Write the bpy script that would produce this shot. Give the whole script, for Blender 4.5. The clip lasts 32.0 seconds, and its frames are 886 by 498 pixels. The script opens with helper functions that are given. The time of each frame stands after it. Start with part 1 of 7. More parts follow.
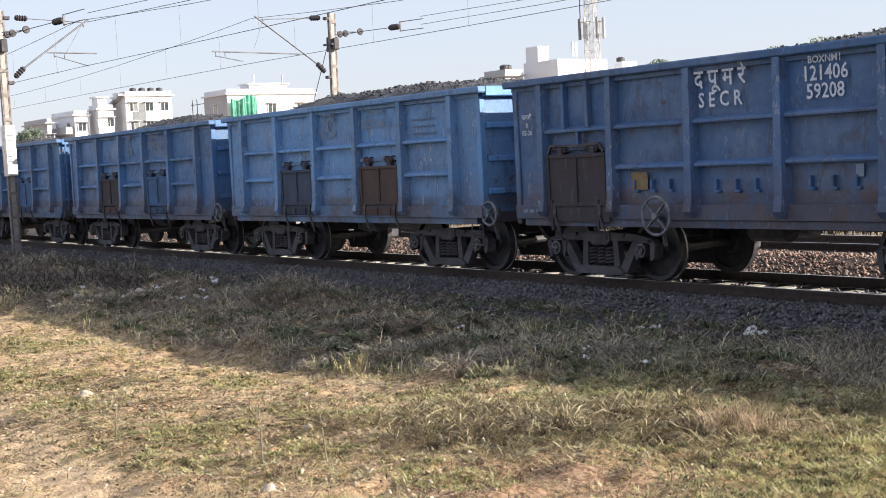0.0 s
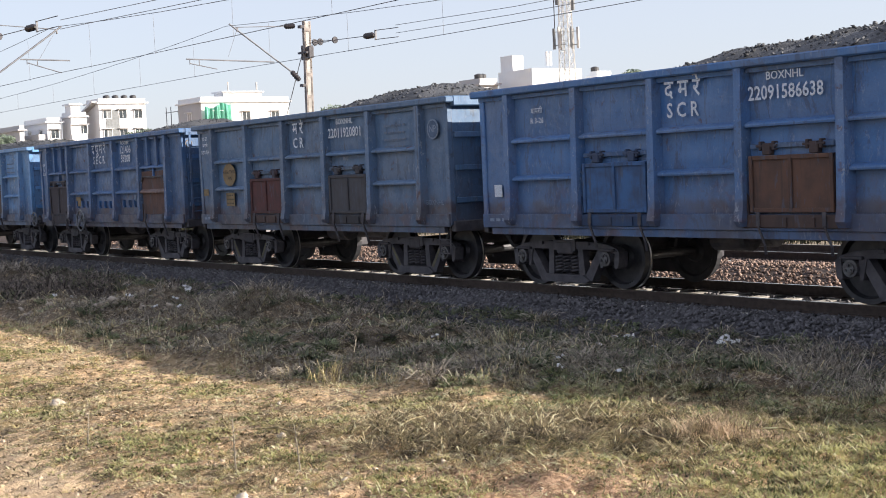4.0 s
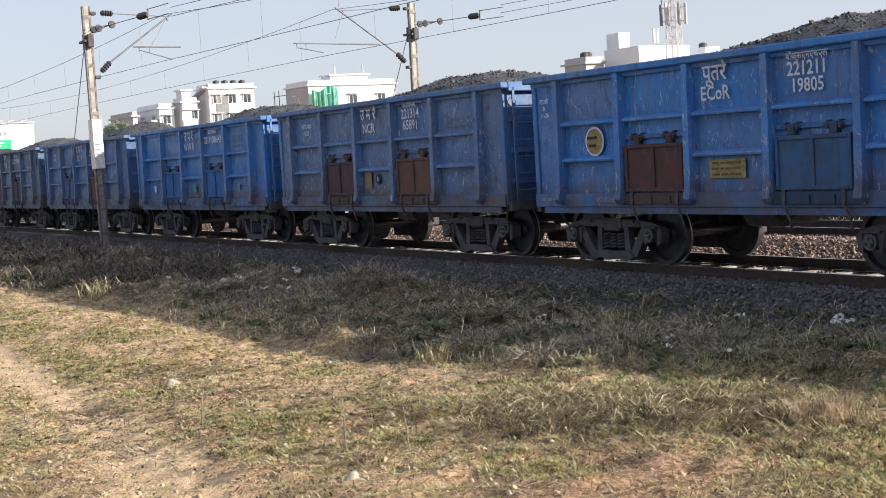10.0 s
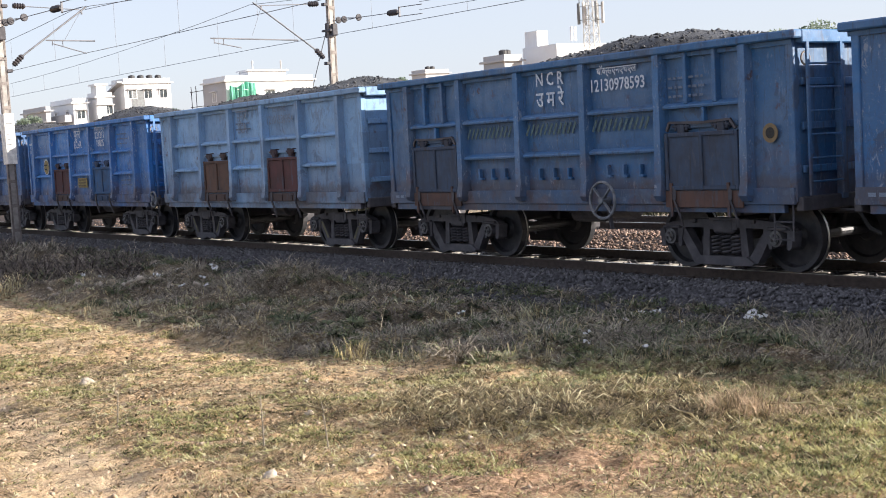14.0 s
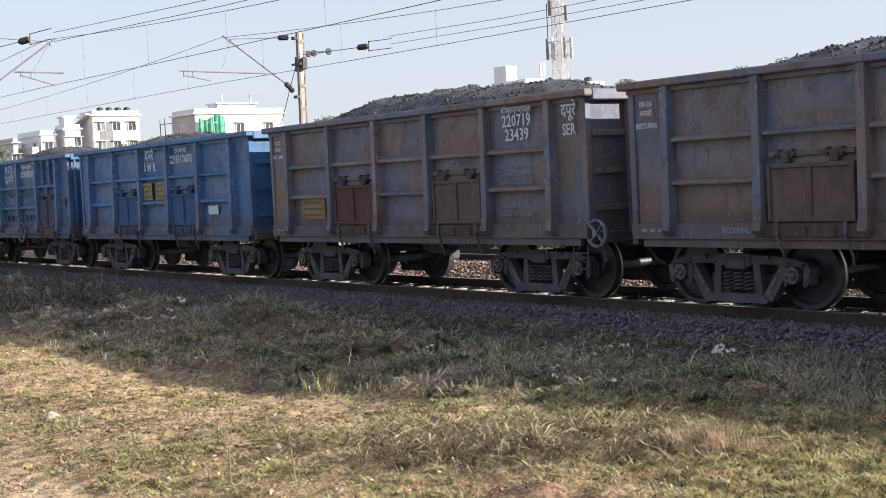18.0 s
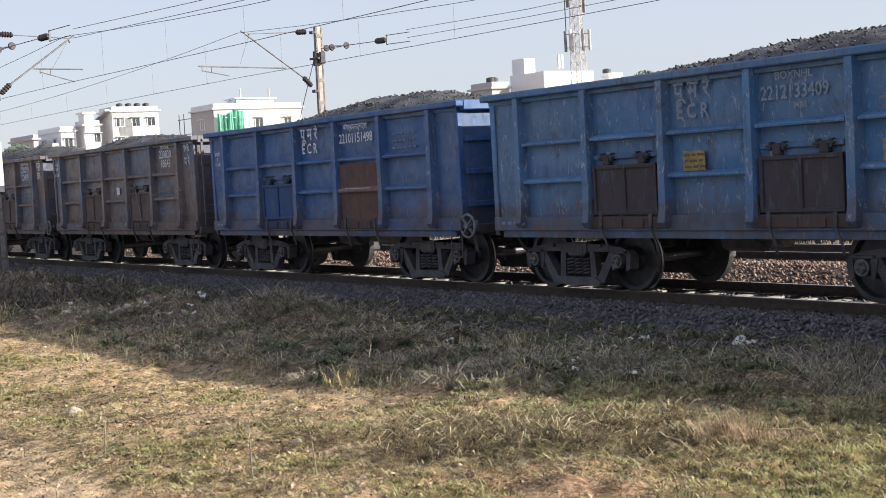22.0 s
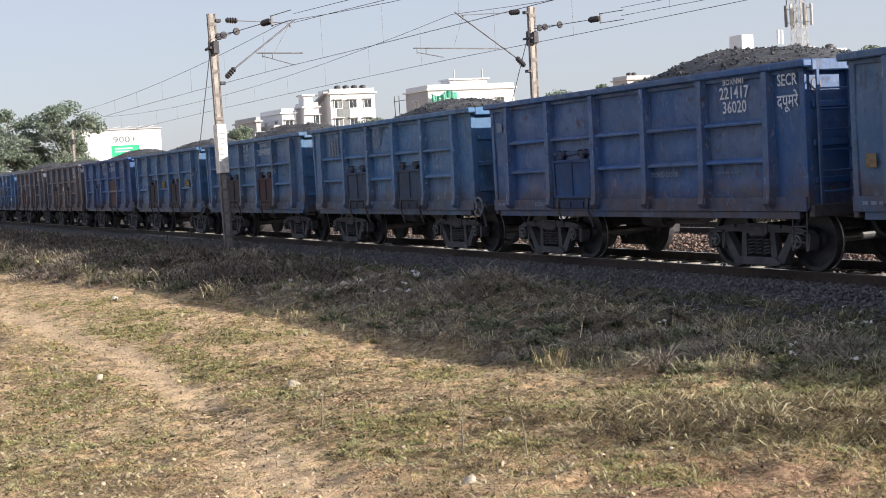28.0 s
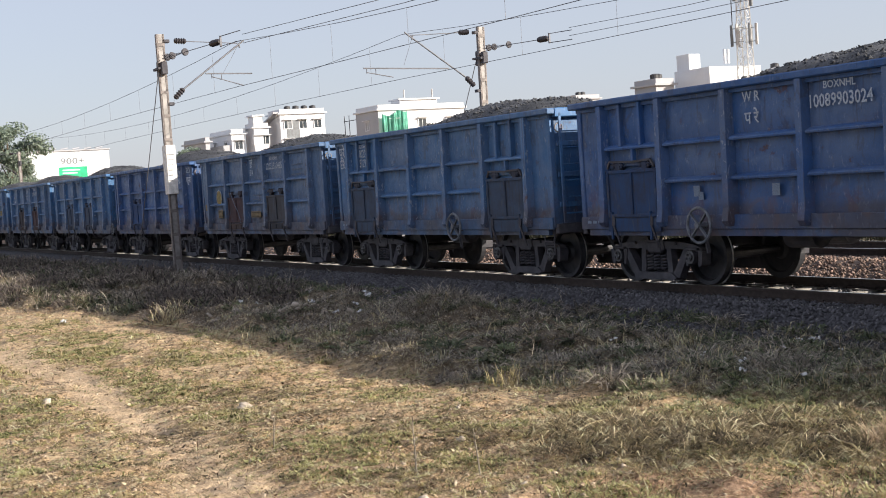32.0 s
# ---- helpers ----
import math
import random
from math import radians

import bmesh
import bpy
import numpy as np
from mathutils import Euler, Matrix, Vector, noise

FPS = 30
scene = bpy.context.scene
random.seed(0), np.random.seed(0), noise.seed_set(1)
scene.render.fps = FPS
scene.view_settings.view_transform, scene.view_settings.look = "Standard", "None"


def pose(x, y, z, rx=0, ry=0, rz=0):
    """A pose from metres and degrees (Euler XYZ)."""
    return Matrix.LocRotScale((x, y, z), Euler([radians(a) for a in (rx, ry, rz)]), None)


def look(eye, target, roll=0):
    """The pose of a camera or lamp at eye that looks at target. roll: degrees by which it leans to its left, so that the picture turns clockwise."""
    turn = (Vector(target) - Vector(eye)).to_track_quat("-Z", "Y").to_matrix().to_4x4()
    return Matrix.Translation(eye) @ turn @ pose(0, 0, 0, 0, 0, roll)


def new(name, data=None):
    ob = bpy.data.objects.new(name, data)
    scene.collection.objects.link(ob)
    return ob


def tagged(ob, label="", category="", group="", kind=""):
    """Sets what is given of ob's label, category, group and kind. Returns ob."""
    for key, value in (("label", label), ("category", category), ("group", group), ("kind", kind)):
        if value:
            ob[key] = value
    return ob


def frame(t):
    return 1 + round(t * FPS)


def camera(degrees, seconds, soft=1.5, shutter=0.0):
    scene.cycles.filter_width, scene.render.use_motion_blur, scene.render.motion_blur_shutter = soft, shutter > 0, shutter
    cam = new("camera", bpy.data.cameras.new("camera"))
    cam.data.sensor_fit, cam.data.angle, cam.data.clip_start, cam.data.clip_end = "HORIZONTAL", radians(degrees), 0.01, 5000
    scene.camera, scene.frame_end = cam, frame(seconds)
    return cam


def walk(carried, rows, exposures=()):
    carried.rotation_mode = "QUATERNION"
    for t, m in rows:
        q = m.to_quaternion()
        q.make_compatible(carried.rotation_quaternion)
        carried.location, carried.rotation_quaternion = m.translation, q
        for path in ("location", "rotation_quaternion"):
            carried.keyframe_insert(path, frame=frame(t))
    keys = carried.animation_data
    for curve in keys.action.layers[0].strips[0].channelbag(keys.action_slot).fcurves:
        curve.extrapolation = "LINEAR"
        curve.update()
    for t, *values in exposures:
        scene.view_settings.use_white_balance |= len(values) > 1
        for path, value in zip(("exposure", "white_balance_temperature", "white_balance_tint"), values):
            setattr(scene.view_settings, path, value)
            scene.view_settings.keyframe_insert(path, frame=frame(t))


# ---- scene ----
FOV, EYE = 36.9, 2.437
RAIL = 0.45          # top of the rails over the field
cam = camera(FOV, 32.0, soft=0.95)
# seconds, yaw, pitch, roll: the camera is held by hand at one spot and turned
TURNS = [
    (0, 54.85, -3.72, 2.82), (0.5, 54.67, -3.58, 2.70), (1, 54.51, -3.40, 2.64), (1.5, 54.30, -3.22, 2.65),
    (2, 54.14, -3.01, 2.60), (2.5, 53.97, -2.83, 2.55), (3, 53.89, -3.06, 2.51), (3.5, 53.76, -3.26, 2.52),
    (5.5, 53.84, -3.67, 2.91), (6, 53.77, -3.65, 2.91), (6.5, 53.60, -3.45, 2.86), (7, 53.42, -3.29, 2.86),
    (7.5, 53.41, -3.31, 2.79), (8, 53.27, -3.16, 2.80), (8.5, 53.60, -3.26, 2.90), (9, 54.30, -3.41, 3.10),
    (9.5, 55.55, -3.71, 3.20), (10, 58.32, -4.00, 3.40), (10.5, 61.83, -4.28, 3.68), (11, 63.04, -4.28, 3.74),
    (11.5, 62.70, -4.38, 3.61), (12, 58.89, -4.89, 3.22), (12.5, 56.00, -5.07, 3.25), (13, 55.35, -4.87, 3.27),
    (13.5, 55.02, -4.53, 3.19), (14, 54.83, -4.34, 3.17), (14.5, 54.65, -4.18, 3.15), (16.5, 53.92, -3.47, 2.94),
    (17, 53.82, -3.31, 2.93), (17.5, 53.63, -3.12, 2.90), (18, 53.50, -2.95, 2.88), (18.5, 53.55, -2.82, 2.90),
    (19, 53.64, -2.77, 2.95), (19.5, 53.65, -2.69, 2.98), (20, 53.51, -2.54, 2.96), (20.5, 53.36, -2.38, 2.91),
    (21, 53.26, -2.26, 2.93), (21.5, 53.65, -2.59, 3.08), (22, 54.31, -3.20, 3.32), (22.5, 56.49, -3.88, 3.67),
    (23, 59.04, -4.23, 3.88), (23.5, 62.07, -4.65, 4.04), (24, 64.19, -4.92, 4.13), (24.5, 64.69, -4.82, 3.99),
    (25, 64.57, -4.64, 3.90), (25.5, 64.41, -4.46, 3.84), (27.5, 63.64, -3.72, 3.61), (28, 63.45, -3.52, 3.46),
    (28.5, 63.24, -3.38, 3.55), (29, 63.05, -3.19, 3.48), (29.5, 62.86, -2.99, 3.41), (30, 62.65, -2.82, 3.41),
    (30.5, 62.43, -2.64, 3.33), (31, 62.17, -2.52, 3.33), (31.5, 61.61, -2.74, 3.69), (32, 61.32, -2.81, 3.80),
]
STOPS = [(0, 1.20), (1.5, 1.20), (3, 1.15), (6, 1.19), (8, 1.15), (11, 0.95), (12, 0.98), (13, 1.24), (15.5, 1.2), (18, 1.13), (21, 1.02), (22.5, 1.03), (23, 1.02), (24, 0.91), (28, 0.86), (30, 0.84), (32, 0.86)]
walk(cam, [(t, pose(0, 0, EYE, 90 + pitch, roll, yaw)) for t, yaw, pitch, roll in TURNS], STOPS)

# ---- light ----
SUN = Vector((1.05, 1.0, 0.57)).normalized()
world = bpy.data.worlds.new("sky")
scene.world = world
world.use_nodes = True
_n, _l = world.node_tree.nodes, world.node_tree.links
_sky = _n.new("ShaderNodeTexSky")
_sky.sky_type, _sky.sun_disc = "NISHITA", False
_sky.sun_elevation, _sky.sun_rotation = math.asin(SUN.z), math.atan2(SUN.x, SUN.y)
_sky.air_density, _sky.dust_density, _sky.ozone_density = 1.0, 1.2, 3.0
# thin even haze over the whole sky
_haze = _n.new("ShaderNodeMix")
_haze.data_type = "RGBA"
_haze.inputs[0].default_value = 0.78
_haze.inputs[7].default_value = (2.24, 2.26, 2.60, 1)
_l.new(_sky.outputs[0], _haze.inputs[6])
_l.new(_haze.outputs[2], _n["Background"].inputs[0])
_n["Background"].inputs[1].default_value = 0.14
sun_data = bpy.data.lights.new("sun", "SUN")
sun_data.energy, sun_data.angle, sun_data.color = 5.0, radians(0.6), (1.0, 0.91, 0.79)
sun = new("sun", sun_data)
sun.matrix_world = look(SUN * 60, (0, 0, 0))
scene.view_settings.exposure = 0.9


# ---- materials ----
def material(name, build, rough=0.8, metal=0.0):
    m = bpy.data.materials.new(name)
    m.use_nodes = True
    nt = m.node_tree
    bsdf = nt.nodes["Principled BSDF"]
    bsdf.inputs["Roughness"].default_value = rough
    bsdf.inputs["Metallic"].default_value = metal
    build(nt, bsdf)
    return m


def node(nt, kind, **inputs):
    n = nt.nodes.new(kind)
    for key, value in inputs.items():
        n.inputs[key.replace("_", " ")].default_value = value
    return n


def mix(nt, fac, a, b, mode="MIX"):
    n = nt.nodes.new("ShaderNodeMix")
    n.data_type, n.blend_type = "RGBA", mode
    for sock, v in ((n.inputs[0], fac), (n.inputs[6], a), (n.inputs[7], b)):
        if isinstance(v, (int, float)):
            sock.default_value = v
        elif isinstance(v, tuple):
            sock.default_value = (*v, 1)
        else:
            nt.links.new(v, sock)
    return n.outputs[2]


def ramp(nt, fac, lo, hi, a=0.0, b=1.0):
    n = nt.nodes.new("ShaderNodeMapRange")
    n.interpolation_type = "SMOOTHSTEP"
    nt.links.new(fac, n.inputs[0])
    for k, v in ((1, lo), (2, hi), (3, a), (4, b)):
        n.inputs[k].default_value = v
    return n.outputs[0]


def maths(nt, op, a, b):
    n = nt.nodes.new("ShaderNodeMath")
    n.operation = op
    for sock, v in ((n.inputs[0], a), (n.inputs[1], b)):
        if isinstance(v, (int, float)):
            sock.default_value = v
        else:
            nt.links.new(v, sock)
    return n.outputs[0]


def coords(nt, scale=(1, 1, 1), shift=True, use="Object"):
    """Places in the thing's own space, moved by the object's random number so that no two pieces wear alike."""
    tc = nt.nodes.new("ShaderNodeTexCoord")
    mp = nt.nodes.new("ShaderNodeMapping")
    nt.links.new(tc.outputs[use], mp.inputs[0])
    mp.inputs[3].default_value = scale
    if shift:
        info = nt.nodes.new("ShaderNodeObjectInfo")
        s = nt.nodes.new("ShaderNodeVectorMath")
        s.operation = "SCALE"
        s.inputs[0].default_value = (37, 11, 53)
        nt.links.new(info.outputs["Random"], s.inputs[3])
        nt.links.new(s.outputs[0], mp.inputs[1])
    return mp.outputs[0]


def noise_at(nt, vec, scale, detail=4, rough=0.6, dist=0.0):
    n = node(nt, "ShaderNodeTexNoise", Scale=scale, Detail=detail, Roughness=rough, Distortion=dist)
    nt.links.new(vec, n.inputs["Vector"])
    return n.outputs[0]


def bump(nt, bsdf, height, strength, distance):
    b = node(nt, "ShaderNodeBump", Strength=strength, Distance=distance)
    nt.links.new(height, b.inputs["Height"])
    nt.links.new(b.outputs[0], bsdf.inputs["Normal"])


def m_paint(nt, bsdf, foot=True, patchy_blue=False):
    """Old wagon paint in the object's own colour: faded blotches, run marks, scratches, rust and coal dust."""
    info = nt.nodes.new("ShaderNodeObjectInfo")
    base = info.outputs["Color"]
    v = coords(nt)
    if patchy_blue:
        base = mix(nt, ramp(nt, noise_at(nt, v, 0.55, 4, 0.6, 0.6), 0.43, 0.57, 0, 0.75), base, (0.075, 0.108, 0.190))
    big, mid, fine = noise_at(nt, v, 0.9, 3), noise_at(nt, v, 5, 5), noise_at(nt, v, 38, 4)
    run = noise_at(nt, coords(nt, (2.2, 2.2, 0.4)), 2.6, 5, 0.6)
    if foot:
        # sheets renewed and faded bay by bay
        place = nt.nodes.new("ShaderNodeSeparateXYZ")
        nt.links.new(nt.nodes.new("ShaderNodeTexCoord").outputs["Object"], place.inputs[0])
        cell = nt.nodes.new("ShaderNodeCombineXYZ")
        nt.links.new(maths(nt, "FLOOR", maths(nt, "ADD", maths(nt, "MULTIPLY", place.outputs[0], 1 / 1.64), 0.5), 0), cell.inputs[0])
        nt.links.new(maths(nt, "ADD", maths(nt, "GREATER_THAN", place.outputs[2], 1.78), maths(nt, "GREATER_THAN", place.outputs[2], 2.39)), cell.inputs[1])
        nt.links.new(maths(nt, "MULTIPLY", info.outputs["Random"], 91.0), cell.inputs[2])
        chance = nt.nodes.new("ShaderNodeTexWhiteNoise")
        nt.links.new(cell.outputs[0], chance.inputs[0])
        bay = maths(nt, "ADD", maths(nt, "MULTIPLY", chance.outputs[0], 0.75), maths(nt, "MULTIPLY", noise_at(nt, v, 1.1, 4, 0.65), 0.5))
        base = mix(nt, ramp(nt, bay, 0.40, 0.95, 0, 0.62), base, mix(nt, 0.5, base, (0.082, 0.122, 0.195)))
    faded = mix(nt, 0.24, base, (0.22, 0.26, 0.32))
    dusty = mix(nt, 0.32, base, (0.050, 0.050, 0.056))
    brown = mix(nt, 0.30, base, (0.085, 0.068, 0.062))
    c = mix(nt, ramp(nt, big, 0.40, 0.72), base, faded)
    c = mix(nt, ramp(nt, run, 0.48, 0.74, 0, 0.75), c, dusty)
    c = mix(nt, ramp(nt, mid, 0.52, 0.70, 0, 0.5), c, brown)
    rust = maths(nt, "MULTIPLY", ramp(nt, mid, 0.60, 0.70, 0, 0.75), ramp(nt, big, 0.50, 0.64))
    c = mix(nt, rust, c, (0.105, 0.046, 0.026))
    # flaked blotches and dark runs with hard edges
    flake = noise_at(nt, coords(nt, (1.6, 1.6, 0.7)), 1.9, 7, 0.72, 0.5)
    c = mix(nt, ramp(nt, flake, 0.565, 0.615, 0, 0.6), c, mix(nt, 0.70, base, (0.050, 0.042, 0.044)))
    drip = noise_at(nt, coords(nt, (9, 9, 0.5)), 1.4, 5, 0.6, 0.4)
    c = mix(nt, ramp(nt, drip, 0.59, 0.67, 0, 0.38), c, (0.036, 0.034, 0.038))
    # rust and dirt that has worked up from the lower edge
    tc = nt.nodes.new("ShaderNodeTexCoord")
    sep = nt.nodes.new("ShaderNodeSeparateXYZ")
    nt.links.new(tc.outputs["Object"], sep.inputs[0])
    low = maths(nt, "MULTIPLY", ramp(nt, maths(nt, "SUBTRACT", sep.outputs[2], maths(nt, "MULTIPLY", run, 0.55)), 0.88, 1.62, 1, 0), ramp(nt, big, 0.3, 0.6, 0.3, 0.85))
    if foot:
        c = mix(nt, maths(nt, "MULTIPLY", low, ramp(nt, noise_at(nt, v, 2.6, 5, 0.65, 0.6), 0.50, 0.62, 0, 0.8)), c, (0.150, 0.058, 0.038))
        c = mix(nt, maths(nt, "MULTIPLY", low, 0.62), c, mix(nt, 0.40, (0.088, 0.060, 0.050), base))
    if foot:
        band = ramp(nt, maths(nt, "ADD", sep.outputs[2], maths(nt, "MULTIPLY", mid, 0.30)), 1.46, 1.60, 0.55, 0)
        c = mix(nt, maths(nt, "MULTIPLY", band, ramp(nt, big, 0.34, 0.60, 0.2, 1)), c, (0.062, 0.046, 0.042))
    # rubbed pale areas, then scratches and chips in small groups
    rub = noise_at(nt, coords(nt, (1, 1, 1.8)), 1.3, 6, 0.65, 0.8)
    c = mix(nt, ramp(nt, rub, 0.55, 0.70, 0, 0.30), c, mix(nt, 0.5, base, (0.24, 0.30, 0.38)))
    chip = noise_at(nt, coords(nt, (8, 8, 2.6)), 1.5, 6, 0.75, 1.2)
    c = mix(nt, maths(nt, "MULTIPLY", maths(nt, "MULTIPLY", ramp(nt, chip, 0.555, 0.63, 0, 0.85), ramp(nt, mid, 0.40, 0.55)), info.outputs["Alpha"]), c, (0.40, 0.44, 0.49))
    c = mix(nt, ramp(nt, fine, 0.35, 0.75, 0.0, 0.22), c, (0.06, 0.06, 0.066))
    nt.links.new(c, bsdf.inputs["Base Color"])
    nt.links.new(ramp(nt, mid, 0.3, 0.7, 0.40, 0.72), bsdf.inputs["Roughness"])
    bsdf.inputs["Specular IOR Level"].default_value = 0.45
    bump(nt, bsdf, maths(nt, "ADD", maths(nt, "MULTIPLY", fine, 0.25), noise_at(nt, v, 5, 3)), 0.3, 0.015)


def m_rust(nt, bsdf):
    """Rusted or primer-coloured door sheet, in the object's own colour."""
    info = nt.nodes.new("ShaderNodeObjectInfo")
    v = coords(nt)
    a, b, r = noise_at(nt, v, 3, 5), noise_at(nt, v, 22, 5, 0.7), noise_at(nt, coords(nt, (6, 6, 0.6)), 2.5, 4)
    c = mix(nt, ramp(nt, a, 0.35, 0.7), info.outputs["Color"], mix(nt, 0.5, info.outputs["Color"], (0.036, 0.028, 0.029)))
    c = mix(nt, ramp(nt, r, 0.5, 0.75, 0, 0.6), c, (0.045, 0.035, 0.033))
    c = mix(nt, ramp(nt, b, 0.55, 0.72, 0, 0.5), c, mix(nt, 0.5, info.outputs["Color"], (0.10, 0.060, 0.052)))
    c = mix(nt, 0.28, c, (0.030, 0.027, 0.032))
    c = mix(nt, ramp(nt, noise_at(nt, coords(nt, (5, 5, 1.2)), 1.6, 5, 0.65, 0.4), 0.56, 0.64, 0, 0.6), c, (0.075, 0.088, 0.118))
    nt.links.new(c, bsdf.inputs["Base Color"])
    bump(nt, bsdf, b, 0.3, 0.006)


def m_cast(nt, bsdf):
    v = coords(nt)
    a, b = noise_at(nt, v, 4, 4), noise_at(nt, v, 40, 4)
    c = mix(nt, ramp(nt, a, 0.35, 0.7), (0.048, 0.046, 0.056), (0.090, 0.086, 0.096))
    c = mix(nt, ramp(nt, b, 0.58, 0.75, 0, 0.5), c, (0.12, 0.10, 0.088))
    nt.links.new(c, bsdf.inputs["Base Color"])
    bump(nt, bsdf, b, 0.4, 0.006)


def m_tread(nt, bsdf):
    v = coords(nt)
    c = mix(nt, ramp(nt, noise_at(nt, v, 6, 4), 0.35, 0.7), (0.032, 0.033, 0.040), (0.058, 0.057, 0.062))
    nt.links.new(c, bsdf.inputs["Base Color"])


def m_coal(nt, bsdf):
    v = coords(nt)
    a, b = noise_at(nt, v, 1.5, 3), noise_at(nt, v, 26, 5, 0.7)
    c = mix(nt, ramp(nt, a, 0.35, 0.7), (0.034, 0.036, 0.042), (0.090, 0.094, 0.104))
    # pale specks paint the glint of broken lumps into the coal
    c = mix(nt, ramp(nt, b, 0.55, 0.74, 0, 0.6), c, (0.30, 0.31, 0.33))
    nt.links.new(c, bsdf.inputs["Base Color"])
    bump(nt, bsdf, b, 0.8, 0.03)


def m_plain(col, vary=0.25, scale=8, bump_by=0.0):
    def build(nt, bsdf):
        v = coords(nt)
        a = noise_at(nt, v, scale, 5)
        dark = tuple(x * (1 - vary) for x in col)
        light = tuple(min(1, x * (1 + vary)) for x in col)
        c = mix(nt, ramp(nt, a, 0.3, 0.7), dark, light)
        nt.links.new(c, bsdf.inputs["Base Color"])
        if bump_by:
            bump(nt, bsdf, noise_at(nt, v, scale * 5, 4), bump_by, 0.01)
    return build


def m_plaster(col):
    def build(nt, bsdf):
        v = coords(nt)
        big, run = noise_at(nt, v, 0.25, 4), noise_at(nt, coords(nt, (1, 1, 0.12)), 1.4, 5)
        c = mix(nt, ramp(nt, big, 0.35, 0.75, 0, 0.5), col, tuple(x * 0.8 for x in col))
        c = mix(nt, ramp(nt, run, 0.58, 0.85, 0, 0.25), c, tuple(x * 0.6 for x in col))
        nt.links.new(c, bsdf.inputs["Base Color"])
    return build


def m_soil(nt, bsdf):
    """Dry field soil: tan earth, trodden paler on the path, darkened in the weedy strip, with dead litter and a green
    film in places.
    """
    tc = nt.nodes.new("ShaderNodeTexCoord")
    v = tc.outputs["Object"]
    path = nt.nodes.new("ShaderNodeAttribute")
    path.attribute_name = "trodden"
    a, b, c3, g = noise_at(nt, v, 0.55, 4), noise_at(nt, v, 3.2, 5), noise_at(nt, v, 22, 5, 0.75), noise_at(nt, v, 0.8, 3, 0.5, 0.4)
    c = mix(nt, ramp(nt, a, 0.35, 0.68), (0.52, 0.345, 0.190), (0.68, 0.485, 0.285))
    c = mix(nt, ramp(nt, g, 0.52, 0.66, 0, 0.6), c, (0.19, 0.165, 0.075))
    c = mix(nt, ramp(nt, b, 0.54, 0.66, 0, 0.75), c, (0.16, 0.105, 0.06))
    # soil darkened among the weeds: dead litter, and shade put into its colour
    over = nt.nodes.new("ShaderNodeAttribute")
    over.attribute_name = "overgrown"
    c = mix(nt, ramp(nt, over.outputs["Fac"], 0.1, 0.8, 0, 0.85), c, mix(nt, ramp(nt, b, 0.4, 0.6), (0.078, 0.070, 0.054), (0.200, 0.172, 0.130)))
    c = mix(nt, ramp(nt, noise_at(nt, v, 6.5, 5, 0.7), 0.53, 0.59, 0, 0.82), c, (0.105, 0.068, 0.042))
    c = mix(nt, ramp(nt, noise_at(nt, v, 5, 5, 0.7, 0.3), 0.55, 0.61, 0, 0.75), c, (0.72, 0.555, 0.345))
    c = mix(nt, ramp(nt, noise_at(nt, v, 12, 4, 0.65), 0.53, 0.60, 0, 0.7), c, (0.15, 0.105, 0.058))
    c = mix(nt, ramp(nt, c3, 0.54, 0.64, 0, 0.7), c, (0.13, 0.09, 0.058))
    c = mix(nt, ramp(nt, noise_at(nt, v, 45, 3, 0.6), 0.58, 0.66, 0, 0.8), c, (0.77, 0.63, 0.45))
    red = nt.nodes.new("ShaderNodeAttribute")
    red.attribute_name = "reddish"
    c = mix(nt, ramp(nt, red.outputs["Fac"], 0.1, 0.9, 0, 0.85), c, mix(nt, ramp(nt, noise_at(nt, v, 17, 5, 0.7), 0.42, 0.60), (0.235, 0.135, 0.080), (0.54, 0.345, 0.22)))
    worn = mix(nt, ramp(nt, c3, 0.40, 0.66, 0, 0.5), mix(nt, ramp(nt, b, 0.4, 0.62), (0.74, 0.56, 0.365), (0.60, 0.435, 0.28)), (0.36, 0.25, 0.155))
    c = mix(nt, ramp(nt, path.outputs["Fac"], 0.25, 0.75, 0, 0.8), c, worn)
    nt.links.new(c, bsdf.inputs["Base Color"])
    bump(nt, bsdf, maths(nt, "ADD", maths(nt, "MULTIPLY", c3, 0.5), b), 1.0, 0.11)


def m_blade(lo, hi, other=None):
    """Leaf colour blade by blade, and in clumps a paler, other colour."""
    def build(nt, bsdf):
        geo = nt.nodes.new("ShaderNodeNewGeometry")
        c = mix(nt, geo.outputs["Random Per Island"], lo, hi)
        if other:
            v = nt.nodes.new("ShaderNodeTexCoord").outputs["Object"]
            c = mix(nt, ramp(nt, noise_at(nt, v, 4.5, 3), 0.46, 0.56, 0, 0.8), c, other)
            c = mix(nt, ramp(nt, noise_at(nt, v, 8.5, 2), 0.50, 0.60, 0, 0.8), c, tuple(x * 0.30 for x in lo))
            c = mix(nt, ramp(nt, noise_at(nt, v, 6.5, 2, 0.5, 0.4), 0.54, 0.62, 0, 0.65), c, tuple(min(0.8, x * 1.25) for x in hi))
        nt.links.new(c, bsdf.inputs["Base Color"])
        t = nt.nodes.new("ShaderNodeBsdfTranslucent")
        nt.links.new(c, t.inputs[0])
        s = nt.nodes.new("ShaderNodeMixShader")
        s.inputs[0].default_value = 0.4
        nt.links.new(bsdf.outputs[0], s.inputs[1])
        nt.links.new(t.outputs[0], s.inputs[2])
        nt.links.new(s.outputs[0], nt.nodes["Material Output"].inputs[0])
    return build


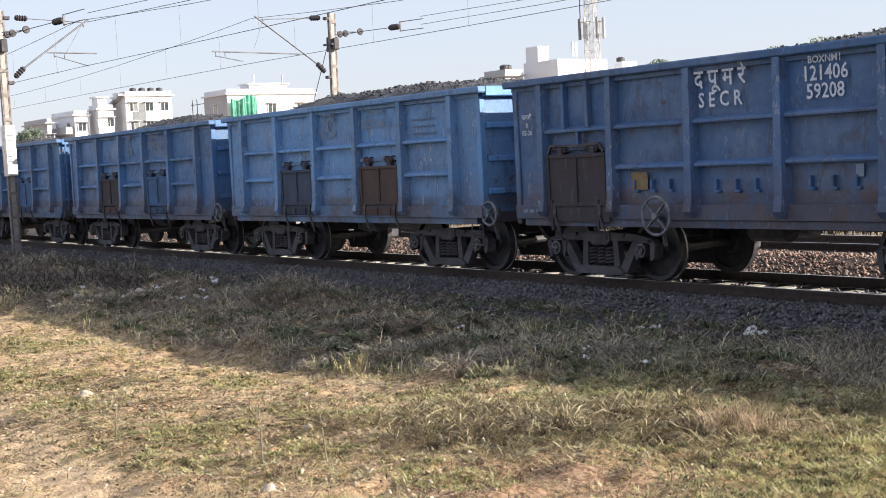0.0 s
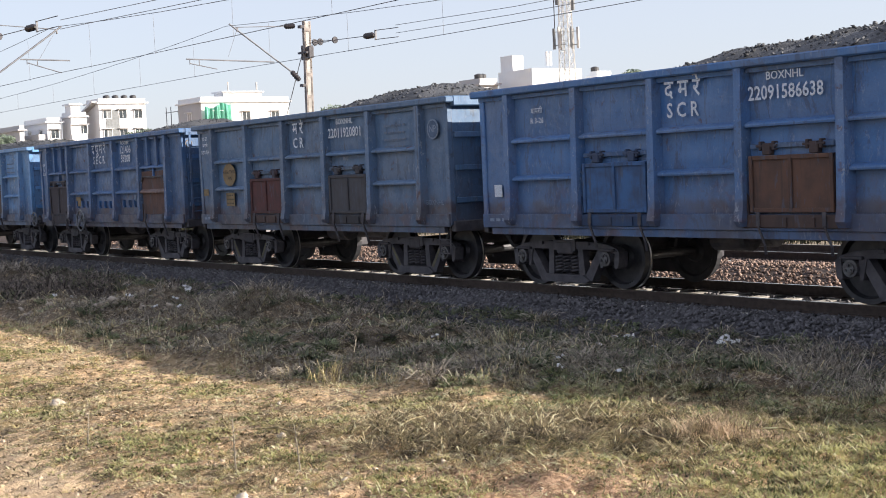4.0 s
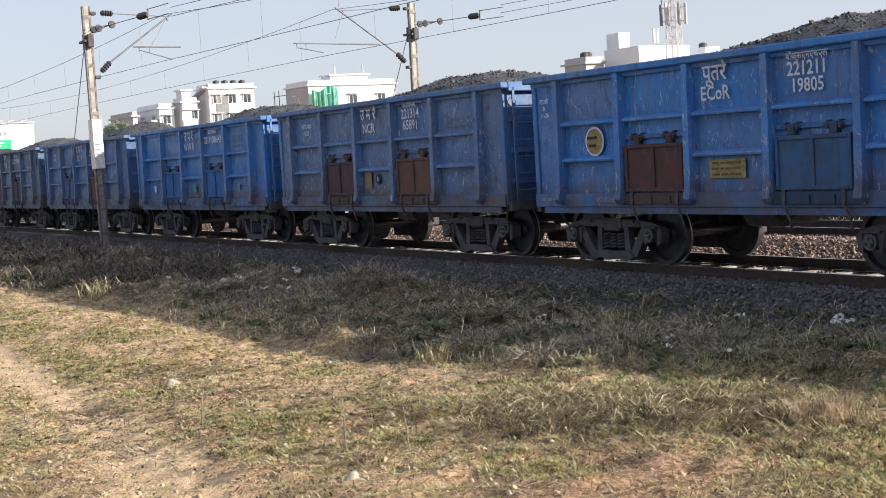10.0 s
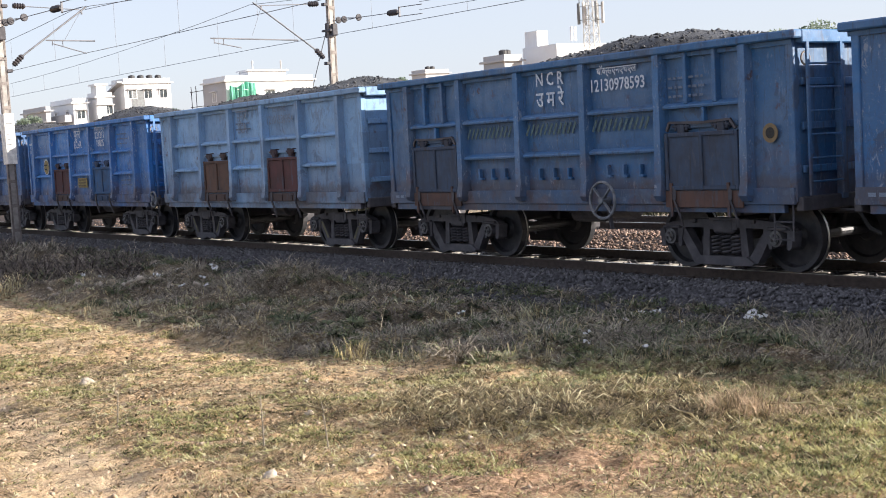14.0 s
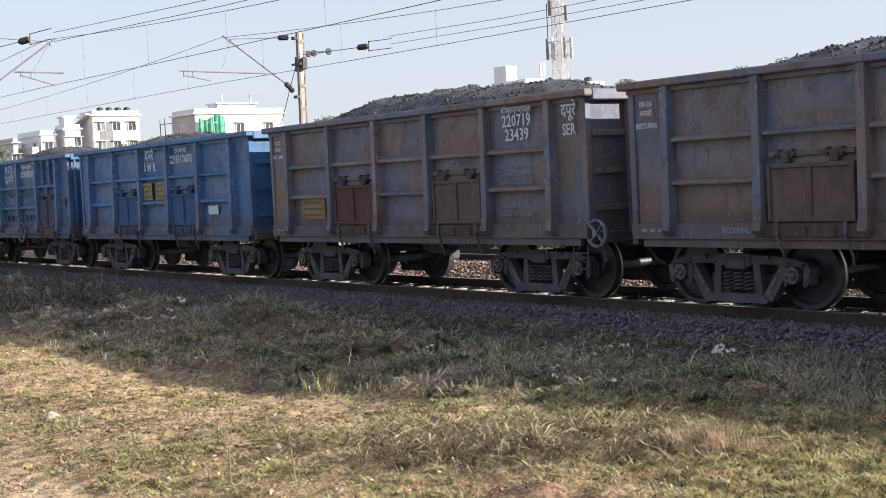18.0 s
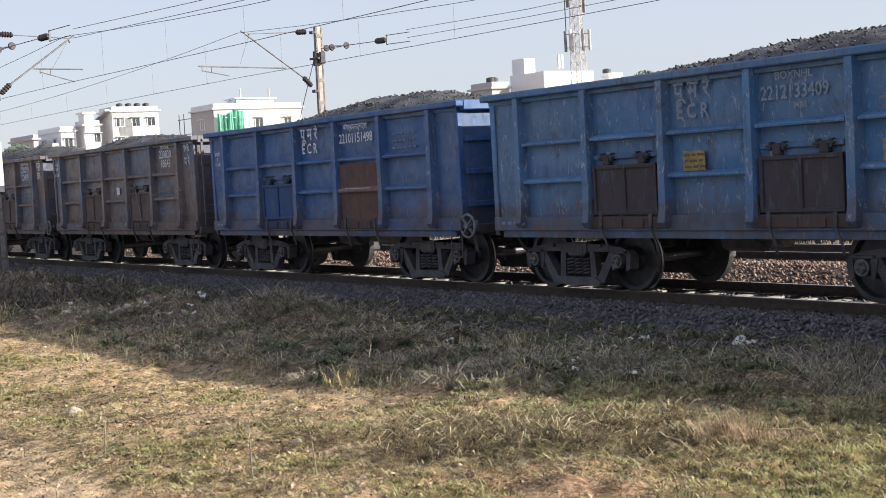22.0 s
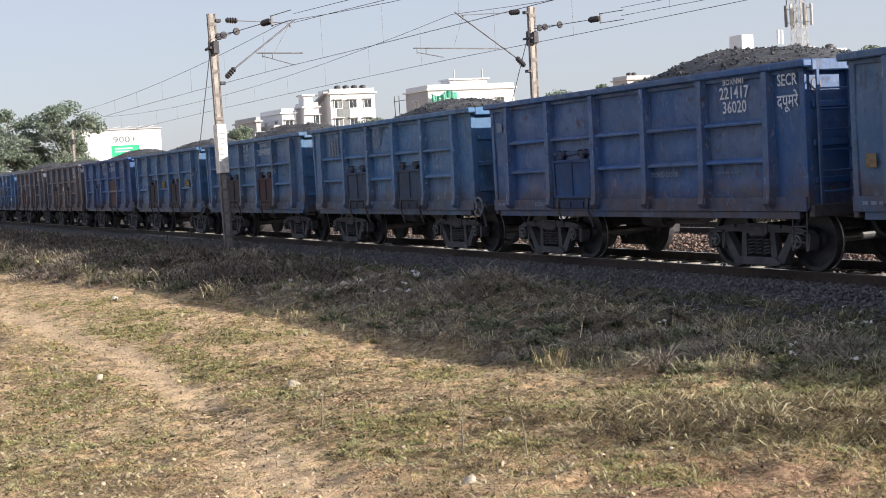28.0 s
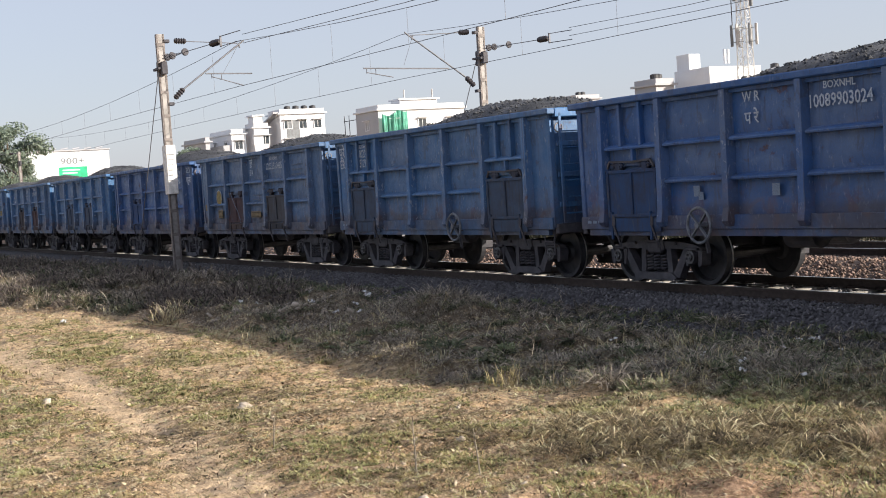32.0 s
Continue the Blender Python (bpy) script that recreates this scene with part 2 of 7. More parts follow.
def m_stone(lo, hi):
    def build(nt, bsdf):
        geo = nt.nodes.new("ShaderNodeNewGeometry")
        c = mix(nt, geo.outputs["Random Per Island"], lo, hi)
        c = mix(nt, ramp(nt, noise_at(nt, coords(nt, shift=False), 30, 3), 0.4, 0.7, 0, 0.5), c, tuple(x * 0.55 for x in lo))
        nt.links.new(c, bsdf.inputs["Base Color"])
    return build


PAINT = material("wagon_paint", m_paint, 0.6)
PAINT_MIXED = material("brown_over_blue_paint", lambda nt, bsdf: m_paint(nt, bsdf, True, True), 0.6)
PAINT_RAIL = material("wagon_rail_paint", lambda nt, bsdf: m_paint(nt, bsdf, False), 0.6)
RUST = material("rusty_sheet", m_rust, 0.85)
FRAME_MARK = material("dusty_yellow_stripe", m_plain((0.115, 0.108, 0.065), 0.4, 6), 0.9)
BEARING = material("worn_bearing_cap", m_plain((0.095, 0.095, 0.10), 0.5, 14), 0.6)
CAST = material("oily_cast_steel", m_cast, 0.75)
TREAD = material("wheel_steel", m_tread, 0.5, 0.3)
SHINE = material("polished_steel", m_plain((0.5, 0.48, 0.45), 0.15, 30), 0.28, 1.0)
RAILSIDE = material("rusty_rail", m_plain((0.05, 0.035, 0.028), 0.3, 12, 0.3), 0.85)
COAL = material("coal", m_coal, 0.7)
WHITE_MARK = material("white_lettering", m_plain((0.50, 0.57, 0.66), 0.25, 12), 0.8)
PALE_MARK = material("pale_blue_lettering", m_plain((0.36, 0.42, 0.50), 0.3, 12), 0.85)
FADED_MARK = material("faded_lettering", m_plain((0.18, 0.23, 0.31), 0.35, 14), 0.85)
YELLOW_MARK = material("yellow_paint", m_plain((0.25, 0.20, 0.085), 0.3, 5), 0.85)
STEEL_MARK = material("weathered_blue_paint", m_plain((0.074, 0.118, 0.200), 0.2, 3), 0.85)
HATCH_MARK = material("dim_green_hatching", m_plain((0.085, 0.135, 0.145), 0.35, 3), 0.85)
OCHRE_MARK = material("faded_ochre_paint", m_plain((0.20, 0.15, 0.085), 0.2, 2), 0.85)
SMUDGE_MARK = material("smudged_dark_writing", m_plain((0.105, 0.085, 0.055), 0.35, 14), 0.85)
GREEN_MARK = material("green_paper", m_plain((0.05, 0.30, 0.20), 0.3, 9), 0.8)
DARK_MARK = material("black_lettering", m_plain((0.03, 0.03, 0.03), 0.3, 9), 0.8)
CONCRETE = material("concrete", m_plain((0.34, 0.32, 0.29), 0.25, 5, 0.2), 0.9)
GALV = material("galvanised_mast", m_plain((0.185, 0.160, 0.150), 0.35, 6), 0.6, 0.2)
MASTWEB = material("pale_mast_plate", m_plain((0.28, 0.262, 0.25), 0.25, 4), 0.6, 0.2)
MASTWHITE = material("mast_whitewash", m_plain((0.72, 0.70, 0.66), 0.2, 9), 0.85)
INSULATOR = material("porcelain_brown", m_plain((0.035, 0.03, 0.033), 0.3, 9), 0.35)
WIRE = material("weathered_wire", m_plain((0.15, 0.15, 0.165), 0.2, 3), 0.6, 0.4)
SOIL = material("field_soil", m_soil, 0.95)
WHITEWALL = material("white_plaster", m_plaster((0.72, 0.735, 0.76)), 0.9)
CREAMWALL = material("cream_plaster", m_plaster((0.70, 0.70, 0.715)), 0.9)
GREYWALL = material("grey_plaster", m_plaster((0.42, 0.42, 0.44)), 0.9)
GLASS = material("dark_window", m_plain((0.05, 0.06, 0.07), 0.3, 1), 0.15)
SHUTTER = material("grey_shutter", m_plain((0.17, 0.18, 0.19), 0.2, 3), 0.7)
NET = material("green_building_net", m_plain((0.22, 0.58, 0.46), 0.25, 0.6), 0.9)
TANK = material("black_water_tank", m_plain((0.05, 0.05, 0.055), 0.2, 2), 0.6)
GREENBAND = material("green_sign_paint", m_plain((0.02, 0.42, 0.20), 0.2, 1), 0.7)
TOWERPAINT = material("tower_paint", m_plain((0.50, 0.49, 0.48), 0.25, 1), 0.7)
BARK = material("bark", m_plain((0.13, 0.10, 0.075), 0.35, 6, 0.6), 0.95)
# leaves lightened: distance haze is mixed into their colour
LEAF = material("hazed_tree_leaf", m_blade((0.125, 0.165, 0.13), (0.28, 0.34, 0.265)), 0.7)
GRASS_GREEN = material("green_grass", m_blade((0.13, 0.155, 0.048), (0.52, 0.51, 0.21), (0.56, 0.49, 0.24)), 0.8)
GRASS_STRAW = material("dry_straw", m_blade((0.32, 0.25, 0.13), (0.76, 0.645, 0.43), (0.52, 0.44, 0.245)), 0.85)
BROWN_BITS = material("brown_litter", m_blade((0.085, 0.058, 0.034), (0.34, 0.235, 0.135)), 0.9)
GRASS_BRUSH = material("dry_brush", m_blade((0.066, 0.057, 0.046), (0.55, 0.48, 0.385), (0.33, 0.29, 0.22)), 0.9)
DEAD_LEAF = material("dead_leaf", m_blade((0.13, 0.088, 0.050), (0.76, 0.63, 0.41)), 0.85)
GRASS_GREY = material("grey_dead_stalk", m_blade((0.14, 0.125, 0.10), (0.47, 0.42, 0.335), (0.31, 0.275, 0.215)), 0.9)
NOTE_MARK = material("worn_note", m_plain((0.125, 0.165, 0.235), 0.35, 14), 0.85)
WEED_DARK = material("dark_weed_green", m_blade((0.056, 0.075, 0.040), (0.20, 0.235, 0.122), (0.21, 0.21, 0.135)), 0.85)
BRUSH_DARK = material("dark_dead_brush", m_blade((0.075, 0.064, 0.055), (0.37, 0.315, 0.26), (0.23, 0.20, 0.16)), 0.9)
GRASS_OLIVE = material("olive_grass", m_blade((0.24, 0.20, 0.085), (0.56, 0.47, 0.245), (0.44, 0.355, 0.18)), 0.85)
TALL_BRUSH = material("tall_dark_brush", m_blade((0.055, 0.046, 0.041), (0.27, 0.225, 0.19), (0.15, 0.125, 0.105)), 0.9)
TALL_WEED = material("tall_dull_weed", m_blade((0.048, 0.060, 0.036), (0.17, 0.185, 0.105), (0.19, 0.165, 0.11)), 0.9)
GRASS_MAT = material("green_grass_mat", m_blade((0.125, 0.140, 0.050), (0.43, 0.42, 0.195), (0.46, 0.41, 0.21)), 0.85)
CUT_BROWN = material("cut_brown_stems", m_blade((0.060, 0.046, 0.030), (0.30, 0.235, 0.145), (0.20, 0.165, 0.085)), 0.9)
SCRUB = material("dark_scrub", m_blade((0.024, 0.027, 0.017), (0.075, 0.075, 0.048)), 0.9)
GRASS_RED = material("reddish_dry_grass", m_blade((0.36, 0.26, 0.17), (0.64, 0.49, 0.35), (0.30, 0.25, 0.14)), 0.85)
WEED = material("weed_green", m_blade((0.080, 0.104, 0.050), (0.33, 0.36, 0.185), (0.33, 0.32, 0.20)), 0.8)
STONE_PALE = material("pale_stone", m_plain((0.42, 0.36, 0.29), 0.25, 14, 0.6), 0.95)
LITTER = material("white_litter", m_plain((0.68, 0.68, 0.67), 0.2, 20), 0.6)
CLOD = material("soil_clod", m_stone((0.24, 0.17, 0.11), (0.62, 0.50, 0.37)), 0.95)


# ---- mesh helpers ----
def box(bm, x0, x1, y0, y1, z0, z1, bevel=0.0):
    m = Matrix.Translation(((x0 + x1) / 2, (y0 + y1) / 2, (z0 + z1) / 2)) @ Matrix.Diagonal((abs(x1 - x0), abs(y1 - y0), abs(z1 - z0), 1))
    r = bmesh.ops.create_cube(bm, size=1, matrix=m)
    if bevel:
        edges = {e for v in r["verts"] for e in v.link_edges}
        bmesh.ops.bevel(bm, geom=list(edges), offset=bevel, segments=1, affect="EDGES")


def bar(bm, a, b, w, h=None):
    """A square bar from a to b."""
    a, b = Vector(a), Vector(b)
    d = b - a
    m = Matrix.Translation((a + b) / 2) @ d.to_track_quat("Z", "Y").to_matrix().to_4x4() @ Matrix.Diagonal((w, h or w, d.length, 1))
    bmesh.ops.create_cube(bm, size=1, matrix=m)


def rod(bm, a, b, r, r2=None, seg=10):
    a, b = Vector(a), Vector(b)
    d = b - a
    m = Matrix.Translation((a + b) / 2) @ d.to_track_quat("Z", "Y").to_matrix().to_4x4()
    bmesh.ops.create_cone(bm, cap_ends=True, segments=seg, radius1=r, radius2=r if r2 is None else r2, depth=d.length, matrix=m)


def ring(bm, centre, axis, radius, thick, seg=24):
    """A ring of round bar about an axis ('x', 'y' or 'z'), in one piece."""
    turn = Matrix.Translation(centre) @ {"x": Matrix.Rotation(math.pi / 2, 4, "Y"), "y": Matrix.Rotation(math.pi / 2, 4, "X"), "z": Matrix()}[axis]
    loops = []
    for k in range(seg):
        a = 2 * math.pi * k / seg
        loops.append([bm.verts.new(turn @ Vector(((radius + thick * math.cos(b)) * math.cos(a), (radius + thick * math.cos(b)) * math.sin(a), thick * math.sin(b)))) for b in (0, 1.047, 2.094, 3.142, 4.189, 5.236)])
    for k in range(seg):
        p, q = loops[k], loops[(k + 1) % seg]
        for n in range(6):
            bm.faces.new((p[n], q[n], q[(n + 1) % 6], p[(n + 1) % 6]))


def plate(bm, outline, y0, y1):
    """An upright plate: an outline in x and z, from y0 to y1."""
    a = [bm.verts.new((x, y0, z)) for x, z in outline]
    b = [bm.verts.new((x, y1, z)) for x, z in outline]
    n = len(outline)
    bm.faces.new(a)
    bm.faces.new(b[::-1])
    for k in range(n):
        bm.faces.new((a[k], b[k], b[(k + 1) % n], a[(k + 1) % n]))


def mesh_of(name, fill, *materials, smooth=False):
    bm = bmesh.new()
    fill(bm)
    bmesh.ops.recalc_face_normals(bm, faces=bm.faces)
    me = bpy.data.meshes.new(name)
    bm.to_mesh(me)
    bm.free()
    for m in materials:
        me.materials.append(m)
    if smooth:
        me.shade_smooth()
    return me


def part(name, me, parent, m=None, label="", colour=None, wear=0.25):
    ob = new(name, me)
    ob.parent = parent
    if m is not None:
        ob.matrix_basis = m
    if colour:
        ob.color = (*colour, wear)
    if label:
        tagged(ob, label)
    return ob


def thing(name, label, category, group="", kind="", m=None, me=None):
    ob = new(name, me)
    if m is not None:
        ob.matrix_basis = m
    return tagged(ob, label, category, group, kind)


def raw_mesh(name, verts, faces, materials):
    """A mesh from arrays: faces all of one size."""
    verts, faces = np.asarray(verts, np.float32), np.asarray(faces, np.int32)
    me = bpy.data.meshes.new(name)
    me.vertices.add(len(verts))
    me.vertices.foreach_set("co", verts.ravel())
    k = faces.shape[1]
    me.loops.add(faces.size)
    me.loops.foreach_set("vertex_index", faces.ravel())
    me.polygons.add(len(faces))
    me.polygons.foreach_set("loop_start", np.arange(0, faces.size, k, dtype=np.int32))
    me.update(calc_edges=True)
    for m in materials:
        me.materials.append(m)
    return me


_grid = np.random.RandomState(3).rand(256, 256)


def field(x, y, scale, octaves=3):
    """Smooth value noise, 0 to 1, over arrays."""
    x, y = np.asarray(x, float) / scale, np.asarray(y, float) / scale
    total, amp, norm = 0, 1.0, 0
    for _ in range(octaves):
        xi, yi = np.floor(x).astype(int), np.floor(y).astype(int)
        fx, fy = x - xi, y - yi
        fx, fy = fx * fx * (3 - 2 * fx), fy * fy * (3 - 2 * fy)
        g = lambda i, j: _grid[(xi + i) % 256, (yi + j) % 256]
        total = total + amp * ((g(0, 0) * (1 - fx) + g(1, 0) * fx) * (1 - fy) + (g(0, 1) * (1 - fx) + g(1, 1) * fx) * fy)
        norm += amp
        amp, x, y = amp * 0.5, x * 2.03 + 17.3, y * 2.03 + 5.1
    return total / norm


def lumps(centres, sizes, seed, flat=0.8, small=False, blocky=False):
    """Many broken lumps round the centres, twelve-cornered, eight-cornered if blocky or six-cornered if small. Returns vertices and triangles."""
    rng = np.random.RandomState(seed)
    p = (1 + 5 ** 0.5) / 2
    if small:
        base = np.array([(1, 0, 0), (0, 1, 0), (-1, 0, 0), (0, -1, 0), (0.2, 0.1, 1), (0, 0, -1)], float)
        tri = np.array([(0, 1, 4), (1, 2, 4), (2, 3, 4), (3, 0, 4), (1, 0, 5), (2, 1, 5), (3, 2, 5), (0, 3, 5)])
    elif blocky:
        base = np.array([(x, y, z) for z in (-0.7, 0.7) for x, y in ((-0.7, -0.7), (0.7, -0.7), (0.7, 0.7), (-0.7, 0.7))], float)
        tri = np.array([(0, 2, 1), (0, 3, 2), (4, 5, 6), (4, 6, 7), (0, 1, 5), (0, 5, 4), (1, 2, 6), (1, 6, 5), (2, 3, 7), (2, 7, 6), (3, 0, 4), (3, 4, 7)])
    else:
        base = np.array([(-1, p, 0), (1, p, 0), (-1, -p, 0), (1, -p, 0), (0, -1, p), (0, 1, p), (0, -1, -p), (0, 1, -p), (p, 0, -1), (p, 0, 1), (-p, 0, -1), (-p, 0, 1)]) / 1.9
        tri = np.array([(0, 11, 5), (0, 5, 1), (0, 1, 7), (0, 7, 10), (0, 10, 11), (1, 5, 9), (5, 11, 4), (11, 10, 2), (10, 7, 6), (7, 1, 8), (3, 9, 4), (3, 4, 2), (3, 2, 6), (3, 6, 8), (3, 8, 9), (4, 9, 5), (2, 4, 11), (6, 2, 10), (8, 6, 7), (9, 8, 1)])
    m = len(base)
    n = len(centres)
    ang = rng.rand(n) * 6.283
    v = base[None] * (0.65 + 0.7 * rng.rand(n, m, 1)) * (np.asarray(sizes)[:, None, None] * (0.7 + 0.6 * rng.rand(n, 1, 3)))
    v[:, :, 2] *= flat
    lean = (rng.rand(n, 1, 2) - 0.5) * 1.4
    v[:, :, 2] += (v[:, :, :2] * lean).sum(-1)
    c, s = np.cos(ang)[:, None], np.sin(ang)[:, None]
    v = np.stack([v[..., 0] * c - v[..., 1] * s, v[..., 0] * s + v[..., 1] * c, v[..., 2]], -1) + np.asarray(centres)[:, None]
    return v.reshape(-1, 3), (tri[None] + m * np.arange(n)[:, None, None]).reshape(-1, 3)


# ---- ground, ballast and track ----
NEAR, FAR = 15.33, 20.60     # the two tracks' middle lines


def path_mask(x, y):
    """How trodden the soil is along the footpath."""
    way = [(-60, 3.3), (-33.0, 3.8), (-29.5, 4.05), (-22.3, 4.05), (-18.3, 4.3), (-14.7, 4.0), (-12.0, 3.6), (-10.2, 3.25), (-8.4, 3.0), (-5.5, 2.3)]
    d = np.full(np.shape(x), 9.0)
    for (ax, ay), (bx, by) in zip(way, way[1:]):
        t = np.clip(((x - ax) * (bx - ax) + (y - ay) * (by - ay)) / ((bx - ax) ** 2 + (by - ay) ** 2), 0, 1)
        d = np.minimum(d, np.hypot(x - ax - t * (bx - ax), y - ay - t * (by - ay)))
    return np.clip(1.15 - d / (0.16 + 0.62 * field(x, y, 1.3)), 0, 1)


def ease(v):
    v = np.clip(v, 0, 1)
    return v * v * (3 - 2 * v)


# low heaps of cut brush and grass: plan place, spread, height
HEAPS = ((-7.3, 6.0, 0.35, 0.09), (-20.4, 10.8, 0.7, 0.22), (-24.0, 10.2, 0.7, 0.18), (-33.0, 9.8, 1.2, 0.25), (-16.5, 9.6, 0.6, 0.14), (-13.0, 9.2, 0.6, 0.12), (-28.5, 9.0, 0.7, 0.16), (-10.4, 9.6, 0.5, 0.10))


def bank(x, y):
    """The low grassy rise towards the spot where the camera is held."""
    side = 0.445 * ease((x + 16.0) / 9.5) * ease((11.6 - y) / 2.8) * ease((y + 20) / 20) * ease((40 - x) / 30)
    here = 0.32 * ease((9.0 - np.hypot(x, y)) / 7.0)
    heap = 0.0
    for cx, cy, r, h in HEAPS:
        heap = heap + h * np.exp(-((x - cx) ** 2 + (y - cy) ** 2) / (2 * r * r))
    return side + here + heap


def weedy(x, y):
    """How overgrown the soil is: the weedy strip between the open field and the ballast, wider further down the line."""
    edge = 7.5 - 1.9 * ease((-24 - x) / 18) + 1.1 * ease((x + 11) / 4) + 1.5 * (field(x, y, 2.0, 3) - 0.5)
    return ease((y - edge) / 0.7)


def scuffed(x, y):
    """A scuffed spot of bare reddish soil on the rise."""
    u, v = (x + 6.35) * -0.786 + (y - 4.98) * 0.618, (x + 6.35) * 0.618 + (y - 4.98) * 0.786
    return np.exp(-(u ** 2 + (v + 0.5 * field(x, y, 0.4, 2) - 0.25) ** 2) ** 2)


def ground_z(x, y):
    x, y = np.asarray(x, float), np.asarray(y, float)
    hummock = np.clip(field(x + 70, y, 0.85, 2) - 0.40, 0, 1) * (0.62 - 0.34 * ease((x + 17) / 5)) * weedy(x, y) * ease((12.3 - y) / 0.8)
    z = 0.16 * (field(x, y, 5.0, 3) - 0.5) + 0.06 * (field(x + 40, y, 0.7, 2) - 0.5) + 0.075 * (field(x, y + 20, 0.28, 2) - 0.5) + 0.045 * (field(x + 9, y, 0.13, 1) - 0.5)
    z = z * np.clip((13.5 - y) / 2.5, 0, 1) - 0.05 * path_mask(x, y)
    far = np.clip((np.hypot(x, y) - 90) / 60, 0, 1)
    return z * (1 - far) + bank(x, y) + hummock * (1 - far)


def ground():
    xs = np.concatenate([[-3000, -1200, -500, -260, -160, -120, -95], np.arange(-80, -40, 0.5), np.arange(-40, -16, 0.14), np.arange(-16, -3, 0.065), np.arange(-3, -2, 0.3), np.arange(-2, 14, 0.7), [20, 40, 90, 200, 500, 1200, 3000]])
    ys = np.concatenate([[-3000, -900, -200, -60, -20, -8, -3], np.arange(0, 2, 0.2), np.arange(2, 9, 0.065), np.arange(9, 14.01, 0.1), [16, 18, 24, 30, 40, 60, 100, 180, 320, 600, 1300, 3000]])
    gx, gy = np.meshgrid(xs, ys)
    v = np.stack([gx, gy, ground_z(gx, gy)], -1).reshape(-1, 3)
    w, h = len(xs), len(ys)
    i = (np.arange(h - 1)[:, None] * w + np.arange(w - 1)[None]).ravel()
    me = raw_mesh("ground", v, np.stack([i, i + 1, i + 1 + w, i + w], -1), [SOIL])
    at = me.attributes.new("trodden", "FLOAT", "POINT")
    at.data.foreach_set("value", path_mask(v[:, 0], v[:, 1]).astype(np.float32))
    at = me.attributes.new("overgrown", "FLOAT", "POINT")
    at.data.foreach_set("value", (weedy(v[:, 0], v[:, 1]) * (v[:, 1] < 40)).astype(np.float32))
    at = me.attributes.new("reddish", "FLOAT", "POINT")
    at.data.foreach_set("value", np.maximum(scuffed(v[:, 0], v[:, 1]), 0.42 * ease((v[:, 0] + 11.5) / 4)).astype(np.float32))
    me.shade_smooth()
    thing("ground", "dry tan field soil with patches of grass and a trodden path", "ground", kind="structure", me=me)


def track(name, mid, label, stones, seed, lift=0.0):
    """A track: ballast bank, two rails, sleepers and loose ballast stones."""
    root = thing(name, label, "railway track", "tracks", "structure", pose(0, 0, lift))
    bal = material(name + "_ballast", m_plain(stones[0], 0.35, 9, 0.8), 0.95)
    bal_stone = material(name + "_stone", m_stone(stones[0], stones[1]), 0.9)

    xs = np.concatenate([[-700, -300, -150], np.arange(-90, 12, 0.35), [30, 80, 300]])
    prof = [(-3.2, -0.05 - lift), (-2.75, 0.06), (-2.2, 0.17), (-1.75, 0.28), (-1.2, 0.285), (-0.6, 0.27), (0, 0.26), (0.6, 0.27), (1.2, 0.285), (1.75, 0.28), (2.3, 0.17), (3.2, -0.05 - lift)]
    gx, gp = np.meshgrid(xs, np.arange(len(prof)))
    py, pz = np.array(prof)[:, 0][gp], np.array(prof)[:, 1][gp]
    wob = field(gx, gp * 3.1 + seed, 1.2, 2) - 0.5
    v = np.stack([gx, mid + py + wob * 0.16 * (np.abs(py) > 2), pz + wob * 0.05], -1).reshape(-1, 3)
    w, h = len(xs), len(prof)
    i = (np.arange(h - 1)[:, None] * w + np.arange(w - 1)[None]).ravel()
    part("ballast_bed", raw_mesh("ballast_bed", v, np.stack([i, i + 1, i + 1 + w, i + w], -1), [bal]), root)
    rng = np.random.RandomState(seed)
    n = stones[2]
    sx = -50 + 46 * rng.rand(n) ** 0.62
    sy = np.where(rng.rand(n) < stones[3], -3.3 + 2.7 * rng.rand(n), -0.7 + 3.6 * rng.rand(n))
    sz = np.interp(sy, [p[0] for p in prof], [p[1] for p in prof])
    keep = (np.abs(np.abs(sy) - 0.87) > 0.12)
    c = np.stack([sx, mid + sy, sz + 0.012], -1)[keep]
    vv, ff = lumps(c, (0.014 + 0.020 * rng.rand(len(c))) * (1.35 if lift else 1.25), seed + 1, small=True)
    part("ballast_stones", raw_mesh("ballast_stones", vv, ff, [bal_stone]), root)["kind"] = "stuff"

    def rail(bm):
        for x0, x1 in ((-700, -100), (-100, 15), (15, 300)):
            for a, b, c0, c1 in ((-0.068, 0.068, -0.156, -0.135), (-0.009, 0.009, -0.135, -0.045), (-0.0335, 0.0335, -0.045, -0.004)):
                box(bm, x0, x1, a, b, c0, c1)
    def head(bm):
        box(bm, -700, 300, -0.028, 0.028, -0.004, 0.0)
    rail_me, head_me = mesh_of("rail", rail, RAILSIDE), mesh_of("rail_head", head, SHINE)
    for side in (-0.8715, 0.8715):
        r = part("rail", rail_me, root, pose(0, mid + side, RAIL))
        part("rail_head", head_me, r, label="polished running surface")
    sl = mesh_of("sleeper", lambda bm: box(bm, -0.12, 0.12, -1.37, 1.37, -0.10, 0.0, 0.02), CONCRETE)
    clip = mesh_of("rail_clip", lambda bm: [box(bm, -0.05, 0.05, s - 0.10, s - 0.07, 0, 0.035) for s in (-0.8715, 0.8715, 1.0415, -0.7015)], RAILSIDE)
    for k in range(100):
        s = part("sleeper", sl, root, pose(-60 + 0.62 * k, mid, RAIL - 0.158))
        part("rail_clip", clip, s)
    return root


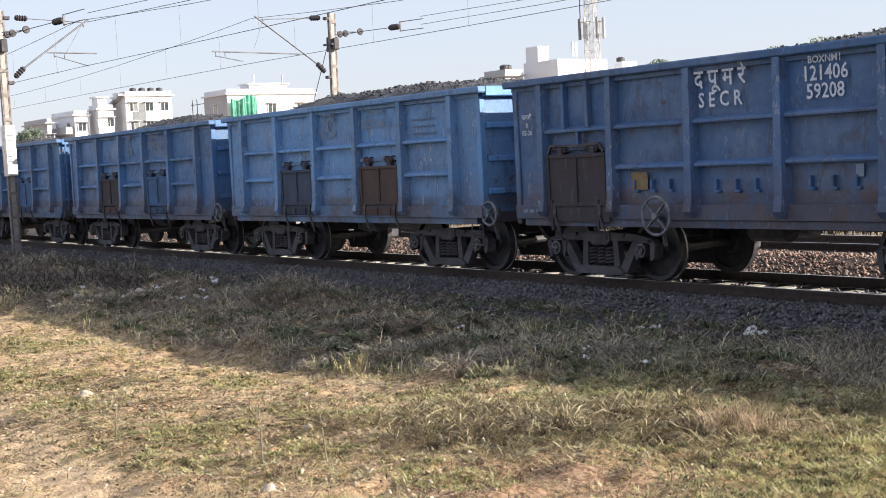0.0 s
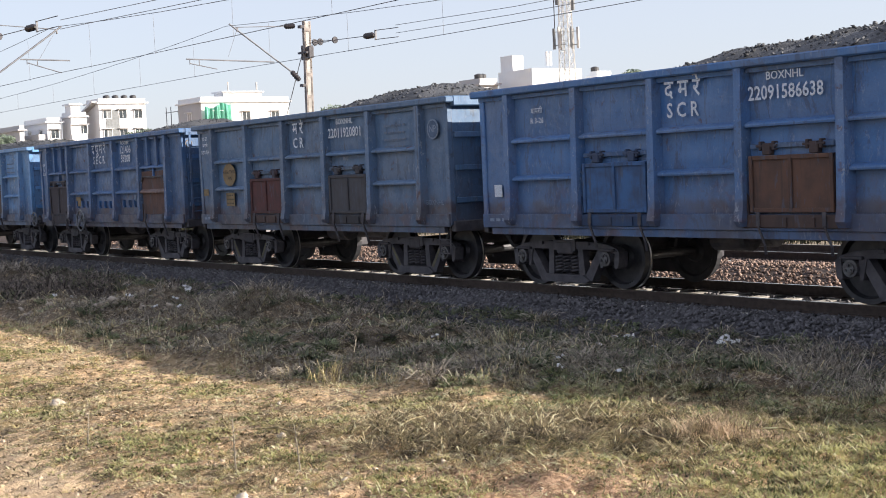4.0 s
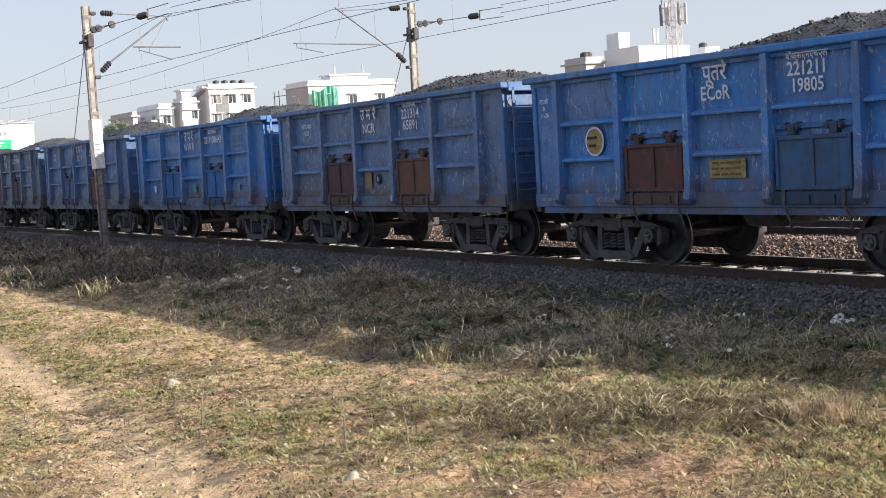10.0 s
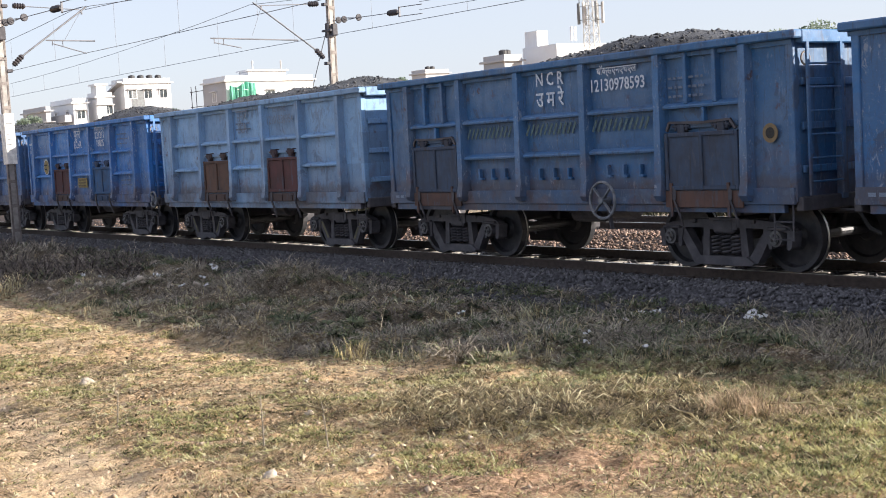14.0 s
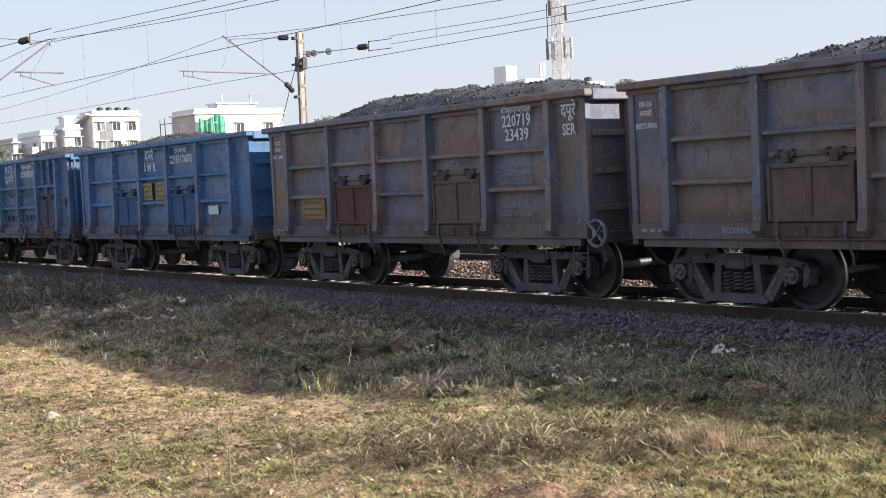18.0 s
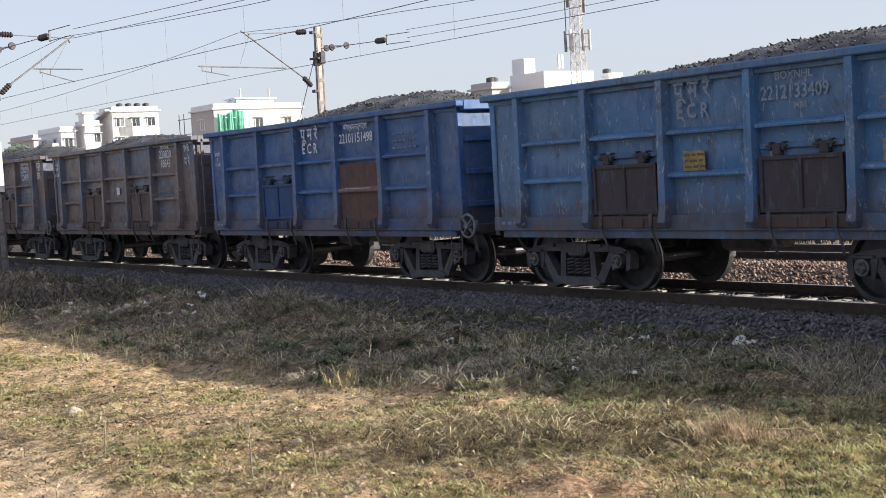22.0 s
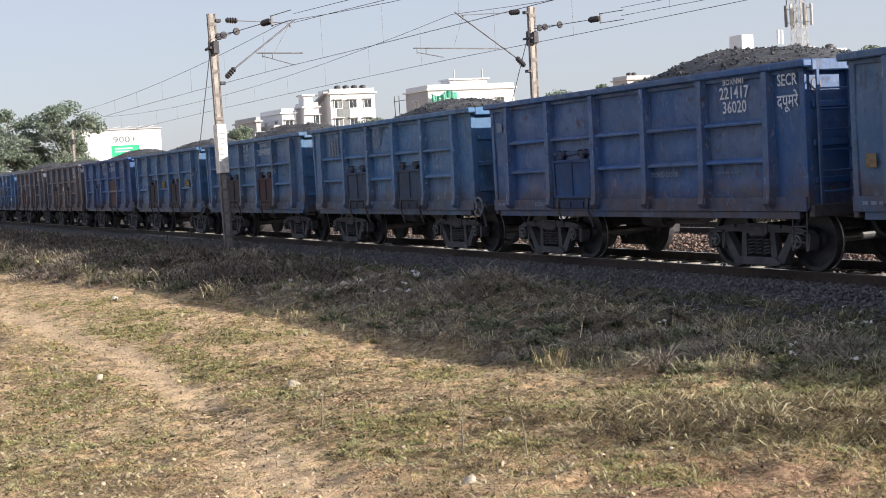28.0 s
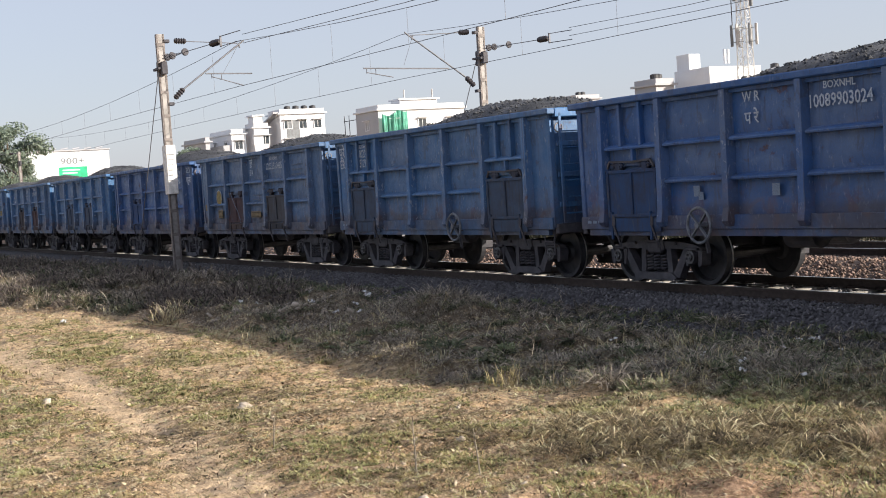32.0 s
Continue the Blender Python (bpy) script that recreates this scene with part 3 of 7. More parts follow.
ground()
track("near_track", NEAR, "broad gauge railway track on grey stone ballast", ((0.062, 0.060, 0.066), (0.19, 0.182, 0.192), 30000, 0.85), 11)
track("far_track", FAR, "second railway track on rusty brown ballast", ((0.062, 0.041, 0.033), (0.40, 0.275, 0.215), 17000, 0.9), 23, 0.17)


# ---- the coal train ----
LEFT, PITCH, HALF = -17.605, 10.7223, 4.88       # left end of wagon 0 at the start, wagon to wagon, half a body
RIBS = (-4.10, -2.46, -0.82, 0.82, 2.46, 4.10)
TOP, SOLE, H1, H2 = 3.16, 1.02, 2.39, 1.78
SIDE = 1.50


def sheet(seed, x0, x1, z0, z1, amp):
    """A wagon's side sheet, dented between its ribs."""
    nx, nz = 54, 18
    gx, gz = np.meshgrid(np.linspace(x0, x1, nx), np.linspace(z0, z1, nz))
    d = (field(gx + seed * 31.7, gz + seed * 7.3, 0.75, 2) - 0.5) * 2 * amp
    crease = np.abs(field(gx * 1.4 + seed * 13.1, gz * 0.8 + gx * 0.25, 0.42, 1) - 0.5)
    d = d + 0.012 * np.clip(1 - crease / 0.06, 0, 1)
    rib = np.min(np.abs(gx[..., None] - np.array(RIBS)), -1)
    levels = np.array((z0, H2, H1, z1))
    row = np.clip(np.searchsorted(levels, gz, side="right") - 1, 0, 2)
    u = np.clip((gz - levels[row]) / (levels[row + 1] - levels[row]), 0, 1)
    belly = np.sin(math.pi * u ** 0.62) ** 0.8
    inner_bay = np.abs(gx) < 4.1
    edge = np.clip(rib / 0.30, 0, 1) ** 0.7
    d = d * np.clip(rib / 0.25, 0, 1) * np.clip((z1 - gz) / 0.2, 0, 1) * np.clip((gz - z0) / 0.2, 0, 1)
    d = d + np.where(inner_bay, 0.045 * (1 - belly * edge), 0.012)
    outer = np.stack([gx, -SIDE + d, gz], -1).reshape(-1, 3)
    inner = outer + np.array((0, 0.03, 0))
    i = (np.arange(nz - 1)[:, None] * nx + np.arange(nx - 1)[None]).ravel()
    q = np.stack([i, i + 1, i + 1 + nx, i + nx], -1)
    me = raw_mesh("side_sheet", np.concatenate([outer, inner]), np.concatenate([q, q[:, ::-1] + nx * nz]), [PAINT])
    me.shade_smooth()
    return me


SHEETS = [sheet(s, -HALF, HALF, SOLE + 0.02, TOP, 0.03) for s in range(5)]


def f_rib(bm):
    """A pressed side stake: hat section, deeper and splayed at the foot."""
    for z0, z1, d0, d1, w0, w1 in ((1.04, 1.12, 0.13, 0.18, 0.085, 0.105), (1.12, 1.32, 0.18, 0.145, 0.105, 0.10), (1.32, TOP, 0.145, 0.115, 0.10, 0.088)):
        a = [(-w0, -SIDE + 0.06, z0), (-w0 * 0.68, -SIDE - d0, z0), (w0 * 0.68, -SIDE - d0, z0), (w0, -SIDE + 0.06, z0)]
        b = [(-w1, -SIDE + 0.06, z1), (-w1 * 0.68, -SIDE - d1, z1), (w1 * 0.68, -SIDE - d1, z1), (w1, -SIDE + 0.06, z1)]
        va, vb = [bm.verts.new(p) for p in a], [bm.verts.new(p) for p in b]
        for n in range(4):
            bm.faces.new((va[n], va[(n + 1) % 4], vb[(n + 1) % 4], vb[n]))
        bm.faces.new(va[::-1])
        bm.faces.new(vb)


def f_short_rib(bm):
    box(bm, -0.035, 0.035, -SIDE - 0.085, -SIDE + 0.06, H1 + 0.03, TOP, 0.01)


def f_stiffener(bm):
    """The pressed rail between two stakes, one metre long, to be stretched: a sloping top and a narrow lip."""
    prof = [(-SIDE + 0.06, 0.072), (-SIDE - 0.02, 0.055), (-SIDE - 0.088, 0.022), (-SIDE - 0.098, 0.005), (-SIDE - 0.092, -0.022), (-SIDE - 0.075, -0.024), (-SIDE + 0.06, -0.03)]
    a, b = [[bm.verts.new((x, y, z)) for y, z in prof] for x in (-0.5, 0.5)]
    n = len(prof)
    bm.faces.new(a)
    bm.faces.new(b[::-1])
    for k in range(n):
        bm.faces.new((a[k], b[k], b[(k + 1) % n], a[(k + 1) % n]))


def f_coping(bm):
    box(bm, -HALF - 0.14, HALF + 0.14, -SIDE - 0.135, -SIDE + 0.05, TOP - 0.005, TOP + 0.11, 0.02)
    box(bm, -HALF - 0.02, HALF + 0.02, -SIDE - 0.03, -SIDE + 0.07, TOP - 0.07, TOP - 0.008)


def f_end_coping(bm):
    box(bm, -0.07, 0.13, -SIDE + 0.05, SIDE - 0.05, TOP - 0.06, TOP + 0.112, 0.015)


def f_end(bm):
    """End wall sheet; the outside looks along +x."""
    box(bm, -0.04, 0.0, -SIDE + 0.03, SIDE - 0.03, SOLE + 0.02, TOP)


def f_end_post(bm):
    box(bm, 0.002, 0.10, -0.07, 0.07, SOLE, TOP - 0.065, 0.012)


def f_end_rail(bm):
    box(bm, 0.002, 0.05, -0.5, 0.5, -0.05, 0.05, 0.01)


def f_corner(bm):
    box(bm, -0.10, 0.02, -SIDE - 0.02, -SIDE + 0.10, SOLE, TOP, 0.012)


def f_sole(bm):
    box(bm, -HALF, HALF, -SIDE - 0.055, -SIDE - 0.004, SOLE - 0.03, 1.215, 0.008)
    box(bm, -HALF + 0.2, HALF - 0.2, -SIDE - 0.02, -SIDE + 0.06, SOLE - 0.14, SOLE - 0.034)


def door_mesh(w, z0, z1, deep):
    def fill(bm):
        y = -SIDE - deep
        box(bm, -w / 2, w / 2, y - 0.02, y + 0.012, z0, z1)
    upright = mesh_of("door_bar", lambda bm: box(bm, -0.03, 0.03, -SIDE - deep - 0.05, -SIDE - deep - 0.021, z0, z1, 0.008), RUST)
    level = mesh_of("door_bar", lambda bm: box(bm, -w / 2 + 0.062, w / 2 - 0.062, -SIDE - deep - 0.045, -SIDE - deep - 0.021, -0.03, 0.03, 0.008), RUST)
    return mesh_of("door_leaf", fill, RUST), [(upright, pose(x, 0, 0)) for x in (-w / 2 + 0.03, 0, w / 2 - 0.03)] + [(level, pose(0, 0, z)) for z in (z0 + 0.03, z1 - 0.03)]


def f_hinge(bm):
    box(bm, -0.07, 0.07, -SIDE - 0.095, -SIDE + 0.01, -0.12, 0.035, 0.012)
    box(bm, -0.13, -0.085, -SIDE - 0.09, -SIDE + 0.01, -0.06, 0.06, 0.01)
    box(bm, 0.085, 0.13, -SIDE - 0.09, -SIDE + 0.01, -0.06, 0.06, 0.01)
    rod(bm, (-0.17, -SIDE - 0.075, 0.0), (0.17, -SIDE - 0.075, 0.0), 0.017)


def f_hinge_rail(bm):
    box(bm, -0.68, 0.68, -SIDE - 0.06, -SIDE + 0.01, -0.035, 0.035, 0.008)


def f_latch(bm):
    """The hanging door lever under the sole."""
    bar(bm, (0, -SIDE - 0.09, 1.24), (0.02, -SIDE - 0.12, 1.06), 0.05, 0.03)
    bar(bm, (0.02, -SIDE - 0.12, 1.06), (0.10, -SIDE - 0.08, 0.80), 0.04, 0.025)
    bar(bm, (0.10, -SIDE - 0.08, 0.80), (0.07, -SIDE - 0.03, 0.68), 0.035, 0.025)


def f_apron(bm):
    box(bm, -0.74, 0.74, -SIDE - 0.085, -SIDE - 0.06, 0.95, 1.19, 0.006)
    for x in (-0.6, 0.5):
        bar(bm, (x, -SIDE - 0.10, 1.30), (x, -SIDE - 0.10, 0.82), 0.045, 0.03)


def f_floor(bm):
    box(bm, -HALF + 0.05, HALF - 0.05, -SIDE + 0.06, SIDE - 0.06, 1.10, 1.18)
    for x in (-4.1, -2.46, -0.82, 0.82, 2.46, 4.1):
        box(bm, x - 0.07, x + 0.07, -SIDE + 0.07, SIDE - 0.07, 0.92, 1.098)


def f_sill(bm):
    box(bm, -HALF - 0.08, HALF + 0.08, -0.19, 0.19, 0.78, 1.096, 0.02)
    for s in (-1, 1):
        box(bm, s * (HALF + 0.02) - 0.06, s * (HALF + 0.02) + 0.06, -SIDE + 0.02, SIDE - 0.02, 0.90, 1.09, 0.015)


def f_cylinder(bm):
    rod(bm, (-0.5, -0.62, 0.82), (0.15, -0.62, 0.82), 0.19, seg=16)
    rod(bm, (0.15, -0.62, 0.82), (0.42, -0.62, 0.82), 0.10, 0.03)
    rod(bm, (0.42, -0.62, 0.82), (1.6, -0.35, 0.80), 0.025)
    bar(bm, (-0.3, -0.62, 1.0), (-0.3, -0.62, 1.10), 0.12, 0.06)


def f_reservoir(bm):
    rod(bm, (-1.5, 0.7, 0.78), (-0.5, 0.7, 0.78), 0.20, seg=16)
    for x in (-1.35, -0.65):
        bar(bm, (x, 0.7, 0.96), (x, 0.7, 1.10), 0.06)


def f_pipe(bm):
    pts = [(-HALF - 0.2, -0.5, 0.85), (-HALF + 0.5, -1.15, 0.93), (-0.8, -1.22, 0.93), (0.2, -1.1, 0.86), (HALF - 0.6, -1.1, 0.93), (HALF + 0.2, -0.5, 0.85)]
    for a, b in zip(pts, pts[1:]):
        rod(bm, a, b, 0.022, seg=8)


def f_coupler(bm):
    """Knuckle coupler reaching half way to the next wagon, along +x."""
    box(bm, 0.0, 0.24, -0.10, 0.10, 0.93, 1.13, 0.025)
    box(bm, 0.24, 0.46, -0.17, 0.12, 0.90, 1.16, 0.04)
    bar(bm, (0.36, -0.15, 0.80), (0.36, -0.15, 1.24), 0.07)


def f_hose(bm):
    pts = [(0.0, -0.42, 0.90), (0.16, -0.42, 0.80), (0.30, -0.40, 0.60), (0.46, -0.36, 0.52)]
    for a, b in zip(pts, pts[1:]):
        rod(bm, a, b, 0.027, seg=8)


def f_step(bm):
    for s in (-0.16, 0.16):
        rod(bm, (s, -SIDE + 0.03, 1.05), (s, -SIDE + 0.02, 0.50), 0.014, seg=6)
    for z in (0.52, 0.76):
        bar(bm, (-0.16, -SIDE + 0.02, z), (0.16, -SIDE + 0.02, z), 0.035, 0.02)


def f_ladder_side(bm):
    box(bm, 0.10, 0.13, -0.03, 0.03, 1.10, TOP + 0.02, 0.006)


def f_rung(bm):
    rod(bm, (0.115, -0.32, 0), (0.115, 0.32, 0), 0.014, seg=6)


def f_ring(bm):
    ring(bm, (0.10, 0, 0), "x", 0.085, 0.013, 14)


def brake_wheel(r):
    def fill(bm):
        ring(bm, (0, 0, 0), "y", r, 0.024, 26)
        for k in range(4):
            a = math.pi / 4 + k * math.pi / 2
            bar(bm, (0, 0, 0), (r * math.cos(a), 0, r * math.sin(a)), 0.045, 0.02)
        rod(bm, (0, -0.05, 0), (0, 0.22, 0), 0.05, seg=12)
    return mesh_of("brake_wheel", fill, material("brake_wheel_paint", m_plain((0.135, 0.148, 0.17), 0.4, 9), 0.6))


def f_brake_rod(bm):
    bar(bm, (0, 0.10, 0.0), (0.02, 0.16, -0.45), 0.05)
    bar(bm, (0, 0.18, 0.1), (0, 0.18, -0.1), 0.16, 0.03)


# bogie, about its middle, wheels one metre across, two metres apart
WHEEL_R, BASE = 0.5, 1.0


def f_side_frame(bm):
    """Cast three-piece bogie side frame: bowed top chord, two slanting windows beside the spring nest, hooded ends over the axle boxes."""
    y0, y1 = -1.17, -1.02
    for s in (-1, 1):
        plate(bm, [(s * 0.18, 0.76), (s * 0.70, 0.745), (s * 1.02, 0.71), (s * 1.20, 0.655), (s * 1.27, 0.57), (s * 1.16, 0.575), (s * 0.98, 0.61), (s * 0.72, 0.63), (s * 0.18, 0.63)], y0, y1)       # top chord
        plate(bm, [(s * 0.93, 0.63), (s * 0.77, 0.63), (s * 0.44, 0.18), (s * 0.50, 0.11), (s * 0.62, 0.14)], y0, y1)                                 # diagonal
        plate(bm, [(s * 0.40, 0.64), (s * 0.29, 0.64), (s * 0.31, 0.19), (s * 0.45, 0.15)], y0 + 0.015, y1 - 0.01)                                     # column
        plate(bm, [(s * 1.27, 0.60), (s * 1.17, 0.62), (s * 1.15, 0.36), (s * 1.19, 0.34), (s * 1.24, 0.38)], y0 - 0.02, y1 + 0.02)                    # outer jaw
        plate(bm, [(s * 0.90, 0.62), (s * 0.78, 0.62), (s * 0.84, 0.35), (s * 0.89, 0.35)], y0 - 0.02, y1 + 0.02)                                      # inner jaw
        box(bm, s * 1.0 - 0.17, s * 1.0 + 0.17, y0 - 0.06, y0 + 0.01, 0.615, 0.655, 0.01)
        box(bm, s * 0.52, s * 0.60, y0 - 0.035, y0 + 0.005, 0.70, 0.755, 0.008)
    plate(bm, [(-0.52, 0.10), (0.52, 0.10), (0.58, 0.14), (0.44, 0.225), (-0.44, 0.225), (-0.58, 0.14)], y0 - 0.04, y1 + 0.06)
    plate(bm, [(-0.26, 0.775), (0.26, 0.775), (0.26, 0.61), (-0.26, 0.61)], y0 - 0.02, y1)
    # board added behind the springs so that the gap reads dark
    box(bm, -0.30, 0.30, -1.0, -0.955, 0.22, 0.62)


def f_axle_box(bm):
    rod(bm, (0, -1.24, 0), (0, -0.98, 0), 0.115, seg=14)
    rod(bm, (0, -1.27, 0), (0, -1.24, 0), 0.075, seg=12)
    for k in range(3):
        a = math.pi / 2 + k * 2.094
        n = len(bm.faces)
        rod(bm, (0.045 * math.cos(a), -1.295, 0.045 * math.sin(a)), (0.045 * math.cos(a), -1.262, 0.045 * math.sin(a)), 0.020, seg=6)
        bm.faces.ensure_lookup_table()
        for f in bm.faces[n:]:
            f.material_index = 1


def f_spring(bm):
    """Three coil springs side by side on the frame's seat."""
    for x in (-0.19, 0.0, 0.19):
        prev = None
        for k in range(46):
            a, z = k * math.pi / 4, 0.245 + 0.30 * k / 45
            out = Vector((math.cos(a), math.sin(a), 0))
            c = [bm.verts.new(Vector((x, -1.10, z)) + out * (0.074 + 0.019 * p) + Vector((0, 0, 0.019 * q))) for p, q in ((1, 0), (0, 1), (-1, 0), (0, -1))]
            if prev:
                for n in range(4):
                    bm.faces.new((prev[n], prev[(n + 1) % 4], c[(n + 1) % 4], c[n]))
            prev = c


def f_bolster(bm):
    box(bm, -0.20, 0.20, -1.20, 1.20, 0.55, 0.76, 0.03)
    rod(bm, (0, 0, 0.70), (0, 0, 0.92), 0.22, seg=16)
    for s in (-1, 1):
        bar(bm, (s * 0.55, -1.0, 0.42), (s * 0.55, 1.0, 0.42), 0.09, 0.12)
        for y in (-0.86, 0.86):
            box(bm, s * 0.55 - 0.06 + s * 0.0, s * 0.55 + 0.06, y - 0.05, y + 0.05, 0.30, 0.62, 0.01)


def f_wheelset(bm):
    """Two disc wheels with flanges on one axle, about its own middle."""
    rod(bm, (0, -1.22, 0), (0, 1.22, 0), 0.075, seg=12)
    seg = 30
    for s in (-1, 1):
        prof = [(0.075, 0.86), (0.16, 0.87), (0.20, 0.81), (0.40, 0.79), (0.43, 0.865), (0.497, 0.865), (0.50, 0.80), (0.502, 0.755), (0.528, 0.748), (0.528, 0.725), (0.43, 0.722), (0.40, 0.755), (0.20, 0.765), (0.16, 0.70), (0.075, 0.70)]
        loops = []
        for k in range(seg):
            a = 2 * math.pi * k / seg
            loops.append([bm.verts.new((r * math.cos(a), s * y, r * math.sin(a))) for r, y in prof])
        for k in range(seg):
            p, q = loops[k], loops[(k + 1) % seg]
            for n in range(len(prof) - 1):
                f = bm.faces.new((p[n], p[n + 1], q[n + 1], q[n]))
                if n == 7:
                    f.material_index = 1


def f_jamb(bm):
    plate(bm, [(-0.075, 1.03), (0.075, 1.03), (0.065, 1.30), (0.03, 1.56), (-0.04, 1.54), (-0.07, 1.28)], -SIDE - 0.075, -SIDE + 0.004)


def f_door_sill(bm):
    box(bm, -0.78, 0.78, -SIDE - 0.085, -SIDE - 0.004, 1.03, 1.205, 0.01)
    for x in (-0.55, -0.1, 0.35):
        box(bm, x - 0.03, x + 0.03, -SIDE - 0.11, -SIDE - 0.085, 1.05, 1.17)


def f_door_stop(bm):
    box(bm, -0.03, 0.03, -SIDE - 0.10, -SIDE - 0.01, H1 - 0.24, H1 - 0.03, 0.008)


def f_lifting_bar(bm):
    """The bar that hooks the end door up, bent down at its ends."""
    for a, b in (((-0.66, 2.05), (-0.60, 2.17)), ((-0.60, 2.17), (0.05, 2.15)), ((0.05, 2.15), (0.56, 2.17)), ((0.56, 2.17), (0.66, 2.04))):
        bar(bm, (a[0], -SIDE - 0.085, a[1]), (b[0], -SIDE - 0.085, b[1]), 0.035)


def f_lug(bm):
    """A small bracket left over from the wagon's old fittings."""
    box(bm, -0.02, 0.02, -SIDE - 0.065, -SIDE + 0.01, -0.09, 0.07, 0.006)
    box(bm, -0.02, 0.07, -SIDE - 0.065, -SIDE + 0.01, -0.12, -0.08, 0.006)


M = {
    "door_stop": mesh_of("door_stop", f_door_stop, PAINT_RAIL), "lifting_bar": mesh_of("lifting_bar", f_lifting_bar, CAST), "lug": mesh_of("lug", f_lug, PAINT_RAIL),
    "jamb": mesh_of("door_jamb", f_jamb, RUST), "door_sill": mesh_of("door_sill", f_door_sill, RUST),
    "rib": mesh_of("rib", f_rib, PAINT), "short_rib": mesh_of("short_rib", f_short_rib, PAINT), "stiffener": mesh_of("stiffener", f_stiffener, PAINT_RAIL),
    "coping": mesh_of("coping", f_coping, PAINT), "end_coping": mesh_of("end_coping", f_end_coping, PAINT), "end": mesh_of("end_wall", f_end, PAINT), "end_post": mesh_of("end_post", f_end_post, PAINT), "end_rail": mesh_of("end_rail", f_end_rail, PAINT_RAIL),
    "corner": mesh_of("corner_post", f_corner, PAINT), "sole": mesh_of("sole_bar", f_sole, PAINT), "door": door_mesh(1.36, 1.235, 1.985, 0.05),
    "end_door": door_mesh(1.40, 1.20, 2.02, 0.06), "flat_door": door_mesh(1.44, 1.22, 2.30, 0.032), "hinge": mesh_of("hinge", f_hinge, RUST), "hinge_rail": mesh_of("hinge_rail", f_hinge_rail, PAINT_RAIL),
    "latch": mesh_of("latch_lever", f_latch, CAST), "apron": mesh_of("apron", f_apron, RUST), "floor": mesh_of("floor_frame", f_floor, CAST),
    "sill": mesh_of("centre_sill", f_sill, CAST), "cylinder": mesh_of("brake_cylinder", f_cylinder, CAST), "reservoir": mesh_of("air_reservoir", f_reservoir, CAST),
    "pipe": mesh_of("air_pipe", f_pipe, CAST), "coupler": mesh_of("coupler", f_coupler, CAST), "hose": mesh_of("air_hose", f_hose, DARK_MARK),
    "step": mesh_of("foot_step", f_step, CAST), "ladder_side": mesh_of("ladder_side", f_ladder_side, PAINT), "rung": mesh_of("rung", f_rung, PAINT_RAIL), "ring": mesh_of("tie_ring", f_ring, GALV),
    "big_wheel": brake_wheel(0.28), "small_wheel": brake_wheel(0.20), "brake_rod": mesh_of("brake_rod", f_brake_rod, CAST),
    "side_frame": mesh_of("side_frame", f_side_frame, CAST), "frame_mark": mesh_of("frame_mark", lambda bm: plate(bm, [(0.80, 0.58), (0.74, 0.56), (0.50, 0.24), (0.56, 0.22)], -1.176, -1.172), FRAME_MARK), "axle_box": mesh_of("axle_box", f_axle_box, CAST, BEARING), "spring": mesh_of("spring_nest", f_spring, CAST),
    "bolster": mesh_of("bogie", f_bolster, CAST), "wheelset": mesh_of("wheelset", f_wheelset, TREAD, SHINE),
}

_letters = {}


def lettering(text, mat, bold=0.0):
    """A flat mesh of written characters about 1 m high, centred, standing in x and z and looking along -y."""
    key = (text, mat.name)
    if key not in _letters:
        cu = bpy.data.curves.new("lettering", "FONT")
        cu.body, cu.align_x, cu.align_y, cu.size, cu.offset, cu.resolution_u = text, "CENTER", "CENTER", 1.0, bold, 2
        ob = new("lettering", cu)
        bpy.context.view_layer.update()
        me = bpy.data.meshes.new_from_object(ob.evaluated_get(bpy.context.evaluated_depsgraph_get()))
        bpy.data.objects.remove(ob)
        bpy.data.curves.remove(cu)
        me.transform(Matrix.Rotation(math.pi / 2, 4, "X"))
        me.materials.clear()
        me.materials.append(mat)
        me.name = "lettering"
        _letters[key] = me
    return _letters[key]


_panel = mesh_of("patch", lambda bm: box(bm, -0.5, 0.5, -0.0025, 0.0025, -0.5, 0.5))
_disc = mesh_of("disc", lambda bm: rod(bm, (0, -0.003, 0), (0, 0.003, 0), 0.5, seg=28))
_patches = {}


def patch(wagon, shape, mat, x, z, w, h, name="painted_patch", label="", front=SIDE + 0.037, tilt=0):
    key = (shape, mat.name)
    if key not in _patches:
        me = (_disc if shape == "disc" else _panel).copy()
        me.materials.append(mat)
        _patches[key] = me
    ob = part(name, _patches[key], wagon, pose(x, -front, z, 0, tilt, 0) @ Matrix.Diagonal((w, 1, h, 1)), label)
    return ob


BRIGHT, MID, PALE = (0.018, 0.180, 0.54), (0.036, 0.142, 0.335), (0.21, 0.40, 0.67)
DUSTY = (0.038, 0.152, 0.345)
DUSK, WORN = (0.052, 0.158, 0.385), (0.110, 0.295, 0.60)
SLATE, DEEP, BROWN, GREYBLUE = (0.040, 0.122, 0.290), (0.017, 0.092, 0.285), (0.152, 0.108, 0.096), (0.050, 0.134, 0.290)
FADED = (0.058, 0.185, 0.420)
ROYAL = (0.022, 0.140, 0.360)
COBALT = (0.028, 0.130, 0.310)
R_DEEP = (0.016, 0.072, 0.205)
R_TAN = (0.150, 0.078, 0.052)
R_DULL = (0.105, 0.066, 0.054)
R_DUSKY = (0.056, 0.050, 0.060)
R_PLUM = (0.088, 0.042, 0.050)
STEEL = (0.068, 0.148, 0.280)
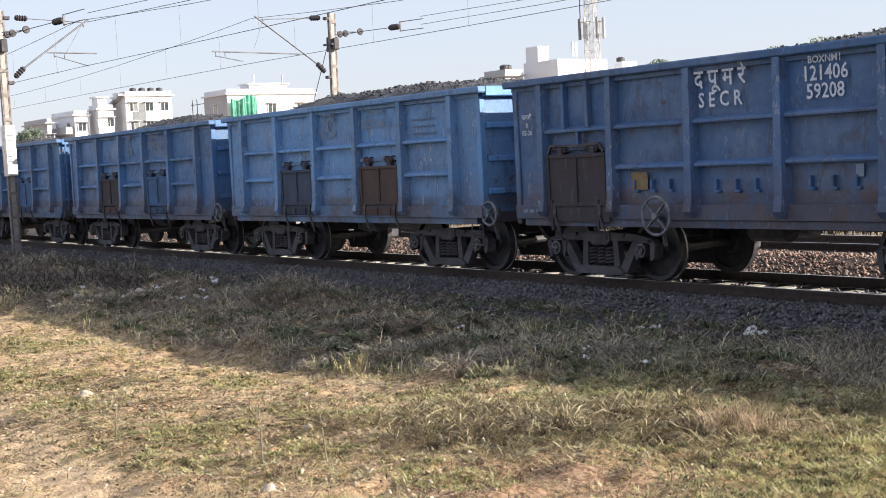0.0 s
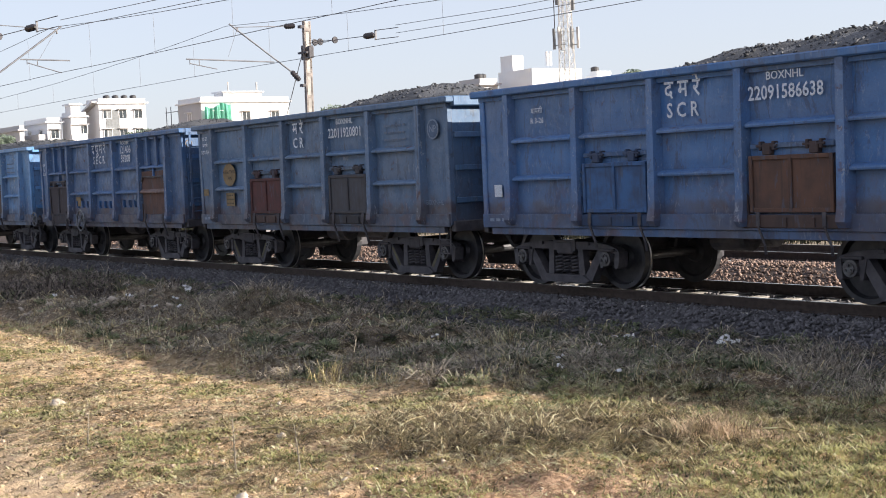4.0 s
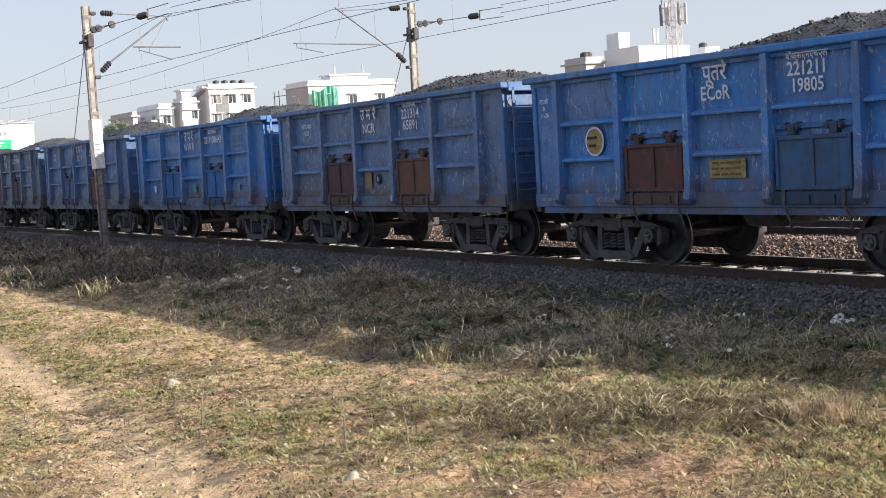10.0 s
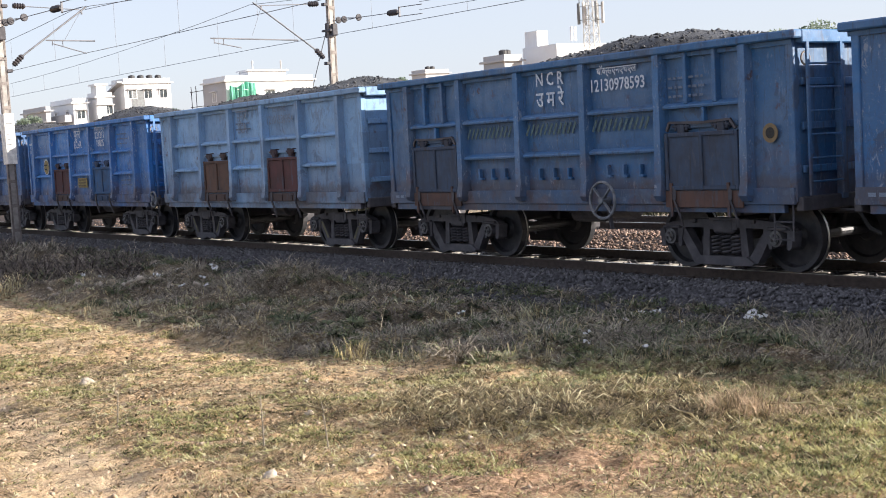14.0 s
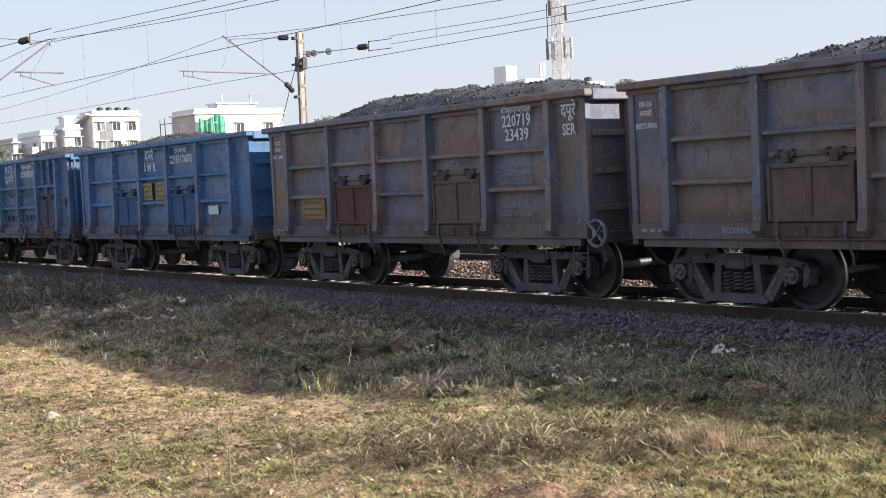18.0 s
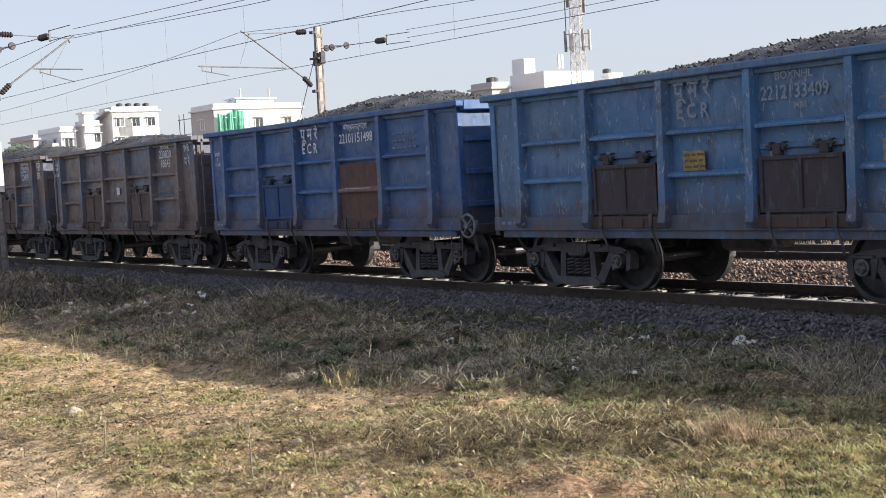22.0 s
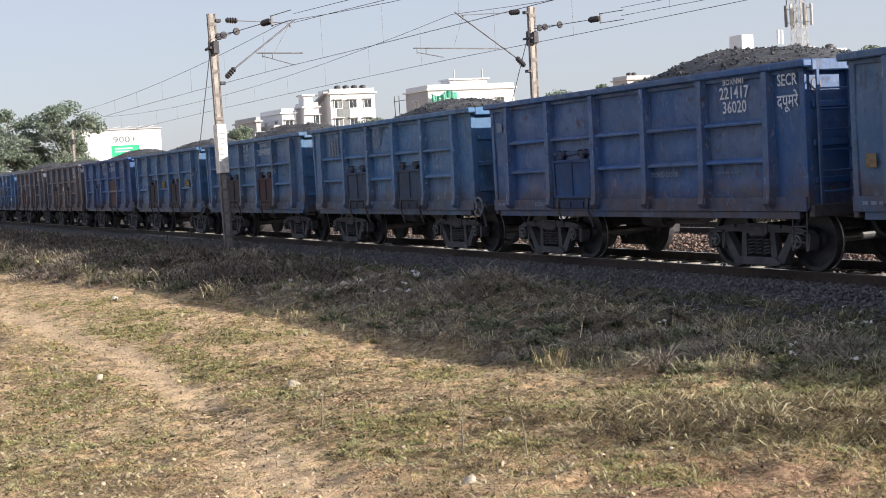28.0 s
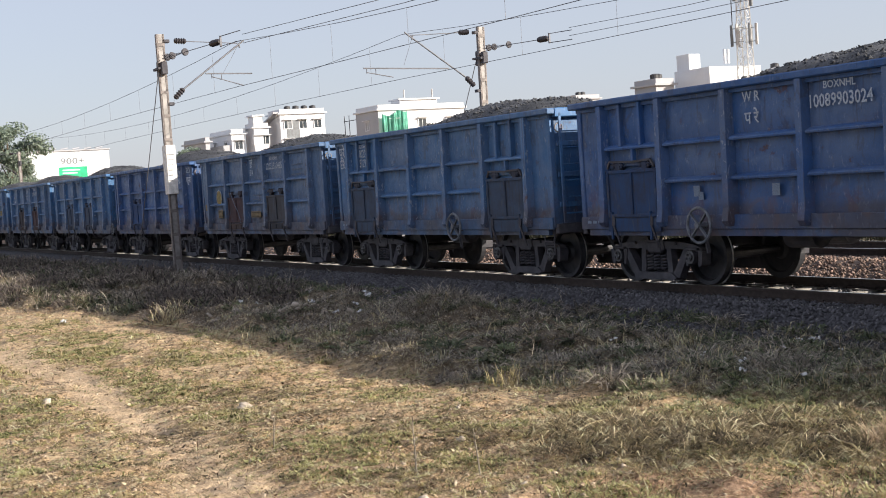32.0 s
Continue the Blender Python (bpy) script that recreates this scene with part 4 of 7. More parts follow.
R_ORANGE, R_MAROON, R_DARK, R_BROWN, R_GREY = (0.145, 0.078, 0.060), (0.12, 0.042, 0.042), (0.052, 0.094, 0.170), (0.15, 0.082, 0.055), (0.078, 0.086, 0.104)
# number in the train, kind, paint, doors left and right, zone in two scripts, running number, its style, brake wheel, ladder, coal height and its peak
WAGONS = [
    (-4, "side", FADED, FADED, FADED, "", "", "", "mid", "", 0, 0.35, 0.0),
    (-3, "side", FADED, FADED, FADED, "", "", "", "mid", "", 1, 0.30, -1.0),
    (-2, "side", FADED, R_DUSKY, FADED, "उरे", "NCR", "22090 6247", "faded", "end", 0, 0.35, 0.5),
    (-1, "side", WORN, R_DARK, R_DULL, "पूतरे", "ECoR", "22021 0612", "faded", "end", 0, 0.36, 1.5),
    (0, "end", SLATE, R_DUSKY, R_ORANGE, "द पू म रे", "SECR", "12140659208", "two", "mid_left", 1, 0.30, 3.4),
    (1, "side", STEEL, R_MAROON, R_GREY, "म रे", "CR", "22011920801", "mid", "", 0, 0.42, 2.8),
    (2, "side", DUSK, DUSK, R_TAN, "द म रे", "SCR", "22091586638", "mid", "", 0, 0.50, 2.6),
    (3, "side", BRIGHT, BRIGHT, BRIGHT, "उ प रे", "NWR", "22111086643", "mid", "", 1, 0.40, 3.2),
    (4, "side", DUSK, R_PLUM, R_TAN, "उ म रे", "NCR", "22131465891", "two", "", 1, 0.46, 2.4),
    (5, "side", BRIGHT, R_MAROON, MID, "पूतरे", "ECoR", "22121119805", "two", "end", 1, 0.42, 1.6),
    (6, "side", PALE, R_BROWN, R_MAROON, "पूमरे", "ECR", "12101330954", "faded", "", 0, 0.36, 0.9),
    (7, "end", COBALT, R_DARK, R_DARK, "उ म रे", "NCR", "12130978593", "mid", "mid_right", 1, 0.42, 1.2),
    (8, "side", ROYAL, ROYAL, ROYAL, "दपरे", "SWR", "22151176076", "mid", "", 0, 0.35, -1.5),
    (9, "side", BROWN, R_MAROON, BROWN, "दपूरे", "SER", "22071923439", "right", "end", 0, 0.42, 0.5),
    (10, "side", BROWN, BROWN, BROWN, "प रे", "WR", "22082018643", "right", "", 1, 0.34, -2.0),
    (11, "side", DEEP, DEEP, R_ORANGE, "पू म रे", "ECR", "22101151498", "mid", "end", 0, 0.42, 1.6),
    (12, "side", DUSTY, R_DUSKY, R_DUSKY, "पू म रे", "E C R", "2212133409", "faded", "end", 0, 0.40, 1.9),
    (13, "side", DUSTY, R_DUSKY, R_PLUM, "द म", "SC", "22091489207", "mid", "", 0, 0.44, 1.0),
    (14, "side", DUSTY, R_DARK, R_DARK, "दपूरे", "SER", "", "faded", "end", 0, 0.40, 1.8),
    (15, "side", DEEP, DEEP, None, "दपूमरे", "SECR", "22141736020", "right", "", 1, 0.57, 2.4),
    (16, "side", GREYBLUE, R_PLUM, R_GREY, "पूरे", "ER", "22021310465", "mid", "", 1, 0.45, 1.4),
    (17, "end", MID, R_DARK, R_DARK, "पूरे", "ER", "00202 51299", "left", "mid_right", 1, 0.42, 2.4),
    (18, "end", DEEP, R_DEEP, DEEP, "प रे", "WR", "10089903024", "mid", "mid_left", 0, 0.38, 0.6),
    # wagons 19 and 20 stay out of view, added for the train's shadow
    (19, "side", MID, R_DARK, MID, "", "", "", "mid", "", 0, 0.45, 1.0),
    (20, "side", BRIGHT, MID, MID, "", "", "", "mid", "", 0, 0.50, 1.0),
]
COLOUR_NAME = {COBALT: "cobalt blue", STEEL: "weathered grey-blue", DUSTY: "dusty blue", DUSK: "dull dark blue", WORN: "worn patchy blue", BRIGHT: "bright blue", FADED: "faded blue", ROYAL: "patchy royal blue", MID: "blue", PALE: "faded whitish blue", SLATE: "dark slate blue", DEEP: "deep blue", BROWN: "rusty brown", GREYBLUE: "weathered grey-blue"}
train, loads, wheelsets = [], [], []


def bogie(wagon, x, marked=False):
    b = part("bogie", M["bolster"], wagon, pose(x, 0, 0))
    for turn in (0, 180):
        f = part("side_frame", M["side_frame"], b, pose(0, 0, 0, 0, 0, turn))
        part("spring_nest", M["spring"], b, pose(0, 0, 0, 0, 0, turn))
        if marked and turn == 0:
            part("frame_mark", M["frame_mark"], f, label="dusty yellow stripe")
            part("frame_mark", M["frame_mark"], f, Matrix.Diagonal((-1, 1, 1, 1)), "dusty yellow stripe")
        for s in (-BASE, BASE):
            part("axle_box", M["axle_box"], b, pose(0, 0, 0, 0, 0, turn) @ pose(s, 0, WHEEL_R))
    for s in (-BASE, BASE):
        wheelsets.append((part("wheelset", M["wheelset"], b, pose(s, 0, WHEEL_R)), s))
    return b


def door(wagon, kind, x, colour, turn, apron):
    near = turn == 0
    m = pose(0, 0, 0, 0, 0, turn) @ pose(x, 0, 0)
    flat = colour == R_ORANGE
    leaf, bars = M["flat_door" if flat else kind]
    d = part("door", leaf, wagon, m, colour=colour, label="rust-coloured side door" if colour[0] > colour[2] else "")
    for me, place in ([] if flat else bars):
        part("door_bar", me, d, place, colour=shade(colour, 0.9))
    if near:
        for s in () if flat else (-0.38, 0.38):
            part("hinge", M["hinge"], d, pose(s, 0, 2.11), colour=tuple(0.35 * v + g for v, g in zip(colour, (0.022, 0.024, 0.034))))
        for s in (-0.55, 0.52):
            part("latch_lever", M["latch"], d, pose(s, 0, 0))
        grime = (0.095, 0.058, 0.048) if colour[0] > colour[2] * 0.8 else shade(colour, 0.5)
        for s in (-0.78, 0.78):
            part("door_jamb", M["jamb"], d, pose(s, 0, 0), colour=grime)
        if kind != "end_door":
            part("door_sill", M["door_sill"], d, colour=grime)
        if kind == "end_door" and not flat:
            part("apron", M["apron"], d, colour=apron)
    return d


def dull(c, k):
    """The colour, part of the way to weathered grey."""
    return tuple(v + (g - v) * k for v, g in zip(c, (0.098, 0.110, 0.130)))


def shade(c, k):
    return tuple(min(1, v * k) for v in c)


def coal_load(index, high, peak):
    """A heap of coal as it lies in the wagon, with loose lumps on top."""
    rng = np.random.RandomState(100 + index)
    nx, ny = 110, 24
    gx, gy = np.meshgrid(np.linspace(-HALF + 0.06, HALF - 0.06, nx), np.linspace(-SIDE + 0.07, SIDE - 0.07, ny))
    def height(x, y):
        f = np.where(x < peak, (x + HALF + 0.2) / (peak + HALF + 0.2), (HALF + 0.2 - x) / (HALF + 0.2 - peak))
        if index not in (-1, 9, 6):
            start = 0.05 if index in (0, 11, 12, 13, 17) else 0.25
            f = np.where(x < peak, (f - start) / (1 - start), f)
        along = np.clip(f * (2.0 if index in (-1, 9, 6) else 1.2), 0, 1) ** 0.8 * (0.80 + 0.36 * field(x + index * 9.1, y * 0.4, 1.6, 2))
        across = np.clip(1 - (np.abs(y) / SIDE) ** 2.2, 0, 1)
        return TOP - 0.12 + (high + 0.16) * along * (0.12 + 0.88 * across) + 0.07 * (field(x * 1.0 + index * 5, y, 0.25, 2) - 0.5) + 0.05 * (field(x + index * 3, y, 0.11, 1) - 0.5)
    v = np.stack([gx, gy, height(gx, gy)], -1).reshape(-1, 3)
    i = (np.arange(ny - 1)[:, None] * nx + np.arange(nx - 1)[None]).ravel()
    q = np.stack([i, i + 1, i + 1 + nx, i + nx], -1)
    tri = np.concatenate([q[:, :3], q[:, [0, 2, 3]]])
    n = 1850
    lx, ly = (rng.rand(n) * 2 - 1) * (HALF - 0.2), (rng.rand(n) * 1.7 - 1) * (SIDE - 0.16)
    lv, lf = lumps(np.stack([lx, ly, height(lx, ly) + 0.004], -1), 0.016 + 0.034 * rng.rand(n) ** 2.2, 200 + index, 0.6, small=True)
    me = raw_mesh("coal_load", np.concatenate([v, lv]), np.concatenate([tri, lf + len(v)]), [COAL])
    return thing("coal_load", "heap of black lump coal filling an open wagon", "coal", "coal loads", "stuff", me=me)


def wagon(spec):
    i, kind, paint, left_door, right_door, local, latin, number, style, wheel, ladder, high, peak = spec
    w = thing("coal_wagon", f"{COLOUR_NAME[paint]} open steel coal wagon with {'end' if kind == 'end' else 'side'} doors", "freight wagon", "wagons of the coal train")
    rng = random.Random(i + 50)
    wear = {4: 1.0, 5: 0.8, -1: 0.9, 0: 0.3, 1: 0.25, 8: 0.6, 12: 0.55, 13: 0.6, 14: 0.6, 17: 0.4}.get(i, 0.25)
    tone = lambda: shade(rng.choice((BROWN, (0.085, 0.095, 0.125), BROWN)) if paint == BROWN else paint, rng.uniform(0.84, 1.16))
    for turn in (0, 180):
        r = pose(0, 0, 0, 0, 0, turn)
        near = turn == 0
        # sheet darkened, ribs and stiffeners lightened: their shading is put into the paint
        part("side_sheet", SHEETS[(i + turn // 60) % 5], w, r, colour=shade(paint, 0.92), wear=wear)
        part("coping", M["coping"], w, r, colour=shade(paint, 0.95))
        part("sole_bar", M["sole"], w, r, colour=shade(paint, 0.85))
        for s in (-1, 1):
            part("corner_post", M["corner"], w, r @ pose(s * HALF - (0 if s > 0 else -0.08), 0, 0), colour=tone())
        for x in RIBS:
            part("rib", M["rib"], w, r @ pose(x, 0, 0), colour=shade(dull(tone(), 0.2), 1.12), wear=min(1, wear + 0.3))
        bays = list(zip(RIBS, RIBS[1:]))
        ends = kind == "end"
        for k, (a, b) in enumerate(bays):
            mid, wide = (a + b) / 2, b - a - 0.19
            has_door = k in ((0, 4) if ends else (1, 3)) and (left_door if k < 2 else right_door) is not None
            flat = has_door and (left_door if k < 2 else right_door) == R_ORANGE
            if flat:
                part("stiffener", M["stiffener"], w, r @ pose(mid, -0.03, H2) @ Matrix.Diagonal((wide, 1, 1.3, 1)), colour=R_ORANGE)
            part("stiffener", M["stiffener"], w, r @ pose(mid, 0, H1) @ Matrix.Diagonal((wide, 1, 1, 1)), colour=shade(dull(tone(), 0.2), 1.16), wear=wear)
            if not has_door:
                part("stiffener", M["stiffener"], w, r @ pose(mid, 0, H2) @ Matrix.Diagonal((wide, 1, 1, 1)), colour=shade(dull(tone(), 0.2), 1.16), wear=wear)
            elif not flat:
                part("hinge_rail", M["hinge_rail"], w, r @ pose(mid, 0, 2.11), colour=shade(tone(), 0.6))
            if has_door:
                door(w, "end_door" if ends else "door", mid, left_door if k < 2 else right_door, turn, R_ORANGE if i == 7 else R_DUSKY if i == 0 else R_DEEP if i == 18 else R_DARK)
                if ends and near:
                    part("door_stop", M["door_stop"], w, pose(mid + 0.06, 0, 0), colour=tone())
                    part("lifting_bar", M["lifting_bar"], w, pose(mid, 0, 0), colour=shade(tone(), 0.8))
                if ends:
                    for q in (-0.28, 0.28):
                        part("short_rib", M["short_rib"], w, r @ pose(mid + q, 0, 0), colour=tone())
            elif near and i in (0, 7) and k in (1, 2, 3):
                for q in (-0.36, 0.0, 0.36):
                    part("lug", M["lug"], w, pose(mid + q, 0, 1.50 + 0.02 * (k % 2)), colour=shade(tone(), 0.92))
        e = pose(HALF * (1 if near else -1), 0, 0, 0, 0, turn)
        part("end_wall", M["end"], w, e, colour=shade(paint, 0.9))
        part("end_coping", M["end_coping"], w, e, colour=paint)
        for y in (-0.62, 0.62):
            part("end_post", M["end_post"], w, e @ pose(0, y, 0), colour=tone())
        for z in (1.45, 2.02, 2.60):
            for y, wide in ((-1.05, 0.66), (0, 1.06), (1.05, 0.66)):
                part("end_rail", M["end_rail"], w, e @ pose(0, y, z) @ Matrix.Diagonal((1, wide, 1, 1)), colour=tone())
        part("coupler", M["coupler"], w, e @ pose(0.03, 0, 0))
        part("air_hose", M["hose"], w, e)
        part("foot_step", M["step"], w, r @ pose(HALF - 0.25, 0, 0))
    if ladder:
        e = pose(HALF, -1.0, 0)
        for y in (-0.34, 0.34):
            part("ladder_side", M["ladder_side"], w, e @ pose(0, y, 0), colour=tone())
        for k in range(6):
            part("rung", M["rung"], w, e @ pose(0, 0, 1.28 + 0.31 * k), colour=tone())
        part("tie_ring", M["ring"], w, e @ pose(0, -0.36, 2.9))
    part("floor_frame", M["floor"], w)
    part("centre_sill", M["sill"], w)
    part("brake_cylinder", M["cylinder"], w)
    part("air_reservoir", M["reservoir"], w)
    part("air_pipe", M["pipe"], w)
    for s in (-3.262, 3.262):
        bogie(w, s, i in (1, 6, 9, 10, 11, 13))
    if wheel == "end":
        bw = part("brake_wheel", M["small_wheel"], w, pose(HALF + 0.16, -SIDE - 0.02, 1.07), "round hand brake wheel with spokes")
        part("brake_rod", M["brake_rod"], bw)
    elif wheel:
        bw = part("brake_wheel", M["big_wheel"], w, pose(1.3 if wheel == "mid_right" else -1.42, -SIDE - 0.20, 1.06), "large hand brake wheel with spokes")
        part("brake_rod", M["brake_rod"], bw)
    if paint == BROWN:
        for ob in w.children:
            if ob.material_slots and ob.material_slots[0].material == PAINT:
                ob.material_slots[0].link = "OBJECT"
                ob.material_slots[0].material = PAINT_MIXED
    marks(w, i, local, latin, number, style)
    coal = coal_load(i, high, peak)
    train.append((w, i))
    loads.append((coal, i))


FRONT = SIDE + 0.034


def write(w, text, x, z, size, mat=None, stretch=1.0, front=FRONT):
    ob = part("lettering", lettering(text, mat or WHITE_MARK, 0.016), w, pose(x, -front, z) @ Matrix.Diagonal((size * stretch, 1, size, 1)))
    return ob


def marks(w, i, local, latin, number, style):
    """The painted zone names, running numbers and small notes on the side that is seen."""
    ink = FADED_MARK if style == "faded" else PALE_MARK if i in (13, 14, 16, 17, 18) else WHITE_MARK
    zx, nx, zz = {"right": (4.54, 3.28, 2.86), "left": (-4.5, -3.28, 2.80)}.get(style, (-0.25, 1.55, 2.86))
    if i == 7:
        zx += 0.22
    small = 0.75 if i in (16, 18) else 1.0
    if local:
        up, down = (-0.19, 0.13) if i in (7, 10, 15, 18) else (0.11, -0.19)
        write(w, local, zx, zz + up, (0.34 if style != "right" else 0.28) * small, ink, 0.95 if style != "right" else 0.8)
        write(w, " ".join(latin) if (style == "mid" and len(latin) < 4) or i == 0 else latin, zx, zz + down, (0.29 if style != "right" else 0.25) * small, ink, 0.9 if style != "right" else 0.78)
    if number:
        if style in ("two", "right", "left"):
            fit = 0.66 if style == "left" else 0.9
            write(w, number[:6].strip(), nx, zz + 0.03, 0.27, ink, fit)
            write(w, number[6:].strip(), nx, zz - 0.20, 0.27, ink, fit)
            write(w, "बॉक्सएनएचएल" if i in (5, 9) else "BOXNHL" if i % 3 else "BOXNM1", nx, zz + 0.21, 0.13, ink, 0.8 if style == "left" else 1.0)
        else:
            write(w, number, nx, zz - 0.06, 0.26, ink, 0.86)
            write(w, "बॉक्सएनएचएल" if i in (7, 11) else "BOXNHL", nx, zz + 0.16, 0.15, ink)
    for k, (text, z) in enumerate({0: (("वापसी", 2.66), ("R", 2.52), ("02-26", 2.40)), 1: (("05 25", 2.95), ("वापसी", 2.8), ("RETURN", 2.64)), 9: (("12-25", 2.93), ("वापसी", 2.78), ("RETURN", 2.64)), 10: (("09-26", 2.93), ("वापसी", 2.8), ("RETURN", 2.62)),
                                   11: (("वापसी", 2.75), ("R", 2.63), ("11-26", 2.52)), 5: (("वापसी", 2.82), ("R", 2.70), ("11-26", 2.58))}.get(i, ())):
        write(w, text, -4.52, z, 0.11, WHITE_MARK)
    if i == 11:
        write(w, "BLOCKED DOOR", 1.64, 1.785, 0.115, WHITE_MARK, front=SIDE + 0.110)
    if i == 15:
        write(w, "BLOCKED DOOR", 1.25, 1.62, 0.12, FADED_MARK)
    if i == 13:
        write(w, "R", -3.5, 2.72, 0.13)
        write(w, "22025", -3.46, 2.48, 0.19)
    if i == 2:
        write(w, "वापसी", -3.4, 2.86, 0.12)
        write(w, "R 3-26", -3.4, 2.7, 0.12)
    # small unreadable notes in rows of bars
    rows = {1: [(3.3, 2.85, 4)], 3: [(3.2, 2.85, 3), (-0.2, 1.52, 3)], 5: [(3.2, 2.86, 3), (3.3, 1.6, 2)], 7: [(3.0, 2.8, 3)], 9: [(3.2, 2.15, 3), (3.2, 1.5, 2)], 10: [(3.1, 2.1, 3), (3.1, 1.55, 2)],
            11: [(3.2, 2.8, 3)], 12: [(3.2, 2.75, 2)], 16: [(3.2, 2.78, 3), (0.1, 2.02, 2)], 15: [(3.1, 1.62, 1)], 13: [(3.2, 2.2, 2)], 18: [(3.1, 2.2, 3)], 4: [(3.4, 2.7, 2), (-3.3, 1.6, 2)], 8: [(3.1, 2.8, 2)], -1: [(3.2, 2.8, 3)], 6: [(-0.2, 2.8, 2)]}
    rng = random.Random(i)
    for x, z, n in rows.get(i, ()):
        for k in range(n):
            xx = x - 0.36
            while xx < x + 0.34:
                wd = rng.uniform(0.04, 0.13)
                patch(w, "panel", NOTE_MARK, xx + wd / 2, z - 0.13 * k, wd, 0.035, "note_bar")
                xx += wd + 0.035
    spots = {
        1: [("disc", OCHRE_MARK, -3.38, 2.1, 0.60, 0.50), ("panel", OCHRE_MARK, -3.38, 1.55, 0.40, 0.30), ("panel", OCHRE_MARK, -4.58, 1.72, 0.24, 0.15)],
        5: [("disc", YELLOW_MARK, -3.15, 2.08, 0.42, 0.42), ("panel", YELLOW_MARK, -0.05, 1.56, 0.75, 0.28)],
        8: [("panel", YELLOW_MARK, -0.42, 2.08, 0.50, 0.42), ("panel", YELLOW_MARK, 0.30, 2.08, 0.50, 0.42), ("panel", WHITE_MARK, 3.1, 1.58, 0.5, 0.2)],
        9: [("panel", OCHRE_MARK, -3.2, 1.55, 0.9, 0.4), ("panel", OCHRE_MARK, -4.5, 1.85, 0.34, 0.18)],
        12: [("panel", YELLOW_MARK, -0.25, 1.98, 0.42, 0.28), ("panel", YELLOW_MARK, 3.15, 1.98, 0.55, 0.28)],
        16: [("disc", YELLOW_MARK, -3.25, 2.0, 0.46, 0.46), ("panel", OCHRE_MARK, -0.1, 1.46, 0.8, 0.18), ("panel", OCHRE_MARK, -3.2, 1.5, 0.4, 0.24), ("panel", OCHRE_MARK, -4.5, 1.72, 0.2, 0.2)],
        3: [("panel", WHITE_MARK, -3.3, 1.50, 0.17, 0.19), ("panel", GREEN_MARK, -0.05, 1.50, 0.26, 0.19), ("panel", GREEN_MARK, 3.15, 1.48, 0.15, 0.2)],
        2: [("panel", WHITE_MARK, -4.45, 1.6, 0.2, 0.2)],
        10: [("panel", WHITE_MARK, 0.1, 2.05, 0.2, 0.19)],
        18: [("panel", FADED_MARK, -1.62, 1.60, 0.15, 0.17), ("panel", FADED_MARK, -1.52, 1.52, 0.12, 0.12), ("panel", FADED_MARK, 0.2, 1.58, 0.16, 0.18)],
        0: [("panel", OCHRE_MARK, -1.9, 1.57, 0.34, 0.26), ("panel", FADED_MARK, 2.05, 1.64, 0.12, 0.16)],
        15: [("panel", FADED_MARK, -4.5, 2.75, 0.22, 0.2)],
        14: [("panel", FADED_MARK, -3.55 + 0.2 * k, 2.72, 0.09, 0.5) for k in range(4)],
    }
    for shape, mat, x, z, a, b in spots.get(i, ()):
        patch(w, shape, mat, x, z, a, b)
        if shape == "panel" and mat in (YELLOW_MARK, OCHRE_MARK) and a > 0.35:
            lines = 3 if b > 0.25 else 2
            for k in range(lines):
                xx = x - 0.42 * a
                while xx < x + 0.34 * a:
                    wd = rng.uniform(0.06, 0.16)
                    patch(w, "panel", SMUDGE_MARK, min(xx + wd / 2, x + 0.42 * a), z + b * (0.3 - 0.6 * k / (lines - 1)), wd, 0.034, "note_bar", front=SIDE + 0.042)
                    xx += wd + 0.03
    if i in (5, 16):
        x, s = {5: (-3.15, 0.49), 16: (-3.25, 0.49)}[i]
        patch(w, "disc", WHITE_MARK, x, {5: 2.08, 16: 2.0}[i], s, s, front=SIDE + 0.033)
    if i == 1:
        patch(w, "disc", FADED_MARK, 4.48, 2.72, 0.34, 0.36, front=SIDE + 0.033)
        patch(w, "disc", STEEL_MARK, 4.48, 2.72, 0.28, 0.30, front=SIDE + 0.037)
        write(w, "NP", 4.48, 2.72, 0.17, FADED_MARK, front=SIDE + 0.042)
        write(w, "BOXNHL", 4.45, 1.42, 0.13, FADED_MARK)
        write(w, "MBS", 1.55, 2.30, 0.11, FADED_MARK)
        write(w, "WITH TWIN", -3.38, 2.16, 0.105, DARK_MARK, front=SIDE + 0.042)
        write(w, "PIPE", -3.36, 2.02, 0.105, DARK_MARK, front=SIDE + 0.042)
    if i == 4:
        patch(w, "disc", DARK_MARK, 0.05, 1.58, 0.20, 0.22)
        write(w, "E", 0.05, 1.58, 0.13, front=SIDE + 0.042)
        patch(w, "panel", OCHRE_MARK, -0.38, 1.56, 0.30, 0.34)
        write(w, "RETURN", -3.3, 2.86, 0.13)
        write(w, "3.25", -3.3, 2.70, 0.14)
    if i == 7:
        for a, b in zip(RIBS[1:], RIBS[2:5]):
            for k in range(11):
                patch(w, "panel", HATCH_MARK, a + 0.2 + 0.115 * k, 2.20, 0.045, 0.20, "hatch_mark", tilt=28, front=SIDE + 0.036)
        patch(w, "disc", OCHRE_MARK, 4.5, 1.95, 0.26, 0.26)
        patch(w, "disc", DARK_MARK, 4.5, 1.95, 0.15, 0.15, front=SIDE + 0.042)
    if i == 9:
        write(w, "एमबीएस", 1.5, 2.25, 0.13, FADED_MARK)
